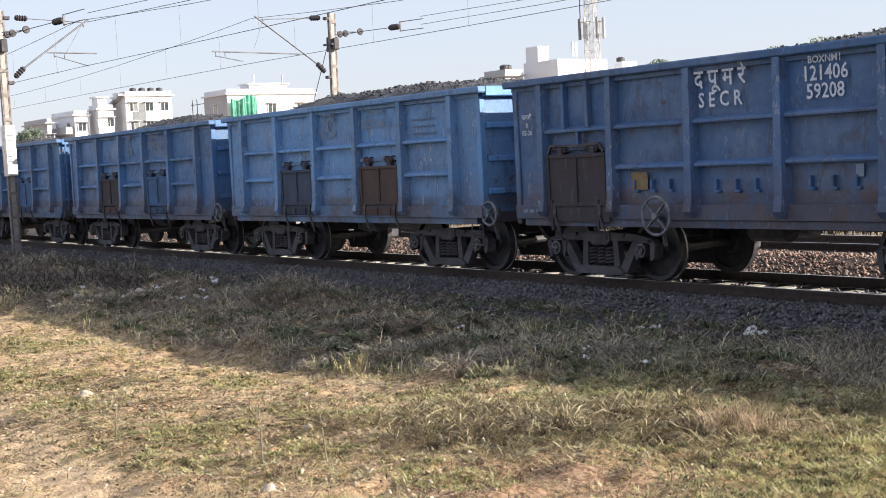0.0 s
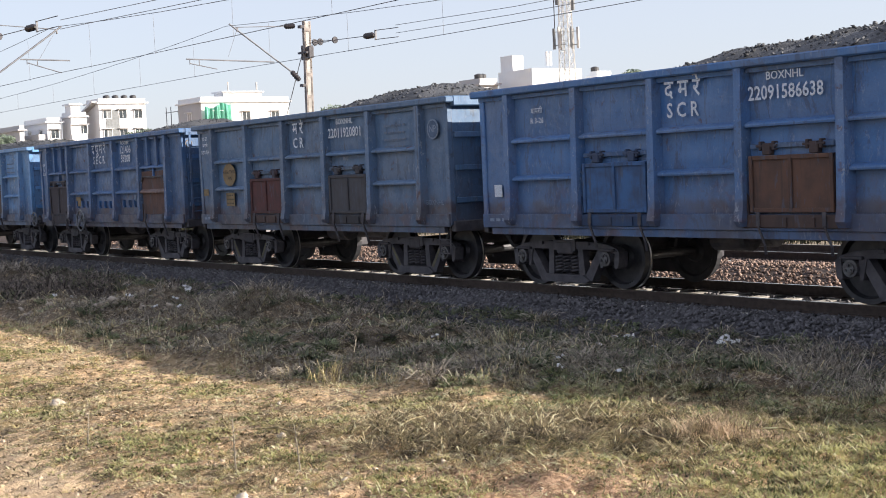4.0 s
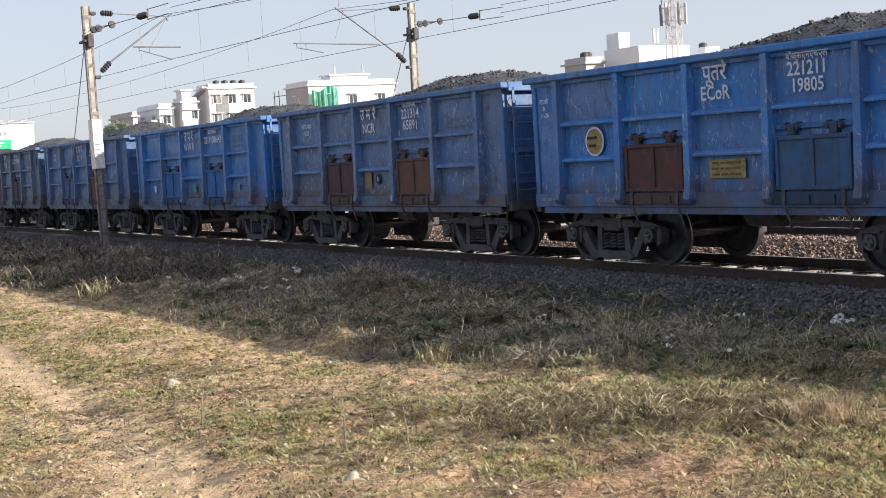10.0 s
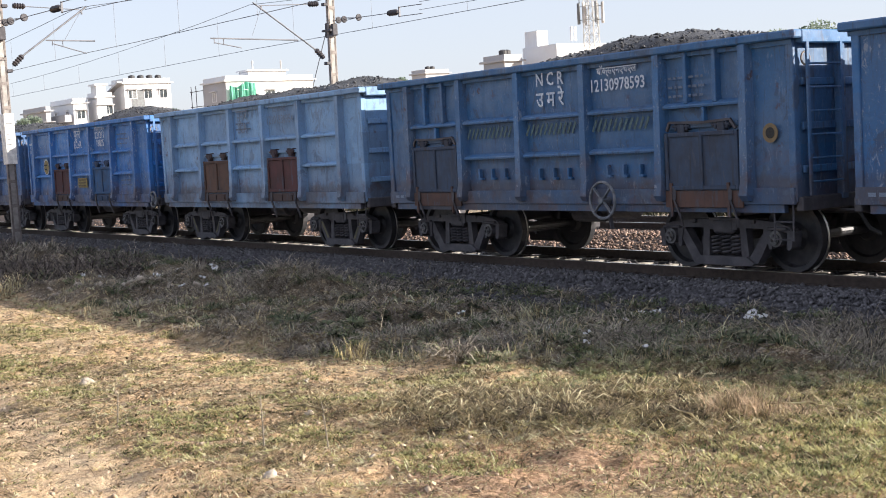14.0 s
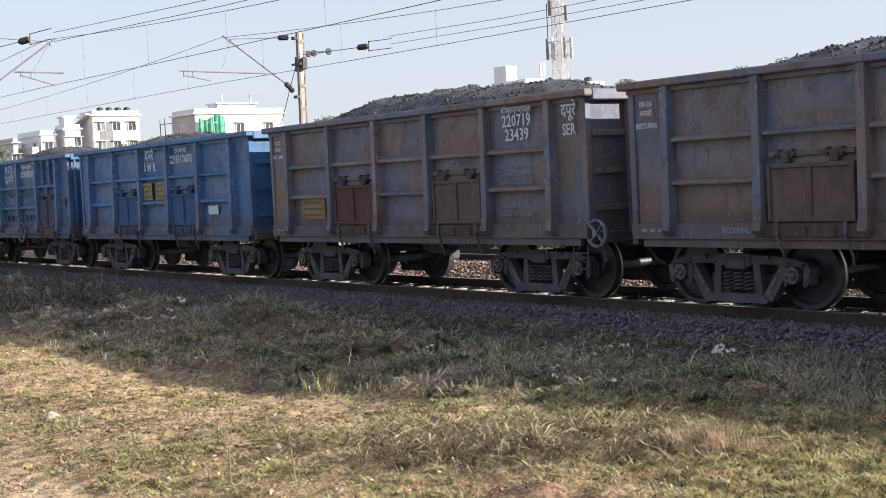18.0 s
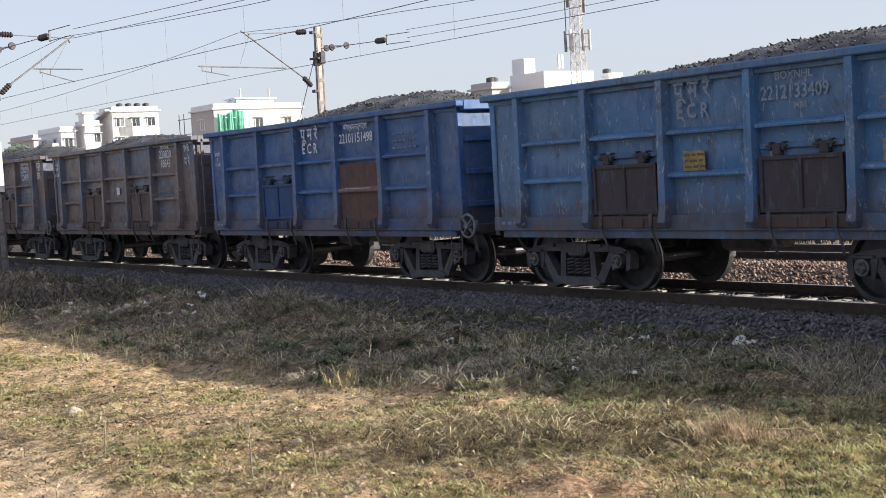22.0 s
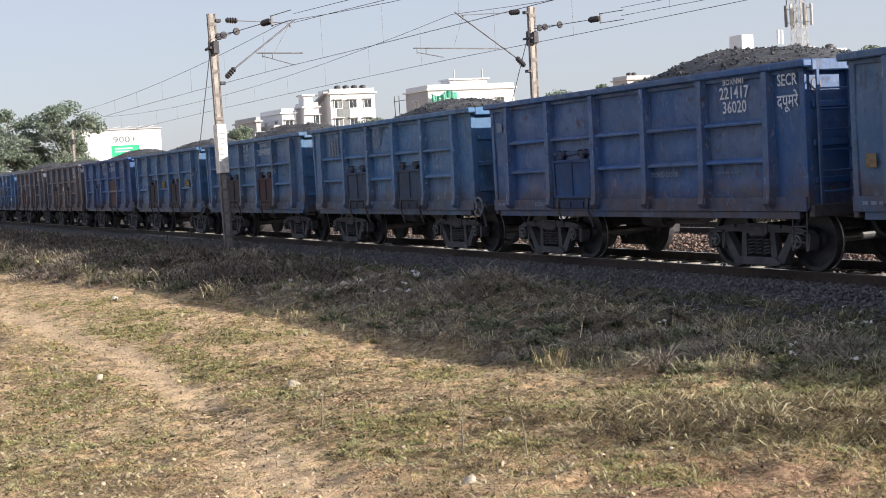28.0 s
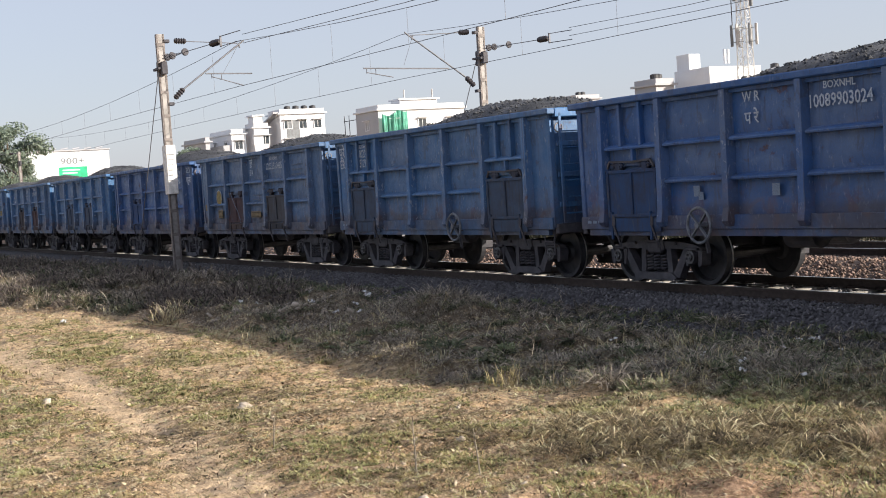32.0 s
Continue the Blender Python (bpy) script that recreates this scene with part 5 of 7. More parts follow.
    if i in (10, 16):
        pts = [(1.45, 2.20), (1.50, 1.95), (1.62, 1.60), (1.74, 1.30), (1.70, 1.16)] if i == 10 else [(-1.95, 2.15), (-1.72, 1.85), (-1.40, 1.55), (-1.22, 1.30), (-1.20, 1.20)]
        part("cord", mesh_of("cord", lambda bm: [rod(bm, (a, -SIDE - 0.125, b), (c, -SIDE - 0.125, e), 0.008, seg=6) for (a, b), (c, e) in zip(pts, pts[1:])], FADED_MARK), w, label="pale cord hanging over the door")
    if i == 12:
        write(w, "MBS", 1.65, 2.62, 0.12, FADED_MARK)
    if i in (8, 10, 11, 0, 5, 15):
        write(w, {8: "BOXNHL", 10: "BOXNHL", 11: "KBD", 0: "12", 5: "BOXNHL", 15: "BOXNHL"}[i], -2.9 if i != 11 else 1.6, 1.115, 0.12, FADED_MARK, front=SIDE + 0.0585)
    # small white daubs low on the end panels
    for k in range(3):
        patch(w, "panel", FADED_MARK, -4.62 + 0.16 * k, 1.12, 0.11, 0.05, "note_bar", front=SIDE + 0.0585)
    if i == 5:
        for k in range(2):
            patch(w, "panel", DARK_MARK, -3.2, 2.14 - 0.13 * k, 0.26 - 0.06 * k, 0.05, "note_bar", front=SIDE + 0.042)


for spec in WAGONS:
    wagon(spec)


# ---- overhead line ----
WIRE_Z, CAT_Z = RAIL + 5.57, RAIL + 7.02


def polyline(bm, pts, r, seg=6):
    """A wire along points that run mostly along x, in one tube."""
    prev = None
    for x, y, z in pts:
        c = [bm.verts.new((x, y + r * math.cos(2 * math.pi * j / seg), z + r * math.sin(2 * math.pi * j / seg))) for j in range(seg)]
        if prev:
            for j in range(seg):
                bm.faces.new((prev[j], prev[(j + 1) % seg], c[(j + 1) % seg], c[j]))
        else:
            bm.faces.new(c)
        prev = c
    bm.faces.new(prev[::-1])


def f_mast(bm, top):
    """Two channels with battens."""
    for y in (-0.11, 0.11):
        box(bm, -0.07, 0.07, y - 0.02, y + 0.02, -0.3, top)
        for x in (-0.07, 0.055):
            box(bm, x, x + 0.015, y - 0.035 if y > 0 else y, y if y > 0 else y + 0.035, -0.3, top)
    z = 0.6
    while z < top:
        box(bm, -0.075, -0.068, -0.13, 0.13, z, z + 0.10)
        box(bm, 0.068, 0.075, -0.13, 0.13, z, z + 0.10)
        z += 0.75


def f_insulator(bm, a, b, sheds=6, r=0.075):
    """A row of porcelain sheds turned as one piece."""
    a, b = Vector(a), Vector(b)
    turn = (b - a).to_track_quat("Z", "Y").to_matrix()
    n, seg, prev = sheds * 3, 12, None
    for k in range(n + 1):
        q = 0.035 if k in (0, n) else r * (1.0, 0.82, 0.68)[k % 3]
        c = [bm.verts.new(a.lerp(b, k / n) + turn @ Vector((q * math.cos(2 * math.pi * j / seg), q * math.sin(2 * math.pi * j / seg), 0))) for j in range(seg)]
        if prev:
            for j in range(seg):
                bm.faces.new((prev[j], prev[(j + 1) % seg], c[(j + 1) % seg], c[j]))
        else:
            bm.faces.new(c[::-1])
        prev = c
    bm.faces.new(prev)


def ohe_mast(x, y, s, lean, top, label, painted, term):
    """A traction mast with its bracket: s is the side (+1: the track lies at greater y)."""
    m = thing("traction_mast", label, "mast", "overhead line masts", m=pose(x, y, 0, lean[0], lean[1], 0))
    part("post", mesh_of("post", lambda bm: f_mast(bm, top), GALV), m)
    part("web_plate", mesh_of("web_plate", lambda bm: [box(bm, q, q + 0.012, -0.085, 0.085, -0.3, top) for q in (-0.055, 0.045)], MASTWEB), m, label="pale plate between the mast's channels")
    if painted:
        def band(bm):
            box(bm, -0.20, 0.20, -0.155, 0.155, 2.68, 4.22, 0.01)
        part("painted_band", mesh_of("painted_band", band, MASTWHITE), m, label="white painted band on the mast")
        note_me = mesh_of("note_bar", lambda bm: [box(bm, 0.201, 0.204, -0.12, 0.10 - 0.02 * k, 3.9 - 0.16 * k, 3.93 - 0.16 * k) for k in range(6)], SHUTTER)
        part("note_bar", note_me, m)
    part("footing", mesh_of("footing", lambda bm: box(bm, -0.32, 0.32, -0.32, 0.32, -0.2, 0.06, 0.03), CONCRETE), m)
    z0, z1 = RAIL + 5.08, RAIL + 7.12
    reach = 2.72
    tip = 2.80 if painted else 2.92
    def tube(bm):
        rod(bm, (0, s * 0.62, z0 + 0.44), (0, s * tip, RAIL + 7.08), 0.027)
        rod(bm, (0, s * 0.84, z1 - 0.06), (0, s * (tip - 0.22), z1 - 0.14), 0.014)
        if painted:          # the arm pulls the contact wire towards the mast
            rod(bm, (0, s * 1.42, RAIL + 6.02), (0, s * (reach + 0.28), RAIL + 6.0), 0.022)
            rod(bm, (0, s * 1.62, RAIL + 5.92), (0, s * (reach - 0.02), WIRE_Z + 0.04), 0.016)
            rod(bm, (0, s * 1.62, RAIL + 6.02), (0, s * 1.62, RAIL + 5.86), 0.014)
            rod(bm, (0, s * 1.95, RAIL + 6.04), (0, s * 1.95, RAIL + 5.84), 0.014)
        else:                # the arm pushes it away, and hangs back from the tube's far end
            rod(bm, (0, s * 1.30, RAIL + 5.86), (0, s * 4.50, RAIL + 5.92), 0.022)
            rod(bm, (0, s * 4.38, RAIL + 5.78), (0, s * 3.42, WIRE_Z + 0.04), 0.016)
            rod(bm, (0, s * 4.38, RAIL + 5.93), (0, s * 4.38, RAIL + 5.74), 0.014)
            rod(bm, (0, s * 4.05, RAIL + 5.92), (0, s * 4.05, RAIL + 5.70), 0.014)
        rod(bm, (0, s * (reach - 0.1), RAIL + 6.96), (0, s * (2.0 if painted else 3.0), RAIL + 6.0), 0.006)
        rod(bm, (0, s * (reach - 0.10), RAIL + 6.98), (0, s * (reach - 0.08), RAIL + 6.84), 0.03)
    part("bracket", mesh_of("bracket", tube, WIRE), m)
    stay = mesh_of("insulator", lambda bm: f_insulator(bm, (0, s * 0.46, z1 - 0.04), (0, s * 0.86, z1 - 0.06), 5, 0.10), INSULATOR)
    part("insulator", stay, m, label="dark porcelain insulator")
    low = mesh_of("insulator", lambda bm: f_insulator(bm, (0, s * 0.34, z0 + 0.17), (0, s * 0.66, z0 + 0.48), 5, 0.10), INSULATOR)
    part("insulator", low, m, label="dark porcelain insulator")
    for z in (z0, z1 - 0.06):
        part("clamp", mesh_of("clamp", lambda bm: box(bm, -0.1, 0.1, s * 0.13 - 0.02, s * 0.13 + 0.16 * s, z - 0.05, z + 0.05, 0.01), CAST), m)
    part("counterweight", mesh_of("counterweight", lambda bm: [box(bm, -0.26, -0.10, -0.10, 0.14, RAIL + 5.95, RAIL + 6.45, 0.02), box(bm, 0.10, 0.24, -0.08, 0.12, RAIL + 6.0, RAIL + 6.4, 0.02), box(bm, -0.30, 0.28, -0.20, -0.13, RAIL + 6.15, RAIL + 6.22)], CAST), m)
    guy = mesh_of("guy_rod", lambda bm: rod(bm, (-0.15, 0, RAIL + 6.5), (-4.6, s * -0.1, -0.1), 0.014), WIRE)
    part("guy_rod", guy, m)
    if term:
        hub = Vector((0.12, 0, RAIL + 6.50))
        way = Vector((1.0, s * 0.07, -0.028))
        for d in (0.45, 0.85, 1.9):
            p = hub + way * d
            part("pulley", mesh_of("pulley", lambda bm: [ring(bm, p, "x", 0.10, 0.016, 18), rod(bm, p - way * 0.03, p + way * 0.03, 0.095, seg=14)], CAST), m)
        def anchor(bm):
            rod(bm, hub, hub + way * 3.9, 0.012)
            for off in (-0.10, 0.10):
                rod(bm, hub + Vector((0, 0, off)), hub + way * 1.8, 0.008)
            bar(bm, hub + way * 4.6 + Vector((0, 0, -0.16)), hub + way * 4.6 + Vector((0, 0, 0.16)), 0.05)
            for off in (-0.14, 0.14):
                rod(bm, hub + way * 4.6 + Vector((0, 0, off)), hub + way * 6.0 + Vector((0, 0, off)), 0.012)
        part("tension_rod", mesh_of("tension_rod", anchor, WIRE), m)
        part("insulator", mesh_of("insulator", lambda bm: f_insulator(bm, hub + way * 3.9, hub + way * 4.5, 5, 0.10), INSULATOR), m, label="dark porcelain insulator")
    return m


SPAN = 56.0


def overhead(name, mid, masts, stagger, ending):
    """Contact wire, catenary and droppers of one track, hung between the brackets, and the pair of wires that ends at the mast."""
    root = thing(name, "thin overhead contact wire and catenary above the track", "overhead line", "overhead lines")
    nodes = [masts[0] - SPAN * k for k in range(4, 0, -1)] + list(masts) + [masts[-1] + SPAN * k for k in (1, 2)]
    cat, con = [], []
    def cat_z(u, a=0.0):
        return CAT_Z - (0.72 if a < masts[0] - 1 else 1.0) * 4 * u * (1 - u)
    def con_z(u, a=0.0):
        return WIRE_Z + (0.10 if a < masts[0] - 1 else -0.16) * 4 * u * (1 - u)
    for k, (a, b) in enumerate(zip(nodes, nodes[1:])):
        for j in range(14):
            u = j / 14
            cat.append((a + (b - a) * u, mid + stagger * (0.4 if k % 2 else -0.4) * (1 - 2 * u) * 0.5, cat_z(u, a)))
            con.append((a + (b - a) * u, mid + stagger * (0.2 if k % 2 else -0.2) * (1 - 2 * u), con_z(u, a)))
    part("contact_wire", mesh_of("contact_wire", lambda bm: polyline(bm, con, 0.0085), WIRE), root)
    part("catenary_wire", mesh_of("catenary_wire", lambda bm: polyline(bm, cat, 0.0085), WIRE), root)
    for a, b in zip(nodes, nodes[1:]):
        for j in range(12):
            u = (2.5 + 4.6 * j) / SPAN
            x = a + (b - a) * u
            drop = mesh_of("dropper", lambda bm: rod(bm, (x, mid, con_z(u, a)), (x, mid, cat_z(u, a)), 0.0045, seg=5), WIRE)
            part("dropper", drop, root)
    for off in (-1, 1):
        pts = [(x, y, RAIL + z + off * apart) for x, y, z, apart in ending]
        part("ending_wire", mesh_of("ending_wire", lambda bm: polyline(bm, pts, 0.008), WIRE), root)


ohe_mast(-41.0, 12.68, 1, (0.0, -1.2), RAIL + 7.28, "rusty steel traction mast with a white painted band beside the track", True, True)
ohe_mast(-39.5, 23.36, -1, (0.0, 1.2), RAIL + 7.25, "rusty steel traction mast beyond the far track", False, True)
ohe_mast(-119.0, 23.4, -1, (0, 0), RAIL + 7.2, "distant steel traction mast beyond the far track", False, False)
overhead("near_overhead_line", NEAR, [-41.0], 1, ((-34.9, 13.1, 6.35, 0.12), (-26.0, 13.57, 6.10, 0.10), (-13.0, 14.1, 5.95, 0.12), (15.0, 15.3, 6.6, 0.2)))
overhead("far_overhead_line", FAR, [-39.5], 1, ((-33.4, 22.95, 6.31, 0.12), (-27.5, 22.7, 6.13, 0.10), (-14.0, 22.2, 5.95, 0.12), (15.0, 20.9, 6.5, 0.2)))


# ---- buildings beyond the line ----
def at(az, d):
    return -d * math.sin(radians(az)), d * math.cos(radians(az))


def high(el, d):
    return EYE + d * math.tan(radians(el))


def house(label, az_corner, az_left, az_right, el, d, wall, storeys, windows_left=0, windows_right=0, tanks=0, stair=None, slab=True, group="buildings"):
    """A flat-roofed block whose corner stands at the bearing az_corner, d metres off; one face runs along x, the other along y."""
    xc, yc = at(az_corner, d)
    xl = -yc * math.tan(radians(az_left))
    yr = -xc / math.tan(radians(az_right))
    top = high(el, d)
    h = thing("building", label, "building", group, m=pose(xc, yc, 0))
    wl, wr = xl - xc, yr - yc
    part("wall", mesh_of("wall", lambda bm: box(bm, wl, 0, 0, wr, -0.5, top - 0.35), wall), h)
    if slab:
        part("roof", mesh_of("roof", lambda bm: box(bm, wl - 0.35, 0.35, -0.35, wr + 0.35, top - 0.35, top - 0.12), wall), h)
        def parapet(bm):
            for a in ((wl, 0, 0, 0.2), (wl, 0, wr - 0.2, wr), (wl, wl + 0.2, 0.2, wr - 0.2), (-0.2, 0, 0.2, wr - 0.2)):
                box(bm, a[0], a[1], a[2], a[3], top - 0.12, top + 0.45)
        part("parapet", mesh_of("parapet", parapet, wall), h)
    step = (top - 0.6) / storeys
    pane = mesh_of("pane", lambda bm: box(bm, -0.03, 0.03, -0.55, 0.55, 0, 1.2), GLASS)
    def casing(bm):
        """A window casing with its opening, in one piece."""
        loops = [[bm.verts.new((x, y, z)) for y, z in ((-h, -0.1 + q), (h, -0.1 + q), (h, 1.3 - q), (-h, 1.3 - q))] for x, h, q in ((-0.05, 0.72, 0), (0.10, 0.72, 0), (0.10, 0.60, 0.1), (-0.05, 0.60, 0.1))]
        for p, q in zip(loops, loops[1:] + loops[:1]):
            for j in range(4):
                bm.faces.new((p[j], p[(j + 1) % 4], q[(j + 1) % 4], q[j]))
    frame_me = mesh_of("window", casing, wall)
    mullion = mesh_of("mullion", lambda bm: box(bm, -0.02, 0.06, -0.03, 0.03, 0, 1.2), wall)
    sunshade = mesh_of("sunshade", lambda bm: box(bm, 0.02, 0.5, -0.85, 0.85, 1.36, 1.44), wall)
    for n, face in ((windows_right, 0), (windows_left, 1)):
        for k in range(n):
            for f in range(max(0, storeys - 2), storeys):
                z = step * f + 0.95
                m = pose(0.02, wr * (k + 0.5) / n, z) if face == 0 else pose(wl * (k + 0.5) / n, -0.02, z, 0, 0, -90)
                w = part("window", frame_me, h, m)
                part("pane", pane, w)
                part("mullion", mullion, w)
                part("sunshade", sunshade, w)
    for k in range(tanks):
        def tank(bm):
            rod(bm, (0, 0, 0), (0, 0, 0.75), 0.5, seg=14)
            rod(bm, (0, 0, 0.75), (0, 0, 0.88), 0.5, 0.2, seg=14)
        part("water_tank", mesh_of("water_tank", tank, TANK), h, pose(-0.9, wr * (0.22 + 0.19 * k), top + 0.15))
    if stair:
        a, b, e = stair
        ya, yb2 = -xc / math.tan(radians(a)) - yc, -xc / math.tan(radians(b)) - yc
        zz = high(e, d)
        part("stair_head", mesh_of("stair_head", lambda bm: [box(bm, -3.2, -0.3, ya, yb2, top - 0.1, zz - 0.2), box(bm, -3.5, 0.0, ya - 0.3, yb2 + 0.3, zz - 0.2, zz)], wall), h)
    return h, (xc, yc, wl, wr, top)


D1 = 210.0
house("grey plastered low house among rooftops", 71.3, 72.2, 71.12, 2.50, D1, GREYWALL, 3, 2, 1)
h, (xc, yc, wl, wr, top) = house("white three-storey house with grey balconies", 70.2, 71.1, 69.62, 2.78, D1, WHITEWALL, 4, 2, 1)
for k in (1, 2):
    part("balcony", mesh_of("balcony", lambda bm: [box(bm, wl * 0.9, -0.3, -1.3, -0.003, top - 2.9 * k, top - 2.9 * k + 0.9), box(bm, wl * 0.9, -0.3, -1.4, -0.003, top - 2.9 * k - 0.2, top - 2.9 * k - 0.004)], GREYWALL), h)
h, (xc, yc, wl, wr, top) = house("cream house with a narrow stair tower", 69.25, 69.6, 68.62, 2.98, D1, CREAMWALL, 4, 0, 2)
part("stair_tower", mesh_of("stair_tower", lambda bm: [box(bm, -2.2, 0.15, 0.05, 1.5, 1, high(3.38, D1)), box(bm, -2.5, 0.4, -0.25, 1.8, high(3.38, D1), high(3.38, D1) + 0.25)], WHITEWALL), h)
h, (xc, yc, wl, wr, top) = house("tall cream house with four black roof tanks", 68.1, 68.6, 66.2, 3.50, D1, CREAMWALL, 5, 0, 3, tanks=4)
# recess drawn as a flat panel, its shade put into the grey
part("shutter", mesh_of("shutter", lambda bm: box(bm, -0.2, 0.06, wr * 0.14, wr * 0.42, 2, top - 1.3), SHUTTER), h, label="tall grey panel standing for a shaded recess")
part("sloping_roof", mesh_of("sloping_roof", lambda bm: plate(bm, [(wl - 0.9, top - 1.6), (-0.2, top + 0.1), (-0.2, top - 0.2), (wl - 0.9, top - 1.9)], -1.0, 3.0), GREYWALL), h)
D2 = 190.0
h, (xc, yc, wl, wr, top) = house("white building under construction hung with green net", 63.9, 64.85, 60.22, 3.42, D2, WHITEWALL, 4, 1, 3, stair=(62.9, 61.3, 3.8))
part("bare_face", mesh_of("bare_face", lambda bm: box(bm, wl, -0.1, -0.06, -0.003, 2, top - 0.4), GREYWALL), h, label="bare grey unplastered face")


def net(bm):
    """A hanging net in folds."""
    n = 26
    prev = None
    for k in range(n + 1):
        u = k / n
        y = wr * (0.02 + 0.30 * u)
        x = 0.5 + 0.12 * math.sin(k * 1.9) + 0.2 * math.sin(k * 0.7)
        t = top - 0.9 + 0.8 * u - 0.5 * abs(math.sin(u * 5.0))
        col = [bm.verts.new((x + 0.1 * j * math.sin(k), y, t + (3.0 - t) * j / 3)) for j in range(4)]
        if prev:
            for j in range(3):
                bm.faces.new((prev[j], col[j], col[j + 1], prev[j + 1]))
        prev = col
    bmesh.ops.solidify(bm, geom=bm.faces[:], thickness=0.04)


part("net", mesh_of("net", net, NET), h, label="green building net in folds")


def scaffold(bm):
    for x in (wl - 0.8, wl - 2.4):
        rod(bm, (x, -0.8, 0), (x, -0.8, top - 0.4), 0.06, seg=6)
    for z in (top - 3.4, top - 1.2):
        rod(bm, (wl - 2.8, -0.8, z), (wl + 1.5, -0.8, z), 0.05, seg=6)


part("scaffold", mesh_of("scaffold", scaffold, CAST), h)
for az in (61.4, 62.6):
    yy = -xc / math.tan(radians(az)) - yc
    part("roof_pipe", mesh_of("roof_pipe", lambda bm: rod(bm, (-1, yy, top), (-1, yy, top + 2.6), 0.12, seg=8), TOWERPAINT), h)
D3 = 240.0
house("small distant flat with roof tanks", 55.4, 56.0, 54.4, 3.3, D3, GREYWALL, 5, 1, 1, tanks=2)
D4 = 150.0
house("low grey block with tanks beside the white hall", 52.0, 52.9, 51.25, 3.68, D4, GREYWALL, 4, 2, 0, tanks=2)
h, (xc, yc, wl, wr, top) = house("plain white hall with a square roof room", 49.75, 51.2, 47.65, 4.30, D4, WHITEWALL, 4, 0, 0, slab=False)
part("roof_room", mesh_of("roof_room", lambda bm: [box(bm, wl, wl + 2.2, 0.4, 2.0, top - 0.34, high(4.86, D4))], WHITEWALL), h)
for az in (48.95, 48.8):
    yy = -xc / math.tan(radians(az)) - yc
    part("roof_pipe", mesh_of("roof_pipe", lambda bm: rod(bm, (-0.6, yy, top), (-0.6, yy, top + 1.6), 0.16, seg=8), WHITEWALL), h)
house("low white rooms on a far roof", 47.0, 47.3, 46.4, 3.75, D4 + 10, WHITEWALL, 4, 0, 1, tanks=1)


def phone_tower():
    d = D4 - 9
    x, y = at(48.25, d)
    z0, z1 = high(3.2, d), high(7.65, d)
    m = thing("phone_tower", "lattice steel phone tower with antennas on a roof", "tower", m=pose(x, y, 0, 0, 0, 20))
    w0, w1 = 0.66, 0.42
    def half(z):
        return w0 + (w1 - w0) * (z - z0) / (z1 - z0)
    part("base", mesh_of("base", lambda bm: box(bm, -1.5, 1.5, -1.5, 1.5, 0, z0), WHITEWALL), m)
    for sx in (-1, 1):
        for sy in (-1, 1):
            part("leg", mesh_of("leg", lambda bm: bar(bm, (sx * w0, sy * w0, z0), (sx * w1, sy * w1, z1), 0.09), TOWERPAINT), m)
    n = 11
    for k in range(n):
        a, b = z0 + (z1 - z0) * k / n, z0 + (z1 - z0) * (k + 1) / n
        def lace(bm):
            for t in range(4):
                c0 = [(1, 1), (1, -1), (-1, -1), (-1, 1)][t]
                c1 = [(1, -1), (-1, -1), (-1, 1), (1, 1)][t]
                ha, hb = half(a), half(b)
                bar(bm, (c0[0] * ha, c0[1] * ha, a), (c1[0] * hb, c1[1] * hb, b), 0.036)
                bar(bm, (c1[0] * ha, c1[1] * ha, a), (c0[0] * hb, c0[1] * hb, b), 0.036)
                bar(bm, (c0[0] * hb, c0[1] * hb, b), (c1[0] * hb, c1[1] * hb, b), 0.036)
        part("lattice", mesh_of("lattice", lace, TOWERPAINT), m)
    za = high(5.35, d)
    for k in range(6):
        a = k * math.pi / 3
        px, py = 1.25 * math.cos(a + 0.4), 1.25 * math.sin(a + 0.4)
        ant = part("antenna", mesh_of("antenna", lambda bm: box(bm, -0.14, 0.14, -0.10, 0.10, -1.1, 1.1, 0.03), SHUTTER if k % 2 else TOWERPAINT), m, pose(px, py, za, 0, 0, math.degrees(a)))
        for z in (-0.7, 0.7):
            part("antenna_arm", mesh_of("antenna_arm", lambda bm: rod(bm, (0, 0, z), (-0.8, 0, z), 0.04, seg=6), SHUTTER), ant)
    for z, s in ((high(7.1, d), -1), (high(6.8, d), 1)):
        part("antenna", mesh_of("antenna", lambda bm: [box(bm, -0.16, 0.16, -0.12, 0.12, -0.8, 0.8, 0.03), rod(bm, (0, 0, 0), (-s * 0.5, 0, 0), 0.05, seg=6)], SHUTTER), m, pose(s * 0.95, 0, z))
    part("feeder_pole", mesh_of("feeder_pole", lambda bm: rod(bm, (-1.3, 0, high(5.8, d)), (-1.3, 0, high(7.3, d)), 0.05, seg=6), CAST), m)
    part("spike", mesh_of("spike", lambda bm: rod(bm, (0, 0, z1), (0, 0, z1 + 1.2), 0.04, seg=6), CAST), m)


phone_tower()


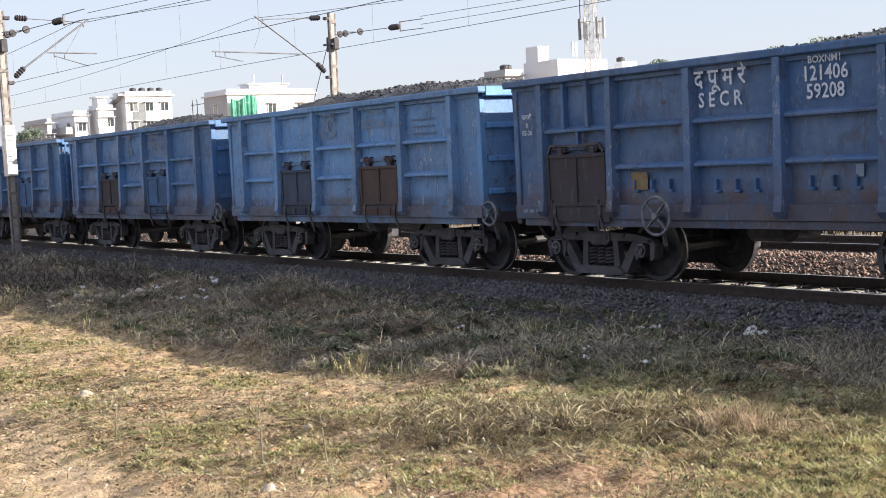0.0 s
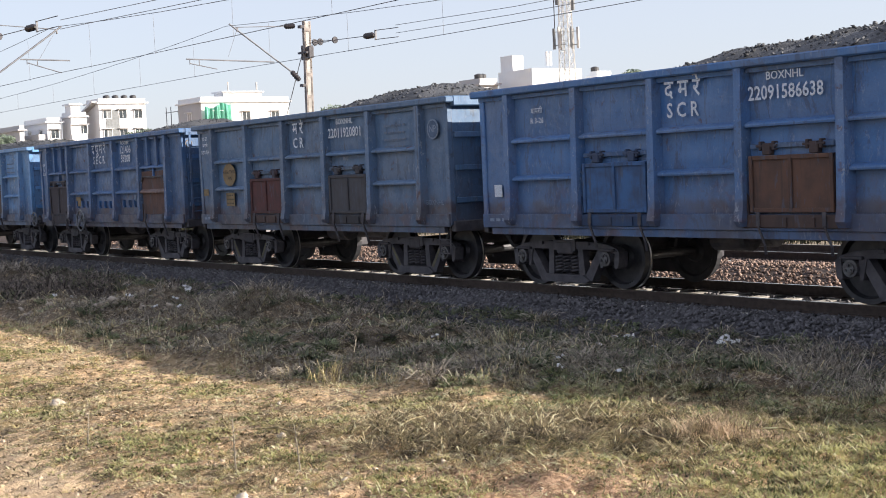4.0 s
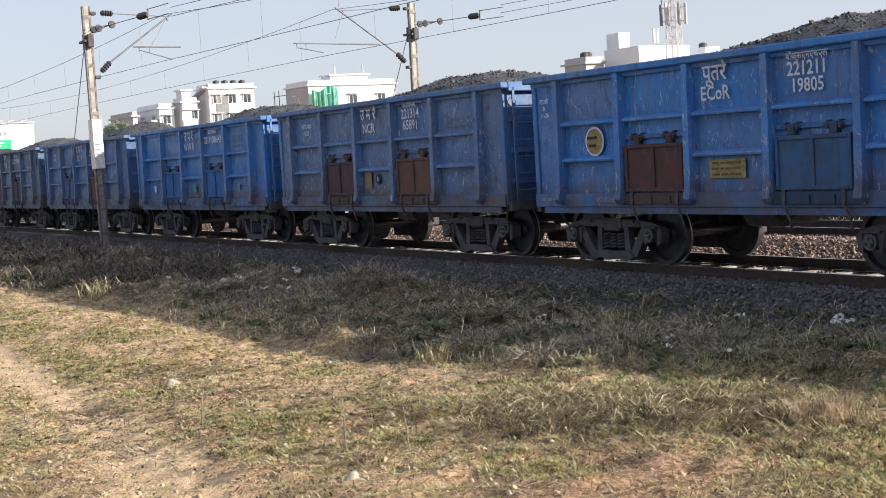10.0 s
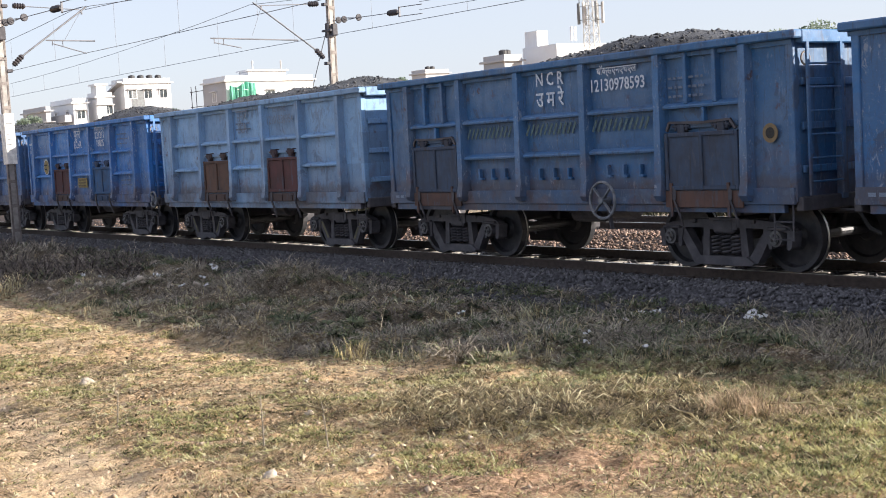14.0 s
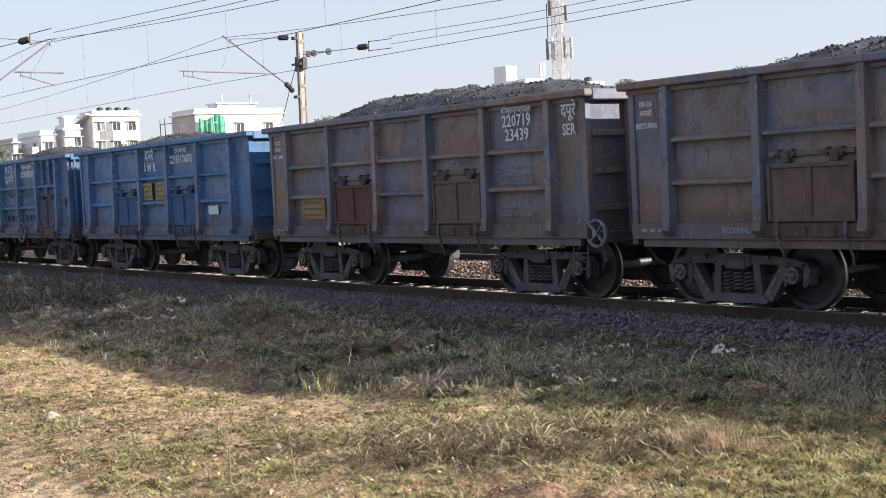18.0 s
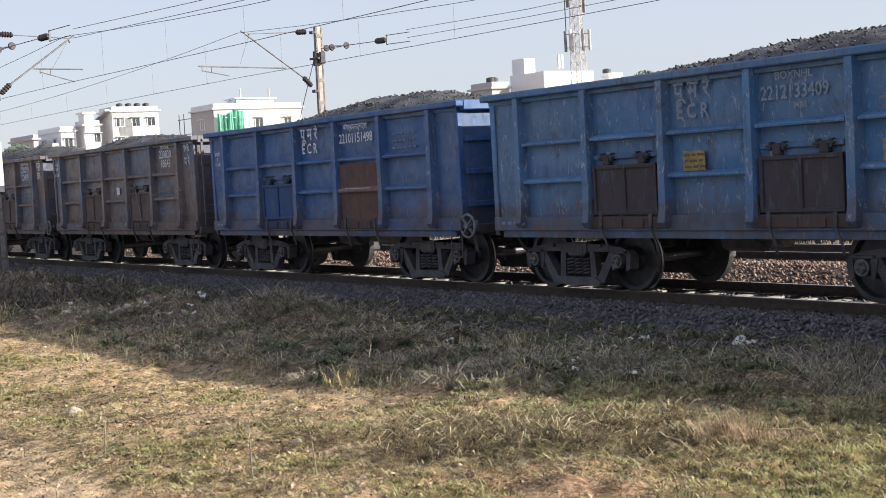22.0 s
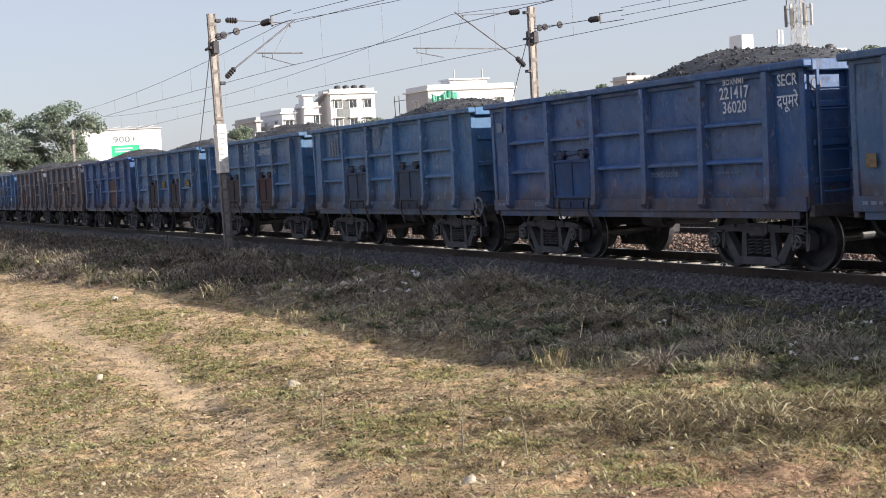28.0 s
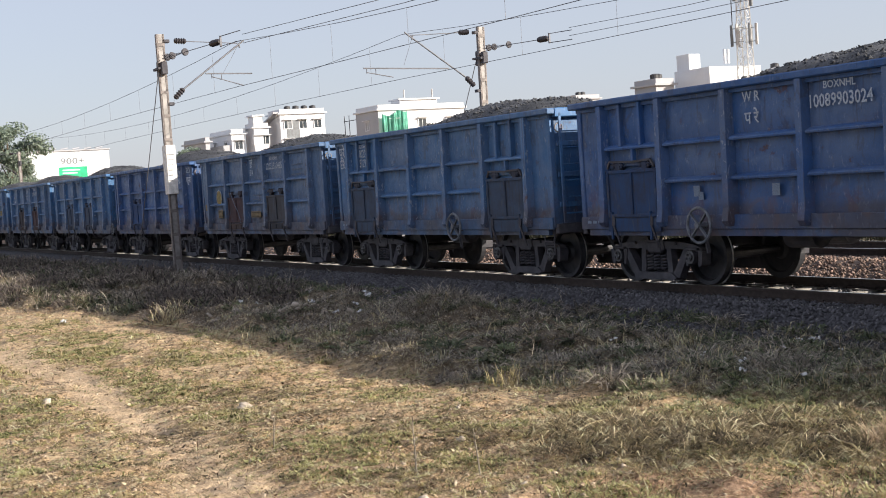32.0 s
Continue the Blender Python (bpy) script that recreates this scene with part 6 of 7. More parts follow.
def sign_wall():
    d = 235.0
    xc = at(77.0, d)[0]
    y0, y1 = -xc / math.tan(radians(78.6)), -xc / math.tan(radians(75.3))
    top = high(2.38, d)
    m = thing("sign_building", "large white shed wall with a painted sign", "building", "buildings", m=pose(xc, 0, 0))
    part("wall", mesh_of("wall", lambda bm: box(bm, -14, 0, y0, y1, -0.5, top), WHITEWALL), m)
    part("roof_edge", mesh_of("roof_edge", lambda bm: [box(bm, -14.2, 0.25, y0 - 0.2, y1 + 0.2, top, top + 0.2)] + [rod(bm, (-1, y0 + (y1 - y0) * k / 7, top + 0.35), (-1, y0 + (y1 - y0) * (k + 0.6) / 7, top + 0.55), 0.12, seg=6) for k in range(1, 7)], GREYWALL), m)
    ym = y0 + (y1 - y0) * 0.545
    part("lettering", lettering("900+", SHUTTER, 0.01), m, pose(0.02, ym, top - 1.75, 0, 0, 90) @ Matrix.Diagonal((2.0, 1, 1.5, 1)))
    part("green_band", mesh_of("green_band", lambda bm: box(bm, 0.003, 0.03, ym - 2.4, ym + 2.4, top - 4.6, top - 2.7), GREENBAND), m, label="green painted band")
    part("note_bar", mesh_of("note_bar", lambda bm: [box(bm, 0.032, 0.04, ym - 1.8, ym + 1.2 - 0.5 * k, top - 3.35 - 0.5 * k, top - 3.1 - 0.5 * k) for k in range(2)], WHITE_MARK), m)


sign_wall()


# ---- trees ----
def tree(label, x, y, height, spread, seed, thin=1.0, base=0.25):
    """A tapered trunk with limbs, and a crown of many small leaves in uneven clumps."""
    rng = np.random.RandomState(seed)
    t = thing("tree", label, "tree", "trees", m=pose(x, y, 0))
    clumps = []
    for k in range(int(46 * thin)):
        a, u = rng.rand() * 6.283, rng.rand()
        z = height * (base + (1 - base) * (0.12 + 0.84 * u))
        r = spread * (0.25 + 0.75 * rng.rand()) * math.sin(math.pi * (0.16 + 0.78 * u)) ** 0.7
        clumps.append((r * math.cos(a), r * math.sin(a), z, height * (0.045 + 0.06 * rng.rand())))
    def wood(bm):
        rod(bm, (0, 0, -0.3), (0.1, 0, height * 0.38), 0.03 * height, 0.018 * height, seg=10)
        rod(bm, (0.1, 0, height * 0.38), (0, 0.2, height * 0.8), 0.018 * height, 0.005 * height, seg=8)
    part("trunk", mesh_of("trunk", wood, BARK), t)
    def limbs(bm):
        for cx, cy, cz, _ in clumps[::2]:
            rod(bm, (0.05, 0, min(cz * 0.72, height * 0.6)), (cx, cy, cz), 0.007 * height, 0.002 * height, seg=5)
    part("limb", mesh_of("limb", limbs, BARK), t)
    pts = []
    for cx, cy, cz, cr in clumps:
        n = 330
        d = rng.normal(size=(n, 3))
        d = d / np.linalg.norm(d, axis=1)[:, None] * (rng.rand(n, 1) ** 0.45) * cr * np.array((1.5, 1.5, 0.9))
        pts.append(d + (cx, cy, cz))
    p = np.concatenate(pts)
    n = len(p)
    a = rng.normal(size=(n, 3))
    b = rng.normal(size=(n, 3))
    a /= np.linalg.norm(a, axis=1)[:, None]
    b = np.cross(a, b)
    b /= np.linalg.norm(b, axis=1)[:, None]
    s = height * 0.0145 * (0.6 + 0.8 * rng.rand(n, 1))
    v = np.stack([p - a * s, p + b * s * 0.5, p + a * s, p - b * s * 0.5], 1).reshape(-1, 3)
    part("crown", raw_mesh("crown", v, np.arange(4 * n).reshape(n, 4), [LEAF]), t)["kind"] = "stuff"


tree("broad dark green tree behind the train", -178, 20.5, 13.4, 8.0, 1, 1.5, 0.1)
tree("dense dark green tree behind the train", -186, 28.5, 13.6, 7.0, 2, 1.4, 0.1)
tree("open tall tree with sparse leaves", -182, 34.2, 14.6, 5.6, 3, 0.75, 0.2)
tree("bushy green tree beside the white shed", -196, 39.0, 9.5, 4.0, 4, 0.8, 0.1)
for k, (az, el, d, wide) in enumerate(((41.6, 3.9, 96, 2.4), (40.3, 4.1, 94, 2.2), (39.1, 4.15, 98, 2.6), (45.2, 3.9, 120, 2.4), (56.2, 3.1, 130, 2.2), (58.6, 3.05, 150, 3.0), (66.3, 2.35, 175, 2.5), (71.9, 2.2, 170, 3.0))):
    x, y = at(az, d)
    tree("small green tree showing above the wagons", x, y, high(el, d), wide, 20 + k, 0.7, 0.2)


# ---- grass, weeds and litter on the field ----
def blades(name, label, xy, size, lean, width, mat, seed, flat=0.0):
    """Grass blades, each a bent tapering strip, rooted at the points xy."""
    rng = np.random.RandomState(seed)
    n = len(xy)
    x, y = xy[:, 0], xy[:, 1]
    z = ground_z(x, y)
    z = np.maximum(z, np.interp(y, [12.1, 12.6, 13.1, 13.6], [-1, 0.06, 0.17, 0.28]))
    a = rng.rand(n) * 6.283
    h = size * (0.5 + rng.rand(n))
    l = h * (lean * (0.3 + rng.rand(n)))
    up = h * (1 - flat * rng.rand(n) ** 0.35)
    dx, dy = np.cos(a), np.sin(a)
    wide = width * np.clip(np.hypot(x, y) / 14, 0.62, 1.35)
    px, py = -dy * wide * (0.6 + 0.8 * rng.rand(n)), dx * wide * (0.6 + 0.8 * rng.rand(n))
    root = np.stack([x, y, z - 0.008], -1)
    mid = root + np.stack([dx * l * 0.42, dy * l * 0.42, up * 0.62], -1)
    tip = root + np.stack([dx * l, dy * l, up], -1)
    p = np.stack([px, py, np.zeros(n)], -1)
    v = np.stack([root, mid - p, mid + p, tip], 1).reshape(-1, 3)
    k = 4 * np.arange(n)[:, None]
    f = np.concatenate([k + np.array([[0, 2, 1]]), k + np.array([[1, 2, 3]])])
    thing(name, label, "grass", kind="stuff", me=raw_mesh(name, v, f, [mat]))


def scatter(n, seed, near=5.2, far=70.0, power=1.0):
    """Plan places over the stretch of field beside the line, thinner with distance."""
    rng = np.random.RandomState(seed)
    az = np.radians(33 + 52 * rng.rand(n))
    r = near * (far / near) ** (rng.rand(n) ** power)
    xy = np.stack([-r * np.sin(az), r * np.cos(az)], -1)
    return xy[(xy[:, 1] > 0.5) & (xy[:, 1] < 12.9)]


def keep(xy, chance, seed):
    return xy[np.random.RandomState(seed).rand(len(xy)) < chance]


def patchy(xy, scale, lo, hi, dx=0.0):
    return np.clip((field(xy[:, 0] + dx, xy[:, 1] + dx * 0.7, scale, 3) - lo) / (hi - lo), 0, 1)


bare = lambda p: 1 - 0.92 * path_mask(p[:, 0], p[:, 1])
scuff = lambda p: scuffed(p[:, 0], p[:, 1])
strip = lambda p: weedy(p[:, 0], p[:, 1])
rise = lambda p: np.clip((p[:, 0] + 12) / 4, 0, 1) * np.clip((p[:, 1] - 4.9) / 0.8, 0, 1)


def tufts(xy, each, spread, seed):
    """Spread each point into a handful of blade roots."""
    rng = np.random.RandomState(seed)
    return np.repeat(xy, each, 0) + spread * rng.normal(size=(len(xy) * each, 2))


def bushes(name, label, centres, radius, each, width, mat, seed, steep=0.5, droop=0.25):
    """Tangled low bushes: bent blades that spread out and up from each centre to the given radius."""
    rng = np.random.RandomState(seed)
    m = len(centres)
    r = np.repeat(radius * (0.55 + 0.9 * rng.rand(m)), each)
    c = np.repeat(centres, each, 0)
    n = len(c)
    a = rng.rand(n) * 6.283
    e = np.radians(8 + (18 + 62 * steep) * rng.rand(n))
    start = c + (0.45 * r * np.sqrt(rng.rand(n)))[:, None] * np.stack([np.cos(a), np.sin(a)], -1)
    a = a + 1.1 * rng.normal(size=n)
    z = np.maximum(ground_z(start[:, 0], start[:, 1]), np.interp(start[:, 1], [12.1, 12.6, 13.1, 13.6], [-1, 0.06, 0.17, 0.28]))
    ln = r * (0.5 + 0.8 * rng.rand(n))
    out = np.stack([np.cos(a) * np.cos(e), np.sin(a) * np.cos(e), np.sin(e)], -1)
    root = np.stack([start[:, 0], start[:, 1], z - 0.01], -1)
    mid = root + out * (ln * 0.58)[:, None] + np.stack([0 * z, 0 * z, 0.10 * ln], -1)
    tip = root + out * ln[:, None] - np.stack([0 * z, 0 * z, droop * ln * rng.rand(n)], -1)
    tip[:, 2] = np.maximum(tip[:, 2], z + 0.01)
    w = width * np.clip(np.hypot(c[:, 0], c[:, 1]) / 15, 0.60, 1.3) * (0.6 + 0.8 * rng.rand(n))
    p = np.stack([-np.sin(a) * w, np.cos(a) * w, 0.3 * w * rng.normal(size=n)], -1)
    v = np.stack([root, mid - p, mid + p, tip], 1).reshape(-1, 3)
    k = 4 * np.arange(n)[:, None]
    thing(name, label, "weeds", kind="stuff", me=raw_mesh(name, v, np.concatenate([k + np.array([[0, 2, 1]]), k + np.array([[1, 2, 3]])]), [mat]))


thin = lambda p: 0.18 + 0.82 * np.maximum(patchy(p, 1.5, 0.42, 0.54, 200), 0.5 * rise(p))
# short green grass in patches on the sunny soil, tuft by tuft
p = scatter(30000, 1, power=0.95)
ok = np.clip((0.05 + 0.95 * patchy(p, 0.8, 0.44, 0.53)) * bare(p) + 0.45 * rise(p) * patchy(p, 0.5, 0.47, 0.54, 4), 0, 1)
q = keep(p, ok * thin(p) * 0.8 * (1 - 0.94 * scuff(p)), 2)
blades("short_green_grass", "patchy short green grass on dry soil", tufts(q, 12, 0.028, 30), 0.034, 1.2, 0.0056, GRASS_GREEN, 3, 0.72)
# straw that lies between
p = scatter(34000, 5, power=0.95)
ok = (0.08 + 0.92 * patchy(p, 0.45, 0.44, 0.55, 30)) * (1 - 0.7 * path_mask(p[:, 0], p[:, 1]))
blades("dry_straw", "dry yellow straw lying on the soil", tufts(keep(p, ok * thin(p) * 0.8 * (1 - 0.85 * scuff(p)), 6), 9, 0.035, 31), 0.052, 1.4, 0.0046, GRASS_STRAW, 7, 0.88)
p = scatter(240000, 7, power=0.95)
ok = (0.08 + 0.92 * patchy(p, 0.32, 0.48, 0.62, 61)) * (1 - 0.8 * path_mask(p[:, 0], p[:, 1]))
blades("dead_litter", "brown dead leaves and stalk litter", keep(p, ok * 0.8, 8), 0.052, 1.5, 0.0060, BROWN_BITS, 9, 0.93)
p = scatter(46000, 23, power=1.0)
blades("cut_stalks", "scattered pale cut stalks on the soil", keep(p, (0.2 + 0.8 * patchy(p, 0.8, 0.42, 0.6, 77)) * 0.8 * (1 - 0.7 * scuff(p)), 24), 0.075, 1.8, 0.0060, GRASS_STRAW, 25, 0.9)
p = scatter(60000, 61, power=0.95)
ok = 0.12 + 0.88 * patchy(p, 0.7, 0.42, 0.56, 140)
blades("dead_leaves", "curled dry leaves and chaff on the soil", keep(p, ok * (0.4 + 0.6 * thin(p)) * (0.25 + 0.75 * bare(p)), 62), 0.040, 1.0, 0.020, DEAD_LEAF, 63, 0.75)
p = scatter(50000, 65, power=0.95)
blades("brown_chips", "dark brown dead leaf chips on the soil", keep(p, (0.15 + 0.85 * patchy(p, 0.5, 0.46, 0.56, 340)) * (1 - 0.7 * path_mask(p[:, 0], p[:, 1])), 66), 0.040, 1.1, 0.016, CUT_BROWN, 67, 0.75)
p = scatter(24000, 68, 7.5, power=0.9)
blades("pale_flecks", "pale dead leaves caught in the weeds", keep(p, strip(p) * (0.1 + 0.9 * patchy(p, 0.9, 0.46, 0.58, 360)) * 0.6, 69), 0.055, 0.9, 0.017, GRASS_STRAW, 70, 0.4)
p = scatter(40000, 33, power=1.0)
blades("dark_twigs", "dark dry twigs lying on the soil", keep(p, (0.2 + 0.8 * patchy(p, 0.9, 0.42, 0.6, 17)) * 0.8, 34), 0.090, 1.8, 0.0070, BROWN_BITS, 35, 0.93)
# matted dead growth in the strip beside the ballast, and the weeds and brush that stand on it
p = scatter(300000, 37, 7.0, power=0.9)
blades("dead_mat", "matted brown dead growth beside the track", keep(p, strip(p) * (0.06 + 0.94 * patchy(p, 0.42, 0.48, 0.55, 33)), 38), 0.11, 1.5, 0.007, GRASS_BRUSH, 39, 0.9)
p = scatter(150000, 11, 7.0, power=0.9)
blades("long_stalks", "long grey-brown cut stalks lying among the weeds", keep(p, strip(p) * patchy(p, 0.7, 0.46, 0.58, 15) * 0.8, 28), 0.20, 1.6, 0.0055, GRASS_GREY, 29, 0.92)
for name, label, mat, seed, count, near, far, radius, each, width, steep, gap in (
        ("weed_bush", "low dull green weed bush beside the track", WEED, 311, 3000, 8.0, 60.0, 0.13, 56, 0.0075, 0.36, 50),
        ("dark_weed", "dark green spreading weed beside the track", WEED_DARK, 341, 1700, 8.0, 60.0, 0.19, 70, 0.0070, 0.32, 85),
        ("brush_heap", "low heap of dry brown brush beside the track", GRASS_BRUSH, 301, 1900, 8.0, 60.0, 0.26, 80, 0.0050, 0.22, 120),
        ("dead_shrub", "dark brown dead shrub beside the track", BRUSH_DARK, 351, 1300, 8.0, 60.0, 0.21, 70, 0.0052, 0.34, 150),
        ("stalk_heap", "loose heap of pale dead stalks beside the track", GRASS_GREY, 321, 420, 8.0, 60.0, 0.22, 34, 0.0042, 0.26, 180),
        ("straw_tuft", "pale dry straw tuft among the weeds", GRASS_STRAW, 361, 170, 8.0, 60.0, 0.19, 22, 0.0046, 0.6, 210)):
    q = scatter(count, seed, near, far, 0.9)
    q = keep(q, strip(q) * (0.15 + 0.85 * patchy(q, 1.0, 0.45, 0.55, gap)), seed + 1)
    bushes(name, label, q, radius, each, width, mat, seed + 2, steep)
rng = np.random.RandomState(461)
q = np.stack([-17 + 12 * rng.rand(620), 8.3 + 4.1 * rng.rand(620)], -1)
bushes("leafy_weed", "low dark green leafy weed beside the ballast", keep(q, strip(q) * (0.25 + 0.75 * patchy(q, 1.1, 0.42, 0.54, 380)), 464), 0.13, 46, 0.0130, WEED_DARK, 465, 0.40)
q = np.stack([-30 + 25 * rng.rand(430) ** 0.7, 8.2 + 4.1 * rng.rand(430)], -1)
bushes("bent_stalks", "long bent pale stalks lying over the weeds", keep(q, strip(q) * 0.9, 462), 0.36, 5, 0.0062, GRASS_STRAW, 463, 0.30, 0.35)
rng = np.random.RandomState(411)
for name, label, mat, count, radius in (("toe_weeds", "small dark green weeds growing into the ballast's toe", WEED_DARK, 900, 0.13), ("toe_brush", "small dry brown weeds growing into the ballast's toe", GRASS_BRUSH, 600, 0.12)):
    q = np.stack([-46 + 42 * rng.rand(count) ** 0.7, 12.0 + 1.05 * rng.rand(count) ** 1.2], -1)
    bushes(name, label, keep(q, 0.15 + 0.85 * patchy(q, 0.9, 0.44, 0.55, 270 + count), 412), radius, 44, 0.0060, mat, 413 + count, 0.55)
rng = np.random.RandomState(421)
q = np.stack([-32 + 26 * rng.rand(420) ** 0.8, 7.3 + 1.3 * rng.rand(420)], -1)
q[:, 1] += 1.1 * ease((q[:, 0] + 12) / 5)
bushes("edge_stalks", "thin upright straw stalks along the shadow's edge", keep(q, 0.1 + 0.7 * patchy(q, 1.1, 0.46, 0.56, 300), 422), 0.17, 14, 0.0036, GRASS_STRAW, 423, 1.0, 0.1)
rng = np.random.RandomState(431)
for name, label, mat, count, radius, each, width in (("cut_brush", "flattened dark cut brush on the rise", CUT_BROWN, 330, 0.17, 56, 0.0046), ("cut_stems", "flattened pale cut stems on the rise", GRASS_STRAW, 120, 0.24, 14, 0.0060), ("cut_weeds", "flattened cut green weeds on the rise", GRASS_GREEN, 70, 0.10, 46, 0.0038)):
    q = np.stack([-7.7 + 0.75 * rng.normal(size=count), 6.35 + 0.50 * rng.normal(size=count)], -1)
    q[:, 1] += 0.35 * (q[:, 0] + 7.7)
    q = keep(q, 1 - scuff(q), 441)
    bushes(name, label, q, radius, each, width, mat, 432 + count, 0.12, 0.5)
rng = np.random.RandomState(451)
for name, label, mat, count, radius, each in (("rise_grass", "low green grass on the sunny rise", GRASS_MAT, 620, 0.10, 40), ("rise_straw", "low dry grass on the sunny rise", GRASS_STRAW, 420, 0.11, 30), ("rise_weeds", "low dull weeds on the sunny rise", WEED, 380, 0.10, 40), ("rise_litter", "brown cut litter on the sunny rise", CUT_BROWN, 380, 0.13, 34)):
    q = np.stack([-10.6 + 6.8 * rng.rand(count), 6.5 + 2.5 * rng.rand(count)], -1)
    q = keep(q, ease((q[:, 1] - 6.6 - 0.28 * (q[:, 0] + 8.6)) / 0.5) * ease((q[:, 0] + 10.8) / 1.5) * (0.35 + 0.65 * patchy(q, 0.6, 0.42, 0.55, count)), 452)
    bushes(name, label, q, radius, each, 0.0055, mat, 453 + count, 0.22, 0.4)
# taller brush along the far stretch of the line
for name, label, mat, seed, count, radius, each, width, gap in (("tall_brush", "tall dark dry brush along the far stretch of the line", TALL_BRUSH, 45, 1500, 0.46, 64, 0.011, 20),
                                                            ("tall_weeds", "tall dull weeds along the far stretch of the line", TALL_WEED, 51, 1300, 0.36, 56, 0.013, 60),
                                                            ("tall_straw", "dull dry grass along the far stretch of the line", GRASS_BRUSH, 57, 700, 0.42, 44, 0.010, 90)):
    rng = np.random.RandomState(seed)
    q = np.stack([-26 - 84 * rng.rand(count) ** 1.3, 5.2 + 7.4 * rng.rand(count)], -1)
    q = keep(q, strip(q) * np.clip((-q[:, 0] - 24) / 10, 0.15, 1) * (0.3 + 0.7 * patchy(q, 1.8, 0.40, 0.55, gap)), seed + 1)
    bushes(name, label, q, radius, each, width, mat, seed + 2, 0.5)
# grass tufts on the open field
for name, label, mat, seed, count, radius, each, width, gap in (("green_tufts", "small green grass tufts on the dry field", GRASS_GREEN, 371, 5200, 0.085, 24, 0.0050, 0),
                                                            ("olive_tufts", "yellow-olive creeping grass tufts on the dry field", GRASS_OLIVE, 381, 5600, 0.095, 26, 0.0050, 40),
                                                            ("straw_tufts", "dry yellow grass tufts on the field", GRASS_STRAW, 391, 4600, 0.10, 20, 0.0048, 30)):
    q = scatter(count, seed, 5.2, 60.0, 0.95)
    q = keep(q, (1 - strip(q)) * bare(q) * (1 - 0.9 * scuff(q)) * np.clip(patchy(q, 0.9, 0.48, 0.58, gap) * 0.8 + 0.3 * rise(q), 0.05, 1) * (1 - 0.9 * scuff(q)), seed + 1)
    bushes(name, label, q, radius * (0.55 + 0.75 * ease((-8 - q[:, 0]) / 14)), each, width, mat, seed + 2, 0.35)
# thin grass all round the open field
rng = np.random.RandomState(491)
for name, label, mat, count in (("sparse_grass", "thin green grass on the open dry field", GRASS_GREEN, 2600), ("sparse_straw", "thin dry grass on the open dry field", GRASS_STRAW, 2600)):
    a, d = rng.rand(count) * 6.283, 1.5 + 34 * rng.rand(count) ** 0.8
    q = np.stack([d * np.cos(a), d * np.sin(a)], -1)
    q = q[q[:, 1] < 12.4]
    bushes(name, label, keep(q, bare(q) * (1 - scuff(q)) * (0.25 + 0.75 * patchy(q, 1.2, 0.42, 0.55, count + 31)), 492), 0.075, 14, 0.0060, mat, 493, 0.35)
# dense low mats of green grass on the open field
_r = np.random.RandomState(401)
mats = [(-22.5, 4.9, 0.8), (-21.6, 5.1, 0.6), (-18.3, 4.9, 0.7), (-16.3, 4.9, 0.6), (-16.8, 3.0, 0.7), (-13.8, 4.7, 0.5), (-13.6, 6.6, 0.5), (-10.8, 4.9, 0.55), (-24.5, 6.0, 0.8), (-28.5, 5.4, 1.1), (-9.6, 5.6, 0.4), (-8.6, 4.6, 0.35), (-15.0, 2.6, 0.6), (-9.9, 4.1, 0.6), (-10.2, 6.9, 0.45), (-12.9, 1.75, 0.8), (-10.6, 1.45, 0.7), (-11.4, 2.4, 0.35), (-9.3, 3.95, 0.4), (-19.8, 6.3, 0.6), (-6.9, 4.85, 0.3)]
for x, y, r in mats:
    n = int(2600 * r + 500)
    a, d = _r.rand(n) * 6.283, 1.5 * r * _r.rand(n) ** 0.6
    q = np.stack([x + d * np.cos(a) * 1.3, y + d * np.sin(a) * 0.8], -1)
    q = keep(q, np.clip((field(q[:, 0] + 11, q[:, 1], 0.30, 3) - 0.44 + 0.10 * (1 - d / r)) / 0.12, 0, 1) * (0.15 + 0.85 * bare(q)), 405)
    blades("grass_mat", "low dense mat of green grass on the dry soil", tufts(q, 2, 0.03, 402), 0.042, 1.1, 0.0080, GRASS_MAT, 403, 0.6)
for x, y, r in ((-13.0, 3.75, 0.35), (-11.5, 4.0, 0.5), (-10.7, 3.05, 0.35), (-12.3, 5.1, 0.5), (-9.6, 4.9, 0.4), (-10.9, 5.9, 0.5), (-8.0, 4.3, 0.35), (-15.4, 5.6, 0.6), (-9.0, 6.3, 0.4)):
    n = int(190 * r)
    q = np.stack([x + 1.2 * r * _r.normal(size=n), y + 0.6 * r * _r.normal(size=n)], -1)
    bushes("cut_debris", "flat dark litter of cut stems on the soil", q, 0.08, 14, 0.0050, CUT_BROWN, int(404 - 10 * x), 0.05, 0.6)
# trodden dead straw over the sunny rise
p = scatter(90000, 331, 5.2, 16.0)
blades("flat_straw", "flattened tan straw and chaff on the soil", keep(p, (0.15 + 0.85 * patchy(p, 0.35, 0.46, 0.56, 260)) * (1 - strip(p)) * bare(p) * (1 - 0.6 * scuff(p)), 332), 0.052, 1.6, 0.0050, GRASS_STRAW, 333, 0.95)
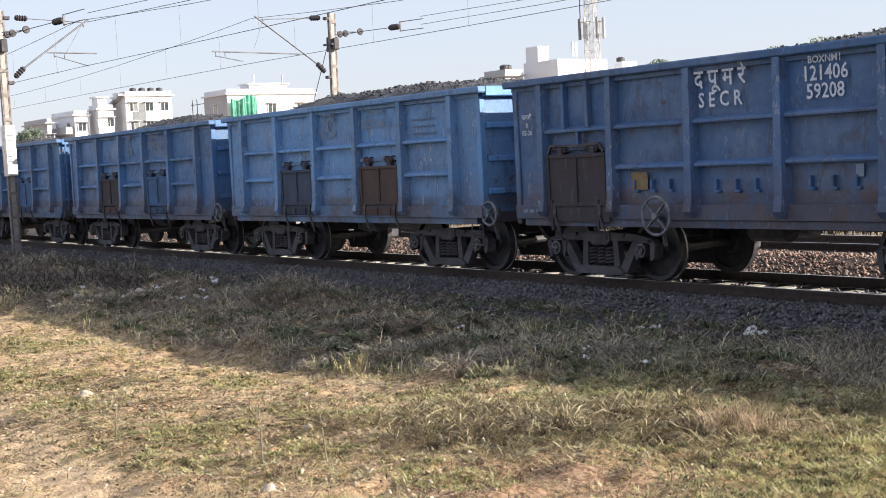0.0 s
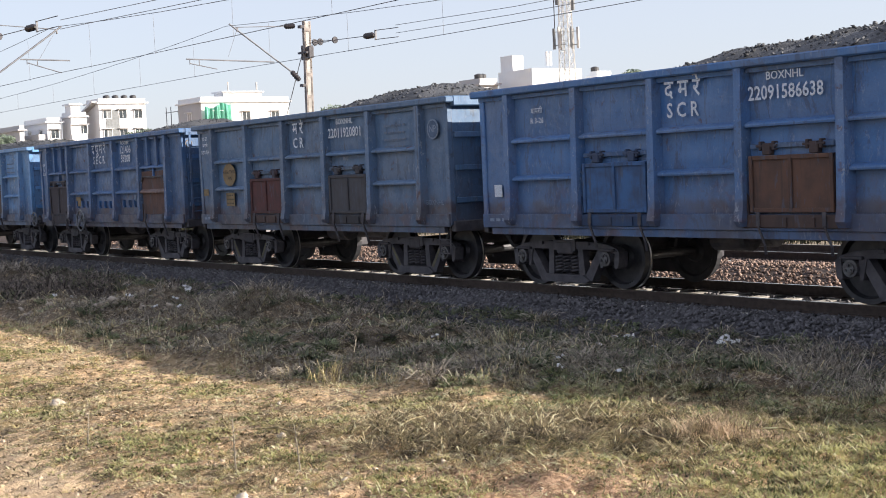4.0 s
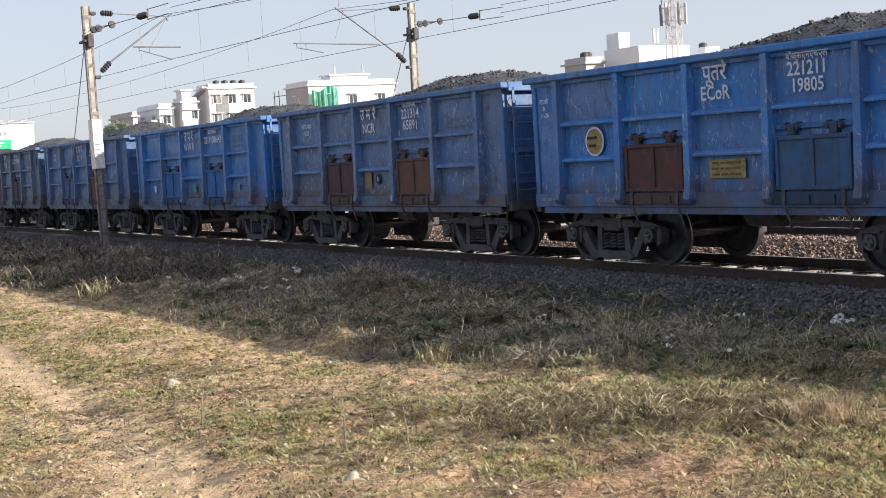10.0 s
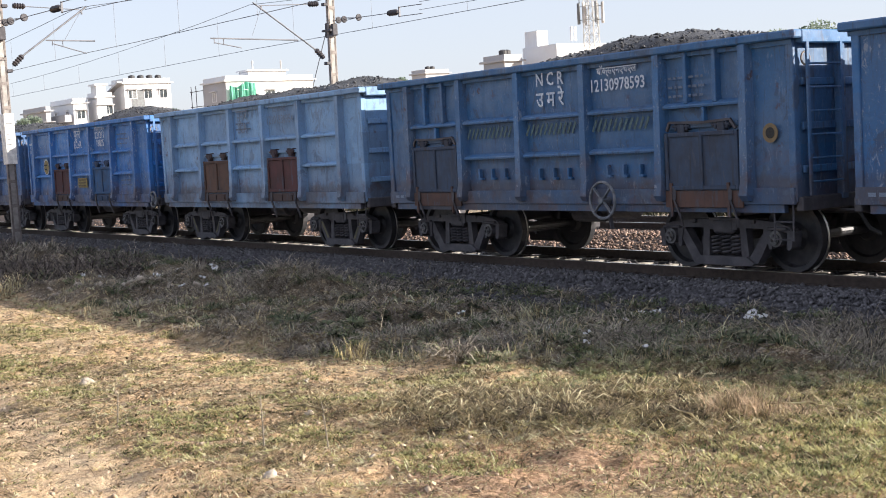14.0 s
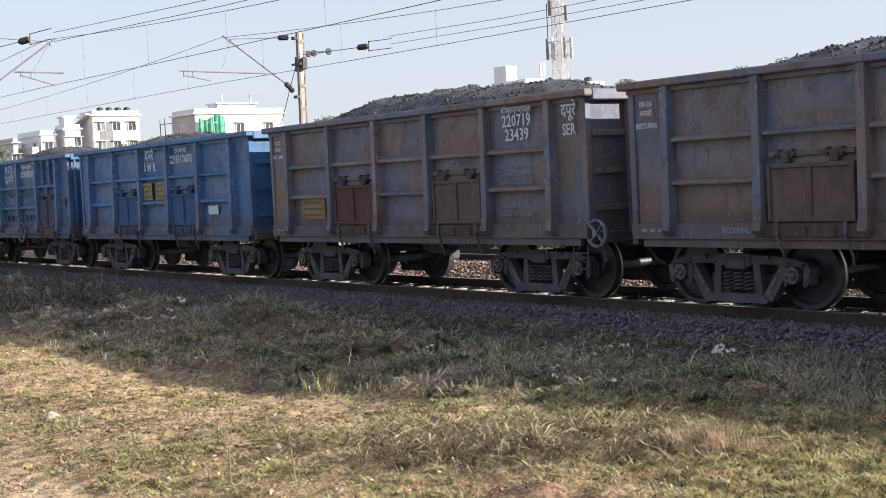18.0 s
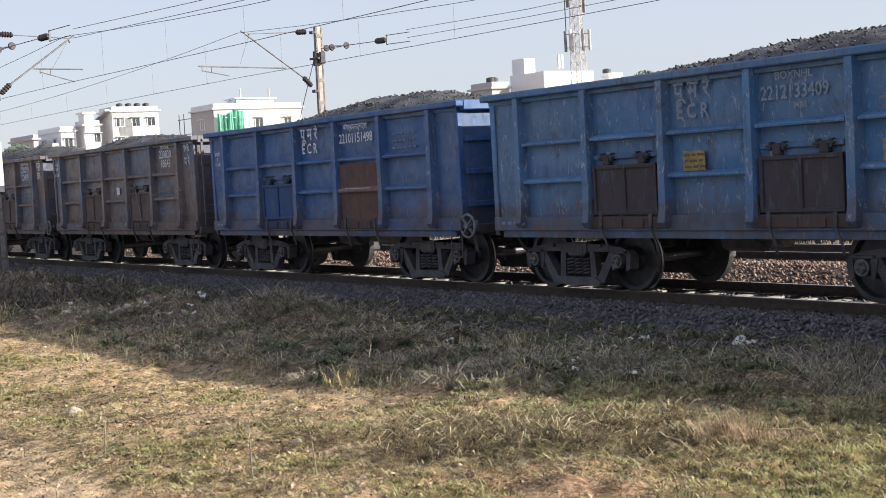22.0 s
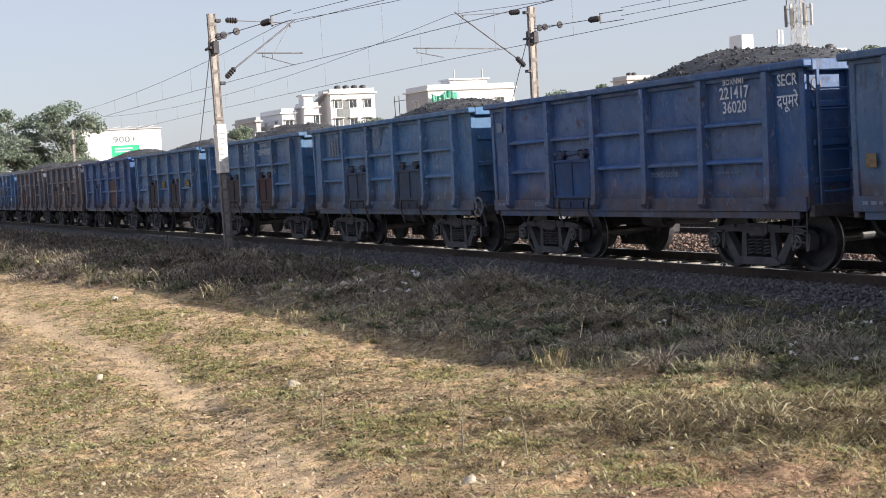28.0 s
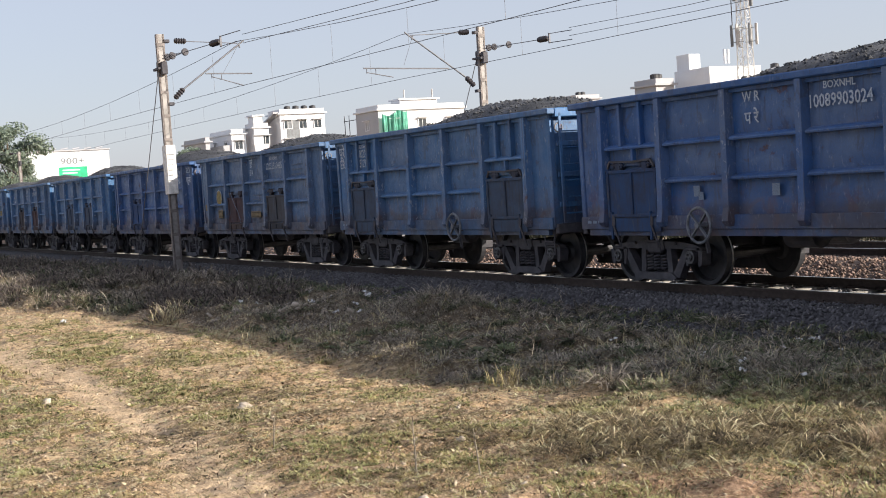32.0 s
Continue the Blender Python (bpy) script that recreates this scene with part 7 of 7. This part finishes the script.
# scrub beyond the far track
_r = np.random.RandomState(70)
p = np.stack([-75 + 72 * _r.rand(26000), 24.2 + 5 * _r.rand(26000)], -1)
p = p[(field(p[:, 0], p[:, 1], 2.2, 2) > 0.42) & (np.hypot(p[:, 0] + 39.5, p[:, 1] - 23.36) > 1.0)]
blades("scrub", "dark low scrub beyond the far track", p, 0.62, 0.6, 0.022, SCRUB, 71, 0.5)
# clods of dry earth
p = scatter(26000, 21, power=1.0)
p = keep(p[p[:, 1] < 11.5], 0.15 + 0.85 * patchy(p[p[:, 1] < 11.5], 0.8, 0.42, 0.58, 90), 23)
_s = 0.006 + 0.024 * np.random.RandomState(4).rand(len(p)) ** 4
_v, _f = lumps(np.stack([p[:, 0], p[:, 1], ground_z(p[:, 0], p[:, 1])], -1), _s, 22, small=True)
thing("earth_clods", "small dry earth clods and pebbles on the soil", "pebbles", kind="stuff", me=raw_mesh("earth_clods", _v, _f, [CLOD]))


def clump(name, label, x, y, n, spread, size, lean, width, mat, seed, flat=0.2):
    rng = np.random.RandomState(seed)
    xy = np.stack([x + spread * rng.normal(size=n), y + spread * rng.normal(size=n)], -1)
    blades(name, label, xy, size, lean, width, mat, seed + 1, flat)


clump("dry_grass_tuft", "tall dry yellow grass tuft at the shadow's edge", -12.6, 7.55, 60, 0.09, 0.28, 0.8, 0.0045, GRASS_OLIVE, 40)
clump("dry_grass_tuft", "reddish dry grass tuft on the rise", -6.6, 7.1, 900, 0.15, 0.15, 0.9, 0.0045, GRASS_RED, 42)
clump("dry_grass_tuft", "reddish dry grass tuft on the rise", -6.25, 7.35, 260, 0.11, 0.09, 0.9, 0.0045, GRASS_RED, 43)
clump("dry_grass_tuft", "grey dry weed tuft among the weeds", -14.0, 11.1, 110, 0.12, 0.30, 0.6, 0.004, GRASS_STRAW, 44)
clump("dry_grass_tuft", "dry bent grass tuft at the shadow's edge", -26.0, 7.75, 90, 0.16, 0.40, 0.9, 0.006, GRASS_STRAW, 46)
clump("dry_grass_tuft", "dry bent grass tuft at the shadow's edge", -41.6, 7.3, 120, 0.30, 0.40, 0.9, 0.008, GRASS_STRAW, 47)
clump("bare_bush", "tangled bare grey bush beside the ballast", -9.2, 11.6, 420, 0.28, 0.42, 1.1, 0.0045, GRASS_BRUSH, 48, 0.3)
clump("bare_bush", "tangled bare grey bush beside the ballast", -8.4, 10.9, 300, 0.30, 0.34, 1.1, 0.0045, GRASS_BRUSH, 49, 0.3)
clump("brush_heap", "heap of brown cut brush beside the track", -20.4, 10.8, 2600, 0.85, 0.26, 1.7, 0.005, GRASS_BRUSH, 50, 0.5)
clump("brush_heap", "heap of brown cut brush beside the track", -24.0, 10.2, 1800, 0.9, 0.22, 1.7, 0.006, GRASS_BRUSH, 51, 0.5)
clump("brush_heap", "heap of brown cut brush beside the track", -33.0, 9.8, 1800, 1.5, 0.30, 1.5, 0.007, GRASS_BRUSH, 52, 0.4)
clump("cut_grass_heap", "flattened heap of cut grey-green grass", -7.5, 5.85, 2600, 0.34, 0.07, 1.8, 0.005, GRASS_BRUSH, 53, 0.92)
clump("cut_grass_heap", "flattened heap of cut grey-green grass", -7.0, 6.2, 2200, 0.38, 0.07, 1.8, 0.005, WEED, 54, 0.9)
clump("cut_grass_heap", "flattened heap of cut dry grass", -7.2, 6.0, 2600, 0.5, 0.09, 1.7, 0.0055, GRASS_STRAW, 59, 0.9)
for k, (x, y, n) in enumerate(((-5.1, 6.0, 2600), (-4.7, 6.6, 2600), (-5.6, 6.7, 2200), (-5.9, 7.6, 2000), (-5.1, 7.5, 2400), (-4.4, 7.3, 2400), (-6.6, 6.6, 900), (-6.3, 8.2, 1200))):
    clump("green_grass_tuft", "lush leafy green grass on the rise", x, y, n, 0.40, 0.055, 1.1, 0.0085, GRASS_MAT, 55 + 2 * k, 0.5)
clump("green_grass_tuft", "green grass tuft at the foot of the rise", -7.1, 4.85, 420, 0.22, 0.045, 1.0, 0.0075, GRASS_MAT, 58, 0.4)


def stem(label, x, y, h, seed, leafy=0.0, mat=None):
    """A single dry stalk with side twigs."""
    rng = random.Random(seed)
    z = float(ground_z(x, y))
    s = thing("weed_stem", label, "weed", "tall weed stems", m=pose(x, y, z))
    top = Vector((rng.uniform(-0.15, 0.3) * h, rng.uniform(-0.1, 0.1) * h, h))
    part("stalk", mesh_of("stalk", lambda bm: [rod(bm, (0, 0, -0.03), top * 0.6, 0.007, 0.005, 6), rod(bm, top * 0.6, top, 0.005, 0.002, 6)], mat or GRASS_STRAW), s)
    for k in range(7):
        u = 0.25 + 0.1 * k
        a = rng.uniform(0, 6.28)
        b = top * u
        e = b + Vector((math.cos(a), math.sin(a), 1.0)) * h * rng.uniform(0.05, 0.16)
        part("twig", mesh_of("twig", lambda bm: rod(bm, b, e, 0.003, 0.0015, 5), mat or GRASS_STRAW), s)
        if leafy:
            part("leaf", mesh_of("leaf", lambda bm: plate(bm, [(e.x, e.z), (e.x + 0.02, e.z + 0.03), (e.x + 0.05 * leafy, e.z + 0.02), (e.x + 0.02, e.z - 0.015)], e.y, e.y + 0.002), WEED), s)


stem("tall pale dry weed stem at the shadow's edge", -12.6, 7.80, 0.56, 2, 0, GRASS_GREY)
stem("green thistle-like weed with small leaves", -7.85, 7.4, 0.30, 2, 1.2, WEED)
stem("thin brown dry weed stem in the field", -8.35, 4.2, 0.42, 3, 0, GRASS_BRUSH)
stem("thin brown dry weed stem in the field", -8.05, 4.55, 0.34, 4, 0, GRASS_BRUSH)
stem("thin brown dry weed stem in the field", -10.9, 4.1, 0.30, 5, 0, GRASS_BRUSH)
stem("pale dry weed stem among the weeds", -13.6, 11.3, 0.45, 6)
stem("pale dry weed stem among the weeds", -10.4, 10.4, 0.40, 7)


def rock(label, x, y, size, seed, mat, kind="stone", lift=0.0, flat=0.65):
    rng = np.random.RandomState(seed)
    z = float(ground_z(x, y)) + lift
    v, f = lumps(np.array([[0, 0, size * 0.28]] + [[size * 0.5 * rng.normal(), size * 0.4 * rng.normal(), size * 0.15] for _ in range(2)]), np.array([size * 0.6, size * 0.4, size * 0.35]), seed, flat)
    thing(kind, label, kind, kind + "s on the field", m=pose(x, y, z), me=raw_mesh(kind, v, f, [mat]))


for k, (x, y, size) in enumerate(((-14.55, 5.19, 0.15), (-7.46, 3.78, 0.07), (-7.4, 4.5, 0.05), (-12.56, 10.28, 0.10), (-12.74, 10.4, 0.09), (-9.3, 5.1, 0.06), (-11.5, 6.3, 0.05), (-13.4, 6.0, 0.06), (-16.9, 3.4, 0.08), (-26.1, 10.9, 0.2), (-29.5, 9.4, 0.2))):
    rock("pale brown stone lying on the soil", x, y, size, 60 + k, STONE_PALE)
_r = np.random.RandomState(471)
for k in range(26):
    u = k / 25
    rock("broken pale rubble among the weeds", -24.9 + 2.2 * u + 0.25 * _r.normal(), 8.2 + 1.9 * u + 0.22 * _r.normal(), 0.05 + 0.07 * _r.rand(), 480 + k, STONE_PALE, lift=0.10)
for k, (x, y, size) in enumerate(((-11.5, 12.75, 0.15), (-11.27, 12.78, 0.10), (-11.2, 13.0, 0.14))):
    rock("chalky pale stone at the ballast's foot", x, y, size, 80 + k, LITTER if k < 2 else STONE_PALE, lift=0.07)


def scrap(label, x, y, size, seed, lift=0.0):
    """A crumpled piece of thrown-away plastic or paper."""
    rng = np.random.RandomState(seed)
    n = 6
    gx, gy = np.meshgrid(np.linspace(-1, 1, n), np.linspace(-1, 1, n))
    v = np.stack([gx * size * 0.42, gy * size * 0.3, size * 0.4 * rng.rand(n, n) + 0.15 * size * (gx > 0)], -1).reshape(-1, 3)
    i = (np.arange(n - 1)[:, None] * n + np.arange(n - 1)[None]).ravel()
    q = np.stack([i, i + 1, i + 1 + n, i + n], -1)
    vv = np.concatenate([v, v - (0, 0, 0.004)])
    me = raw_mesh("litter", vv, np.concatenate([q, q[:, ::-1] + n * n]), [LITTER])
    thing("litter", label, "litter", "scraps of litter", m=pose(x, y, float(ground_z(x, y)) + lift, 0, 0, rng.rand() * 360), me=me)


for k, (x, y, size, lift) in enumerate(((-25.0, 10.97, 0.17, 0.03), (-25.5, 11.95, 0.22, 0.10), (-13.0, 12.45, 0.14, 0.05), (-28.36, 6.2, 0.2, 0), (-16.3, 11.6, 0.13, 0.05), (-10.2, 8.85, 0.09, 0.03), (-10.6, 9.2, 0.10, 0.03), (-26.4, 9.83, 0.16, 0.02), (-24.6, 12.6, 0.2, 0.05), (-30.5, 10.5, 0.2, 0.03), (-11.9, 11.9, 0.08, 0.04), (-34.5, 11.6, 0.22, 0.04), (-46.0, 10.8, 0.26, 0.03), (-22.6, 12.1, 0.15, 0.06), (-21.4, 12.3, 0.12, 0.06), (-19.6, 11.6, 0.13, 0.06), (-21.8, 11.0, 0.10, 0.05), (-15.1, 10.8, 0.13, 0.06), (-11.9, 9.75, 0.11, 0.05), (-12.4, 11.95, 0.16, 0.08), (-12.25, 11.3, 0.09, 0.06), (-12.75, 12.05, 0.12, 0.08), (-9.26, 8.77, 0.08, 0.06), (-24.15, 10.1, 0.15, 0.10), (-22.9, 10.05, 0.15, 0.10), (-22.6, 10.4, 0.13, 0.10), (-24.0, 11.2, 0.16, 0.10), (-27.1, 11.3, 0.17, 0.10), (-26.0, 9.3, 0.15, 0.08), (-23.4, 10.7, 0.14, 0.10))):
    scrap("crumpled white plastic litter among the weeds", x, y, size, 120 + k, lift)


def stick(label, x0, y0, x1, y1, r, seed):
    a = Vector((x0, y0, float(ground_z(x0, y0)) + 0.03))
    b = Vector((x1, y1, float(ground_z(x1, y1)) + 0.05))
    m = (a + b) / 2 + Vector((0, 0.03, 0.03))
    me = mesh_of("stick", lambda bm: [rod(bm, a, m, r, r * 0.8, 7), rod(bm, m, b, r * 0.8, r * 0.4, 7)], GRASS_STRAW)
    thing("stick", label, "stick", "sticks", me=me)


stick("pale dry stick lying on the grass", -8.55, 5.62, -8.86, 6.22, 0.010, 1)
stick("thin pale straw stick lying on the grass", -8.20, 5.50, -8.48, 5.72, 0.006, 9)
stick("pale dry stick lying on the grass", -6.3, 6.5, -6.9, 6.75, 0.009, 2)
stick("pale dry stick lying on the grass", -6.0, 7.6, -6.5, 7.3, 0.008, 3)
stick("pale dry stick lying on the grass", -26.5, 7.2, -24.6, 7.7, 0.02, 4)
stick("bent pale branch lying at the shadow's edge", -22.1, 7.6, -23.0, 8.5, 0.022, 6)
stick("bent pale branch lying at the shadow's edge", -21.2, 8.45, -21.6, 9.2, 0.018, 7)
stick("bent pale branch lying at the shadow's edge", -20.9, 9.5, -20.2, 9.1, 0.018, 8)
stick("dark twig lying on the soil", -9.2, 5.2, -9.6, 5.0, 0.012, 5)
TRAVEL = [0.10, -2.55, -5.23, -7.94, -10.70, -13.42, -16.14, -18.86, -21.55, -24.22, -26.90, -29.56, -32.24, -35.00, -37.81, -40.66, -43.54, -46.43, -49.36, -52.32, -55.27, -58.21, -61.16, -64.12, -67.08, -70.01, -72.91, -75.85, -78.83, -81.85, -84.91, -88.00, -91.11, -94.24, -97.37, -100.51, -103.64, -106.79, -109.94, -113.09, -116.23, -119.30, -122.42, -125.61, -128.83, -132.07, -135.34, -138.65, -141.99, -145.33, -148.66, -151.97, -155.26, -158.55, -161.84, -165.13, -168.43, -171.77, -175.12, -178.49, -181.87, -185.25, -188.64, -192.04, -195.42]


# ---- what moves ----
def travel(t):
    """How far the train has gone, along x, after t seconds."""
    return float(np.interp(t, np.arange(len(TRAVEL)) * 0.5, TRAVEL))


def motions():
    times = [k * 0.5 for k in range(len(TRAVEL))]
    for ob, i in train + loads:
        walk(ob, [(t, pose(LEFT + PITCH * i + HALF + travel(t), NEAR, RAIL)) for t in times])
    turns = [(k * 0.1, math.degrees(travel(k * 0.1) / WHEEL_R)) for k in range(321)]
    for ob, s in wheelsets:
        walk(ob, [(t, pose(s, 0, WHEEL_R, 0, a, 0)) for t, a in turns])


motions()
